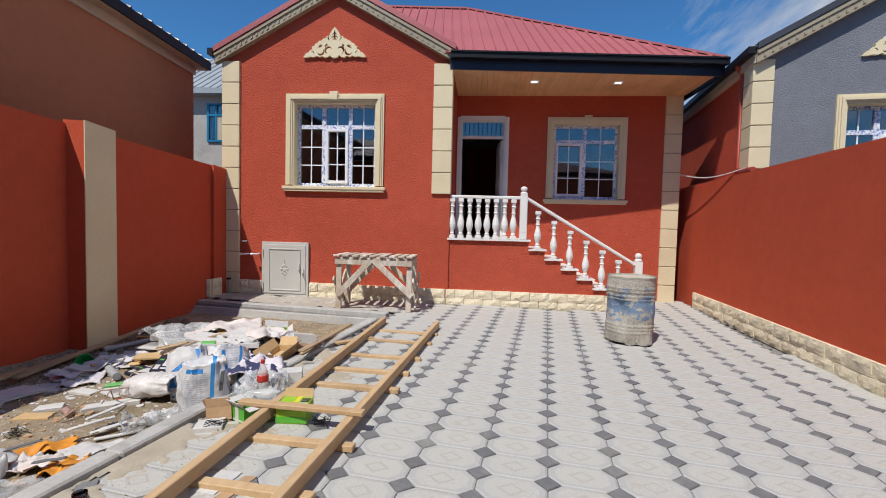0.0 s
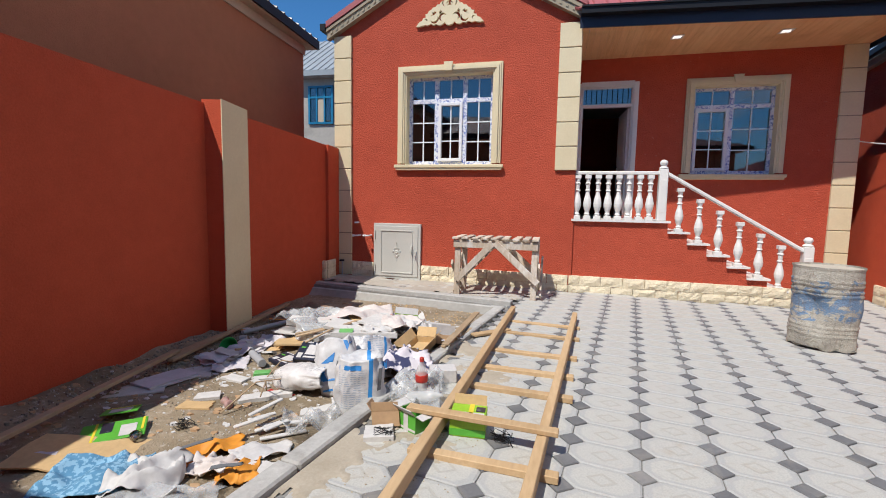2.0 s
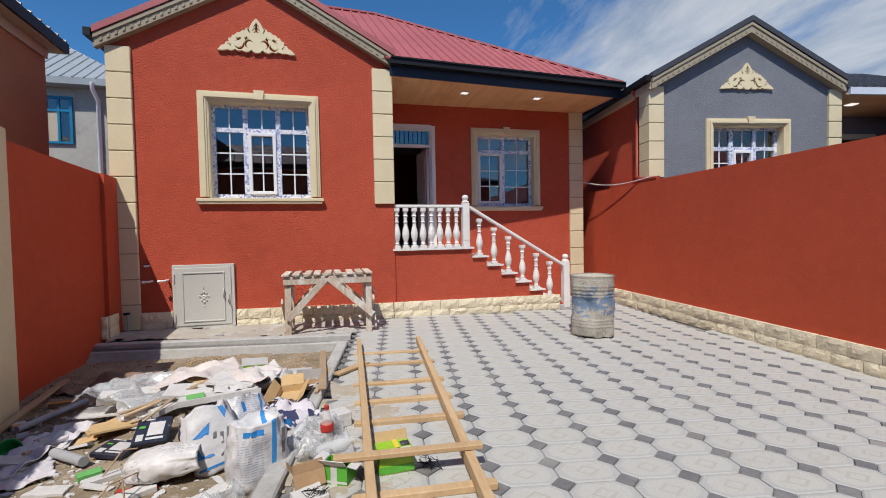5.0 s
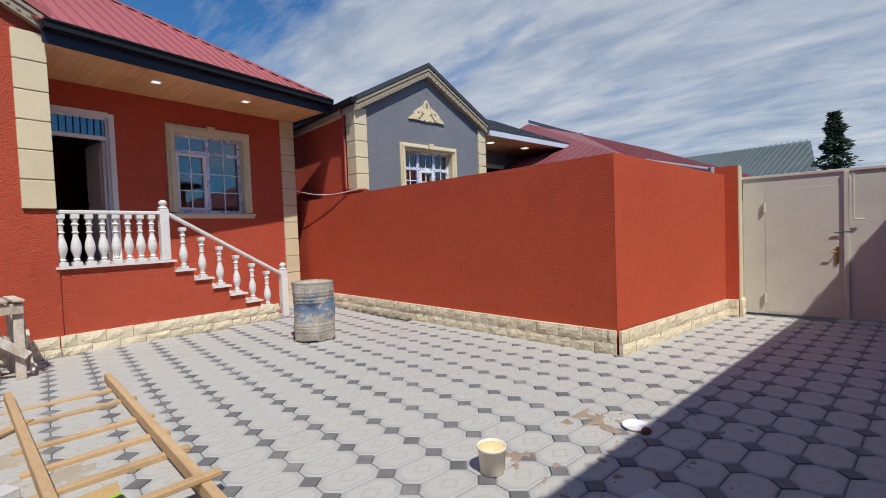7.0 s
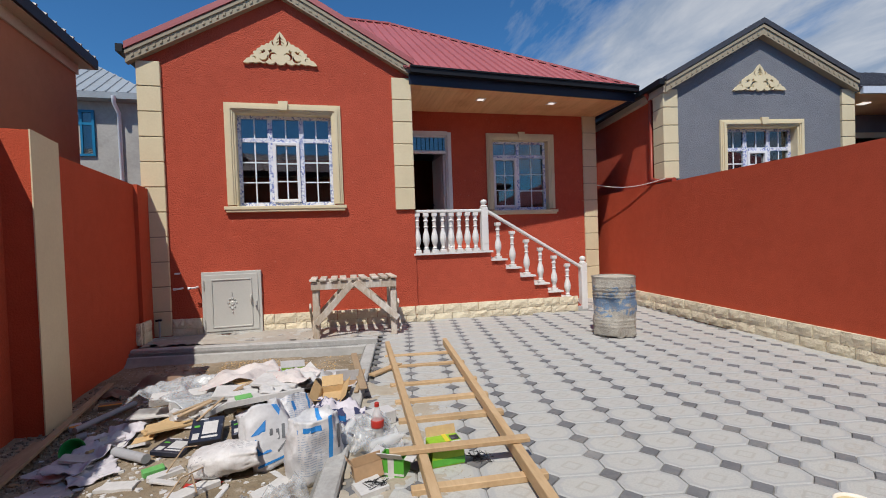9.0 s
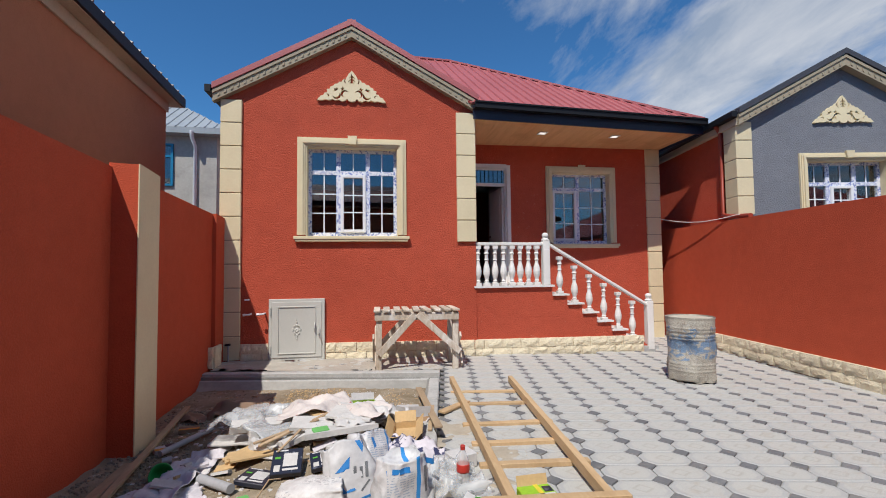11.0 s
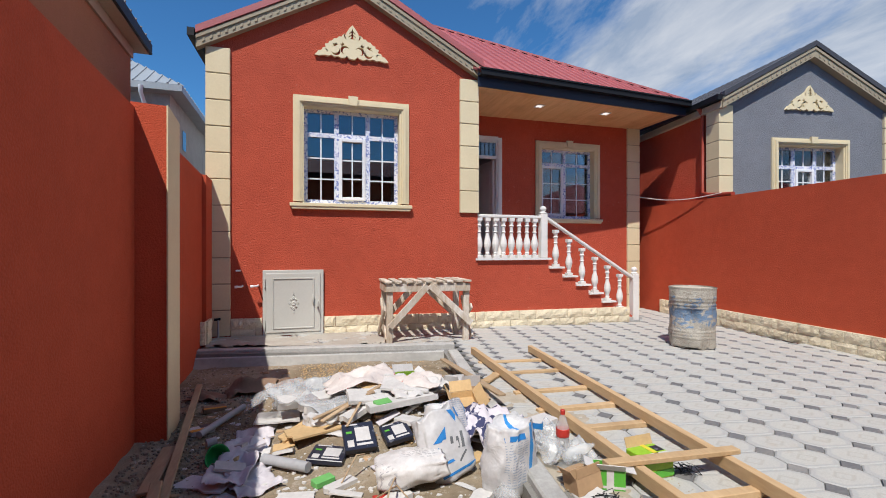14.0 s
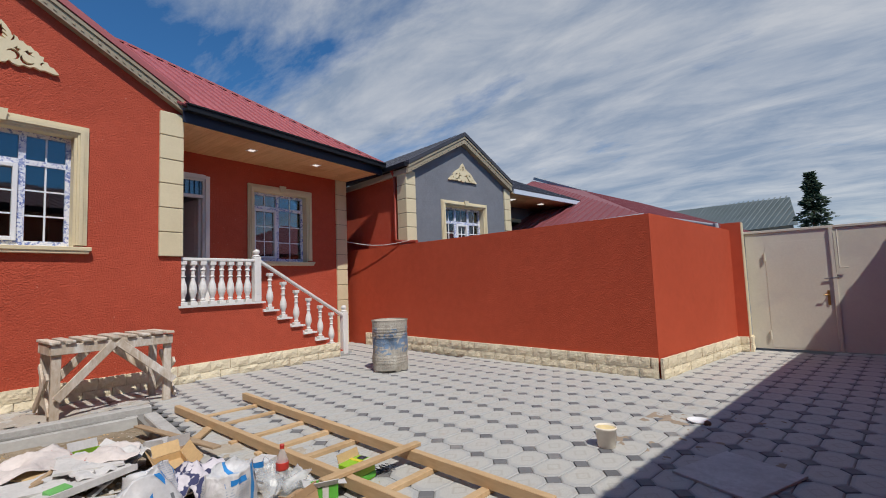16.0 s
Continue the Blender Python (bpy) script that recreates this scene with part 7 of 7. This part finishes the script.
bottle(-1.235, 3.74, 0.30, "clear plastic bottle with red cap and label, standing", True)
for k, (x, y, rz, r) in enumerate(((-1.38, 3.90, 30, 80), (-1.30, 3.62, 100, 84), (-1.46, 3.72, 160, 70), (-1.22, 3.95, 220, 86))):
    bottle(x, y, 0.26, "empty clear plastic bottle lying down", False, place(x, y, 0.06, r, 0, rz))
jar = thing("glass_jar", "small empty glass jar on the paving", "jar", place(-1.36, 2.28))
bm = bmesh.new()
lathe(bm, [(0.034, 0.0), (0.038, 0.006), (0.038, 0.085), (0.030, 0.10), (0.030, 0.118), (0.027, 0.118), (0.027, 0.10), (0.034, 0.083), (0.034, 0.01), (0.001, 0.008)], 20)
part("glass", bm, GLASS, jar, smooth=True)
bulb = thing("light_bulb", "clear glass light bulb on the cardboard", "bulb", place(-2.79, 2.93, 0.03, 80, 0, 30))
bm = bmesh.new()
lathe(bm, [(0.012, 0.0), (0.013, 0.025), (0.02, 0.04), (0.03, 0.065), (0.03, 0.085), (0.018, 0.105), (0.002, 0.11)], 14)
part("globe", bm, GLASS, bulb, smooth=True)

# bowl, pipes, planks, wires
bowl = thing("green_bowl", "crushed green plastic bowl in the shade", "bowl", place(-3.43, 4.24, 0.03, 66, 0, 30))
bm = bmesh.new()
lathe(bm, [(0.04, 0.0), (0.06, 0.03), (0.075, 0.10), (0.082, 0.104), (0.079, 0.108), (0.071, 0.10), (0.056, 0.034), (0.001, 0.012)], 24)
for v_ in bm.verts:
    v_.co.x *= 1 + 0.15 * noise.noise(v_.co * 9)
part("shell", bm, GREEN_PLASTIC, bowl, smooth=True)
for k, (a, b, r) in enumerate((((-3.60, 4.72), (-3.36, 5.42), 0.026), ((-3.10, 4.13), (-2.81, 3.91), 0.034))):
    pp = thing("grey_drain_pipe", "grey plastic drain pipe offcut on soil", "pipe", group="pipe offcuts")
    a, b = settle(*a), settle(*b)
    tube("pipe", [(a[0], a[1], ground_z(*a) + r + 0.01), (b[0], b[1], ground_z(*b) + r + 0.02)], r, GREY_PIPE, pp)
ep = thing("pipe_elbow", "short grey pipe piece in the shade", "pipe", place(-3.52, 4.52))
tube("pipe", [(0, 0, 0.03), (0.06, 0.03, 0.035)], 0.03, GREY_PIPE, ep)
for k, (a, b, w, h) in enumerate((((-3.20, 1.75), (-3.64, 4.10), 0.06, 0.03), ((-3.57, 3.95), (-3.87, 6.15), 0.055, 0.028), ((-3.70, 4.1), (-3.75, 4.75), 0.09, 0.02), ((-2.72, 4.55), (-2.22, 4.98), 0.035, 0.018), ((-2.78, 4.62), (-2.30, 4.86), 0.03, 0.015), ((-2.55, 4.42), (-2.42, 4.72), 0.02, 0.012), ((-1.30, 6.30), (-1.28, 4.60), 0.07, 0.02), ((-1.16, 5.9), (-1.34, 4.75), 0.04, 0.02))):
    pl = thing("loose_board", "loose weathered timber board on the soil" if k < 3 else "thin timber strip in the heap", "board", group="loose timber")
    lift = (0.085, 0.06, 0.03)[k] if k in (0, 1, 2) else 0.14 if k < 6 else 0.12
    lumber("board", (a[0], a[1], ground_z(*a) + lift), (b[0], b[1], ground_z(*b) + lift), w, h, (0, 0, 1), WOOD_OLD, pl)
rs = random.Random(77)
st = thing("plaster_offcuts", "bundle of white trim offcuts beside the kerb", "offcuts")
for k in range(7):
    x, y, a = -2.10 + rs.uniform(-0.12, 0.10), 3.12 + rs.uniform(-0.10, 0.12), radians(rs.uniform(30, 75))
    ln = rs.uniform(0.14, 0.3)
    z = ground_z(x, y) + 0.02 + 0.012 * k
    lumber("strip", (x, y, z), (x + ln * math.cos(a), y + ln * math.sin(a), z + rs.uniform(-0.01, 0.02)), 0.03, 0.014, (0, 0, 1), PLASTERBOARD, st)
for x, y, sd, label in ((-0.63, 3.36, 1, "tangle of black wire by the ladder"), (-2.62, 3.05, 2, "coil of rusty wire on soil"), (-1.30, 3.20, 3, "blue bottle top and wire scrap")):
    w_ = thing("wire_tangle", label, "wire", place(x, y))
    rw = random.Random(sd)
    pts = [(rw.uniform(-0.08, 0.08), rw.uniform(-0.06, 0.06), rw.uniform(0.004, 0.05)) for _ in range(38)]
    tube("wire", pts, 0.0022, BLACK_WIRE, w_, bevel_res=1)
for k, (x0, y0, x1, y1) in enumerate(((-2.45, 3.72, -2.28, 3.42), (-2.5, 3.3, -2.32, 3.75), (-2.62, 3.95, -2.46, 4.08), (-2.55, 6.35, -2.42, 6.05))):
    tw = thing("dry_twig", "thin dry twig lying on the heap", "twig", group="twigs")
    tube("twig", [(x0, y0, ground_z(x0, y0) + 0.02), ((x0 + x1) / 2 + 0.02, (y0 + y1) / 2, ground_z(x0, y0) + 0.16), (x1, y1, ground_z(x1, y1) + 0.12)], 0.005, WOOD_OLD, tw, bevel_res=1)

# grit, plaster crumbs and paper scraps that nobody could count
def crumbs(name, label, mat, count, size, flat, seed, region):
    rnd = random.Random(seed)
    verts, faces = [], []
    made = 0
    while made < count:
        u, v = rnd.uniform(*region[:2]), rnd.uniform(*region[2:])
        x, y = at(u, v)
        if x < wall_x(y) + 0.06:
            continue
        if noise.noise((x * 1.4, y * 1.4, seed)) < rnd.uniform(-0.5, 0.35):
            continue
        made += 1
        s = size * rnd.uniform(0.4, 1.0) ** 1.5
        z0 = ground_z(x, y)
        a = rnd.uniform(0, 6.28)
        tip = (rnd.uniform(-0.35, 0.35), rnd.uniform(-0.35, 0.35))
        o = len(verts)
        n = 5
        for lay in (0, 1):
            for k in range(n):
                b = a + 2 * math.pi * k / n
                r = s * rnd.uniform(0.6, 1.0) * (1 if lay == 0 else 0.85)
                dx, dy = r * math.cos(b), r * math.sin(b) * 0.75
                verts.append((x + dx, y + dy, z0 - 0.003 + (s * flat + 0.004) * lay + abs(dx * tip[0] + dy * tip[1]) * lay))
        faces.append(tuple(o + n + k for k in range(n)))
        for k in range(n):
            faces.append((o + k, o + (k + 1) % n, o + n + (k + 1) % n, o + n + k))
    me = bpy.data.meshes.new(name)
    me.from_pydata(verts, [], faces)
    me.materials.append(mat)
    return tagged(new(name, me), label, "debris", kind="stuff")


SAND = surface("pale_sand", (0.46, 0.40, 0.30), (0.36, 0.30, 0.22), 0.95, 60, 4.0, 0.3)
crumbs("plaster_crumbs", "white plaster crumbs scattered on the soil", BOARD_GREY, 1500, 0.010, 0.5, 4, (-5.2, -2.12, 0.5, 6.4))
crumbs("grit", "sandy grit and small stones", surface("grit_stone", (0.42, 0.35, 0.26), (0.25, 0.2, 0.14), 0.95, 40, 6.0, 0.4), 1500, 0.014, 0.7, 6, (-5.2, -2.10, 0.3, 6.5))
crumbs("paper_scraps", "torn paper scraps among the rubbish", PAPER, 240, 0.045, 0.05, 8, (-4.4, -2.3, 2.6, 5.8))
crumbs("foam_bits", "small broken white foam bits in the heap", PLASTERBOARD, 260, 0.028, 0.4, 9, (-3.9, -2.25, 3.3, 5.3))
crumbs("card_scraps", "brown card and wood scraps among the rubbish", CARD, 260, 0.05, 0.1, 12, (-4.6, -2.2, 2.2, 6.2))
crumbs("kerb_sand", "sand and crumbs spilled on the paving by the kerb", SAND, 700, 0.007, 0.3, 14, (-1.95, -1.2, 1.6, 5.6))
crumbs("sawdust", "tan sawdust and chips before the edging", CARD_TAN, 700, 0.014, 0.4, 15, (-3.9, -2.4, 5.7, 6.48))
crumbs("wall_rubble", "dark mortar rubble along the wall's foot", surface("wall_dirt", (0.30, 0.265, 0.215), (0.20, 0.175, 0.14), 0.95, 40, 6.0, 0.5), 1300, 0.02, 0.6, 16, (-5.2, -4.0, 0.2, 5.6))

# crushed drink can, pale wall panels in the shade
can = thing("drink_can", "crushed red drink can lying on the soil", "can", place(-2.60, 3.33, 0.035, 90, 0, 60))
bm = bmesh.new()
lathe(bm, [(0.001, 0.0), (0.024, 0.002), (0.030, 0.012), (0.022, 0.05), (0.031, 0.09), (0.024, 0.104), (0.001, 0.10)], 18)
for v_ in bm.verts:
    v_.co *= 1 + 0.16 * noise.noise(v_.co * 22)
part("shell", bm, surface("faded_can_print", (0.34, 0.10, 0.08), (0.42, 0.36, 0.33), 0.4, 25, 9.0, 0.2), can, smooth=True)
for k, (dx, dy, rz) in enumerate(((0.0, 0.0, 22), (0.03, 0.02, 17), (-0.05, -0.06, 26))):
    shard("wall_panel", "pale printed wall panel offcut in the shade", "panel", LILAC, -3.36 + dx, 3.52 + dy, 0.24, 0.40, 0.012, rz - 40, 0.012 * (2 - k), (0, 0), 950 + k, "panel offcuts")
leaf = thing("folded_leaflet", "raised half of a green printed leaflet", "leaflet", place(-3.14, 3.08, 0.03, 0, -14, -48))
part("page", boxed((-0.12, 0.12, -0.10, 0.10, 0.0, 0.006)), GREEN_BOX, leaf)
part("photo", boxed((-0.05, 0.08, -0.06, 0.06, 0.0065, 0.0085)), PAPER, leaf)
part("stripe", boxed((-0.11, -0.09, -0.095, 0.095, 0.0065, 0.008)), YELLOW, leaf)
for k, (x, y, w, rz) in enumerate(((-2.27, 2.80, 0.22, 58), (-1.95, 2.70, 0.15, 30))):
    shard("sack_print", "dark printed strip of the torn orange sack", "scrap", GREY_PRINT, x, y, w, 0.03, 0.004, rz, 0.10, (0, 0), 970 + k, "sack prints")

def film_patch(name, label, category, mat, u0, u1, v0, v1, step, cover, inside=lambda x, y: True):
    """A thin layer on the paving, lying where cover(u, v) is above nothing and running out under the tiles' faces."""
    bm = bmesh.new()
    cells = {}
    nu, nv = int((u1 - u0) / step), int((v1 - v0) / step)

    def corner(i, k):
        if (i, k) not in cells:
            u, v = u0 + i * step, v0 + k * step
            f = cover(u, v)
            x, y = at(u, v)
            cells[i, k] = (bm.verts.new((x, y, gz(x, y) + max(-0.006, min(0.006, 0.05 * f)))), f)
        return cells[i, k]

    for k in range(nv):
        for i in range(nu):
            x, y = at(u0 + (i + 0.5) * step, v0 + (k + 0.5) * step)
            if not inside(x, y):
                continue
            q = [corner(i, k), corner(i + 1, k), corner(i + 1, k + 1), corner(i, k + 1)]
            if max(c[1] for c in q) > 0:
                bm.faces.new([c[0] for c in q])
    bmesh.ops.delete(bm, geom=[v for v in bm.verts if not v.link_faces], context="VERTS")
    return tagged(part(name, bm, mat, smooth=True), label, category, kind="stuff")


# thin sand over the paving beside the kerb, cement dust before the house, dirt by the bucket
DUST = surface("cement_dust", (0.45, 0.42, 0.365), (0.34, 0.31, 0.265), 0.95, 50, 3.0, 0.5, 60, 0.006, 0.15)
DIRT = surface("trodden_dirt", (0.36, 0.29, 0.215), (0.27, 0.21, 0.155), 0.95, 60, 4.0, 0.4)
SPILT = surface("spilt_sand", (0.44, 0.39, 0.315), (0.34, 0.295, 0.225), 0.95, 60, 4.0, 0.4)
film_patch("sand_film", "thin sand spilled over the paving by the kerb", "sand", SPILT, -1.95, -1.2, 0.3, 4.9, 0.018,
           lambda u, v: noise.noise((u * 4, v * 4, 2.0)) + 0.5 * noise.noise((u * 15, v * 15, 2.0)) - 1.0 * (u + 1.95) + 0.2)
film_patch("dust_film", "pale cement dust trodden over the paving before the house", "dust", DUST, -5.25, -1.85, 6.87, 7.99, 0.02,
           lambda u, v: noise.noise((u * 2.0, v * 2.4, 21.0)) + 0.6 * noise.noise((u * 8, v * 8, 5.0)) + 0.4 * noise.noise((u * 25, v * 25, 9.0)) + 0.3 - 0.5 * max(0.0, u + 3.2),
           lambda x, y: y < FY - 0.06 and x > wall_x(y) + 0.05)
film_patch("dirt_film", "brown dirt trodden onto the paving", "dirt", DIRT, 0.3, 2.2, 1.15, 2.4, 0.017,
           lambda u, v: noise.noise((u * 2.2, v * 2.2, 11.0)) + 0.7 * noise.noise((u * 9, v * 9, 11.0)) + 0.5 * noise.noise((u * 28, v * 28, 3.0)) - 0.45)

# ---- paving pieces ----
def octagon_mesh(name, mat, pts, h=0.02, lip=0.006):
    bm = bmesh.new()
    uvl = bm.loops.layers.uv.new("local")
    lo = [bm.verts.new((x, y, -h)) for x, y in pts]
    mid = [bm.verts.new((x, y, -lip)) for x, y in pts]
    k = 1 - lip / 0.10
    top = [bm.verts.new((x * k, y * k, 0)) for x, y in pts]
    n = len(pts)
    for i in range(n):
        j = (i + 1) % n
        bm.faces.new((lo[i], lo[j], mid[j], mid[i]))
        bm.faces.new((mid[i], mid[j], top[j], top[i]))
    bm.faces.new(top)
    for f in bm.faces:
        for l in f.loops:
            l[uvl].uv = (l.vert.co.x, l.vert.co.y)
    me = bpy.data.meshes.new(name)
    bm.to_mesh(me)
    bm.free()
    me.materials.append(mat)
    return me


G = 0.0035
OX, OY = PX / 2 - G, PY / 2 - G
OCT = [(OX, OY - CUT), (OX - CUT, OY), (-OX + CUT, OY), (-OX, OY - CUT), (-OX, -OY + CUT), (-OX + CUT, -OY), (OX - CUT, -OY), (OX, -OY + CUT)]
DI = CUT - G * 0.4
DIA = [(DI, 0), (0, DI), (-DI, 0), (0, -DI)]
OCT_ME, DIA_ME = octagon_mesh("paving_tile", PAVE, OCT), octagon_mesh("paving_insert", PAVE_DARK, DIA)
U0, V0 = -0.753 + PX / 2, 3.936 + PY / 2      # an octagon's middle
rest = {"paving_tiles": [], "paving_inserts": []}
TILT = Matrix.Rotation(math.atan(0.014), 4, "Y")
prnd = random.Random(5)


def paved(u, v):
    x, y = at(u, v)
    if y > 8.2 and x < 3.3:
        return False
    if u < -1.93 and v < 6.95:
        return False
    if x < wall_x(y) + 0.05 or v < -0.5 or v > 10.5:
        return False
    side = EC[0] + (EF[0] - EC[0]) * (y - EC[1]) / (EF[1] - EC[1])
    if y > EC[1] and x > side - 0.02 and y > 2.46 - (x - 3.86) * 0.195:
        return False
    return x < 7.55


near_tiles = near_inserts = 0
for i in range(-20, 24):
    for j in range(-21, 30):
        for kind, du, dv in (("tile", 0, 0), ("insert", PX / 2, PY / 2)):
            u, v = U0 + i * PX + du, V0 + j * PY + dv
            if not paved(u, v):
                continue
            x, y = at(u, v)
            m = Matrix.Translation((x, y, gz(x, y) + prnd.uniform(-0.0012, 0.0012))) @ TILT @ MY @ Matrix.Rotation(prnd.uniform(-0.008, 0.008), 4, "Z")
            close = -1.95 < u < 3.3 and 1.6 < v < 6.1
            if kind == "tile" and close and near_tiles < 300:
                near_tiles += 1
                shared("paving_tile", OCT_ME, paving, m)
            elif kind == "insert" and close and near_inserts < 300:
                near_inserts += 1
                shared("paving_insert", DIA_ME, paving, m)
            else:
                rest["paving_" + kind + "s"].append(m)
for name, me in (("paving_tiles", OCT_ME), ("paving_inserts", DIA_ME)):
    co = [tuple(v.co) for v in me.vertices]
    fs = [tuple(p.vertices) for p in me.polygons]
    verts, faces, uvs, tone = [], [], [], []
    for m in rest[name]:
        o, t = len(verts), prnd.random()
        verts += [tuple(m @ Vector(c)) for c in co]
        for f in fs:
            faces.append(tuple(o + k for k in f))
            uvs += [co[k][:2] for k in f]
            tone.append(t)
    mm = bpy.data.meshes.new(name)
    mm.from_pydata(verts, [], faces)
    lay = mm.uv_layers.new(name="local")
    lay.data.foreach_set("uv", [c for uv in uvs for c in uv])
    att = mm.attributes.new("tone", "FLOAT", "FACE")
    att.data.foreach_set("value", tone)
    mm.materials.append(me.materials[0])
    ob = new(name, mm)
    ob.parent = paving
    ob["kind"] = "stuff"
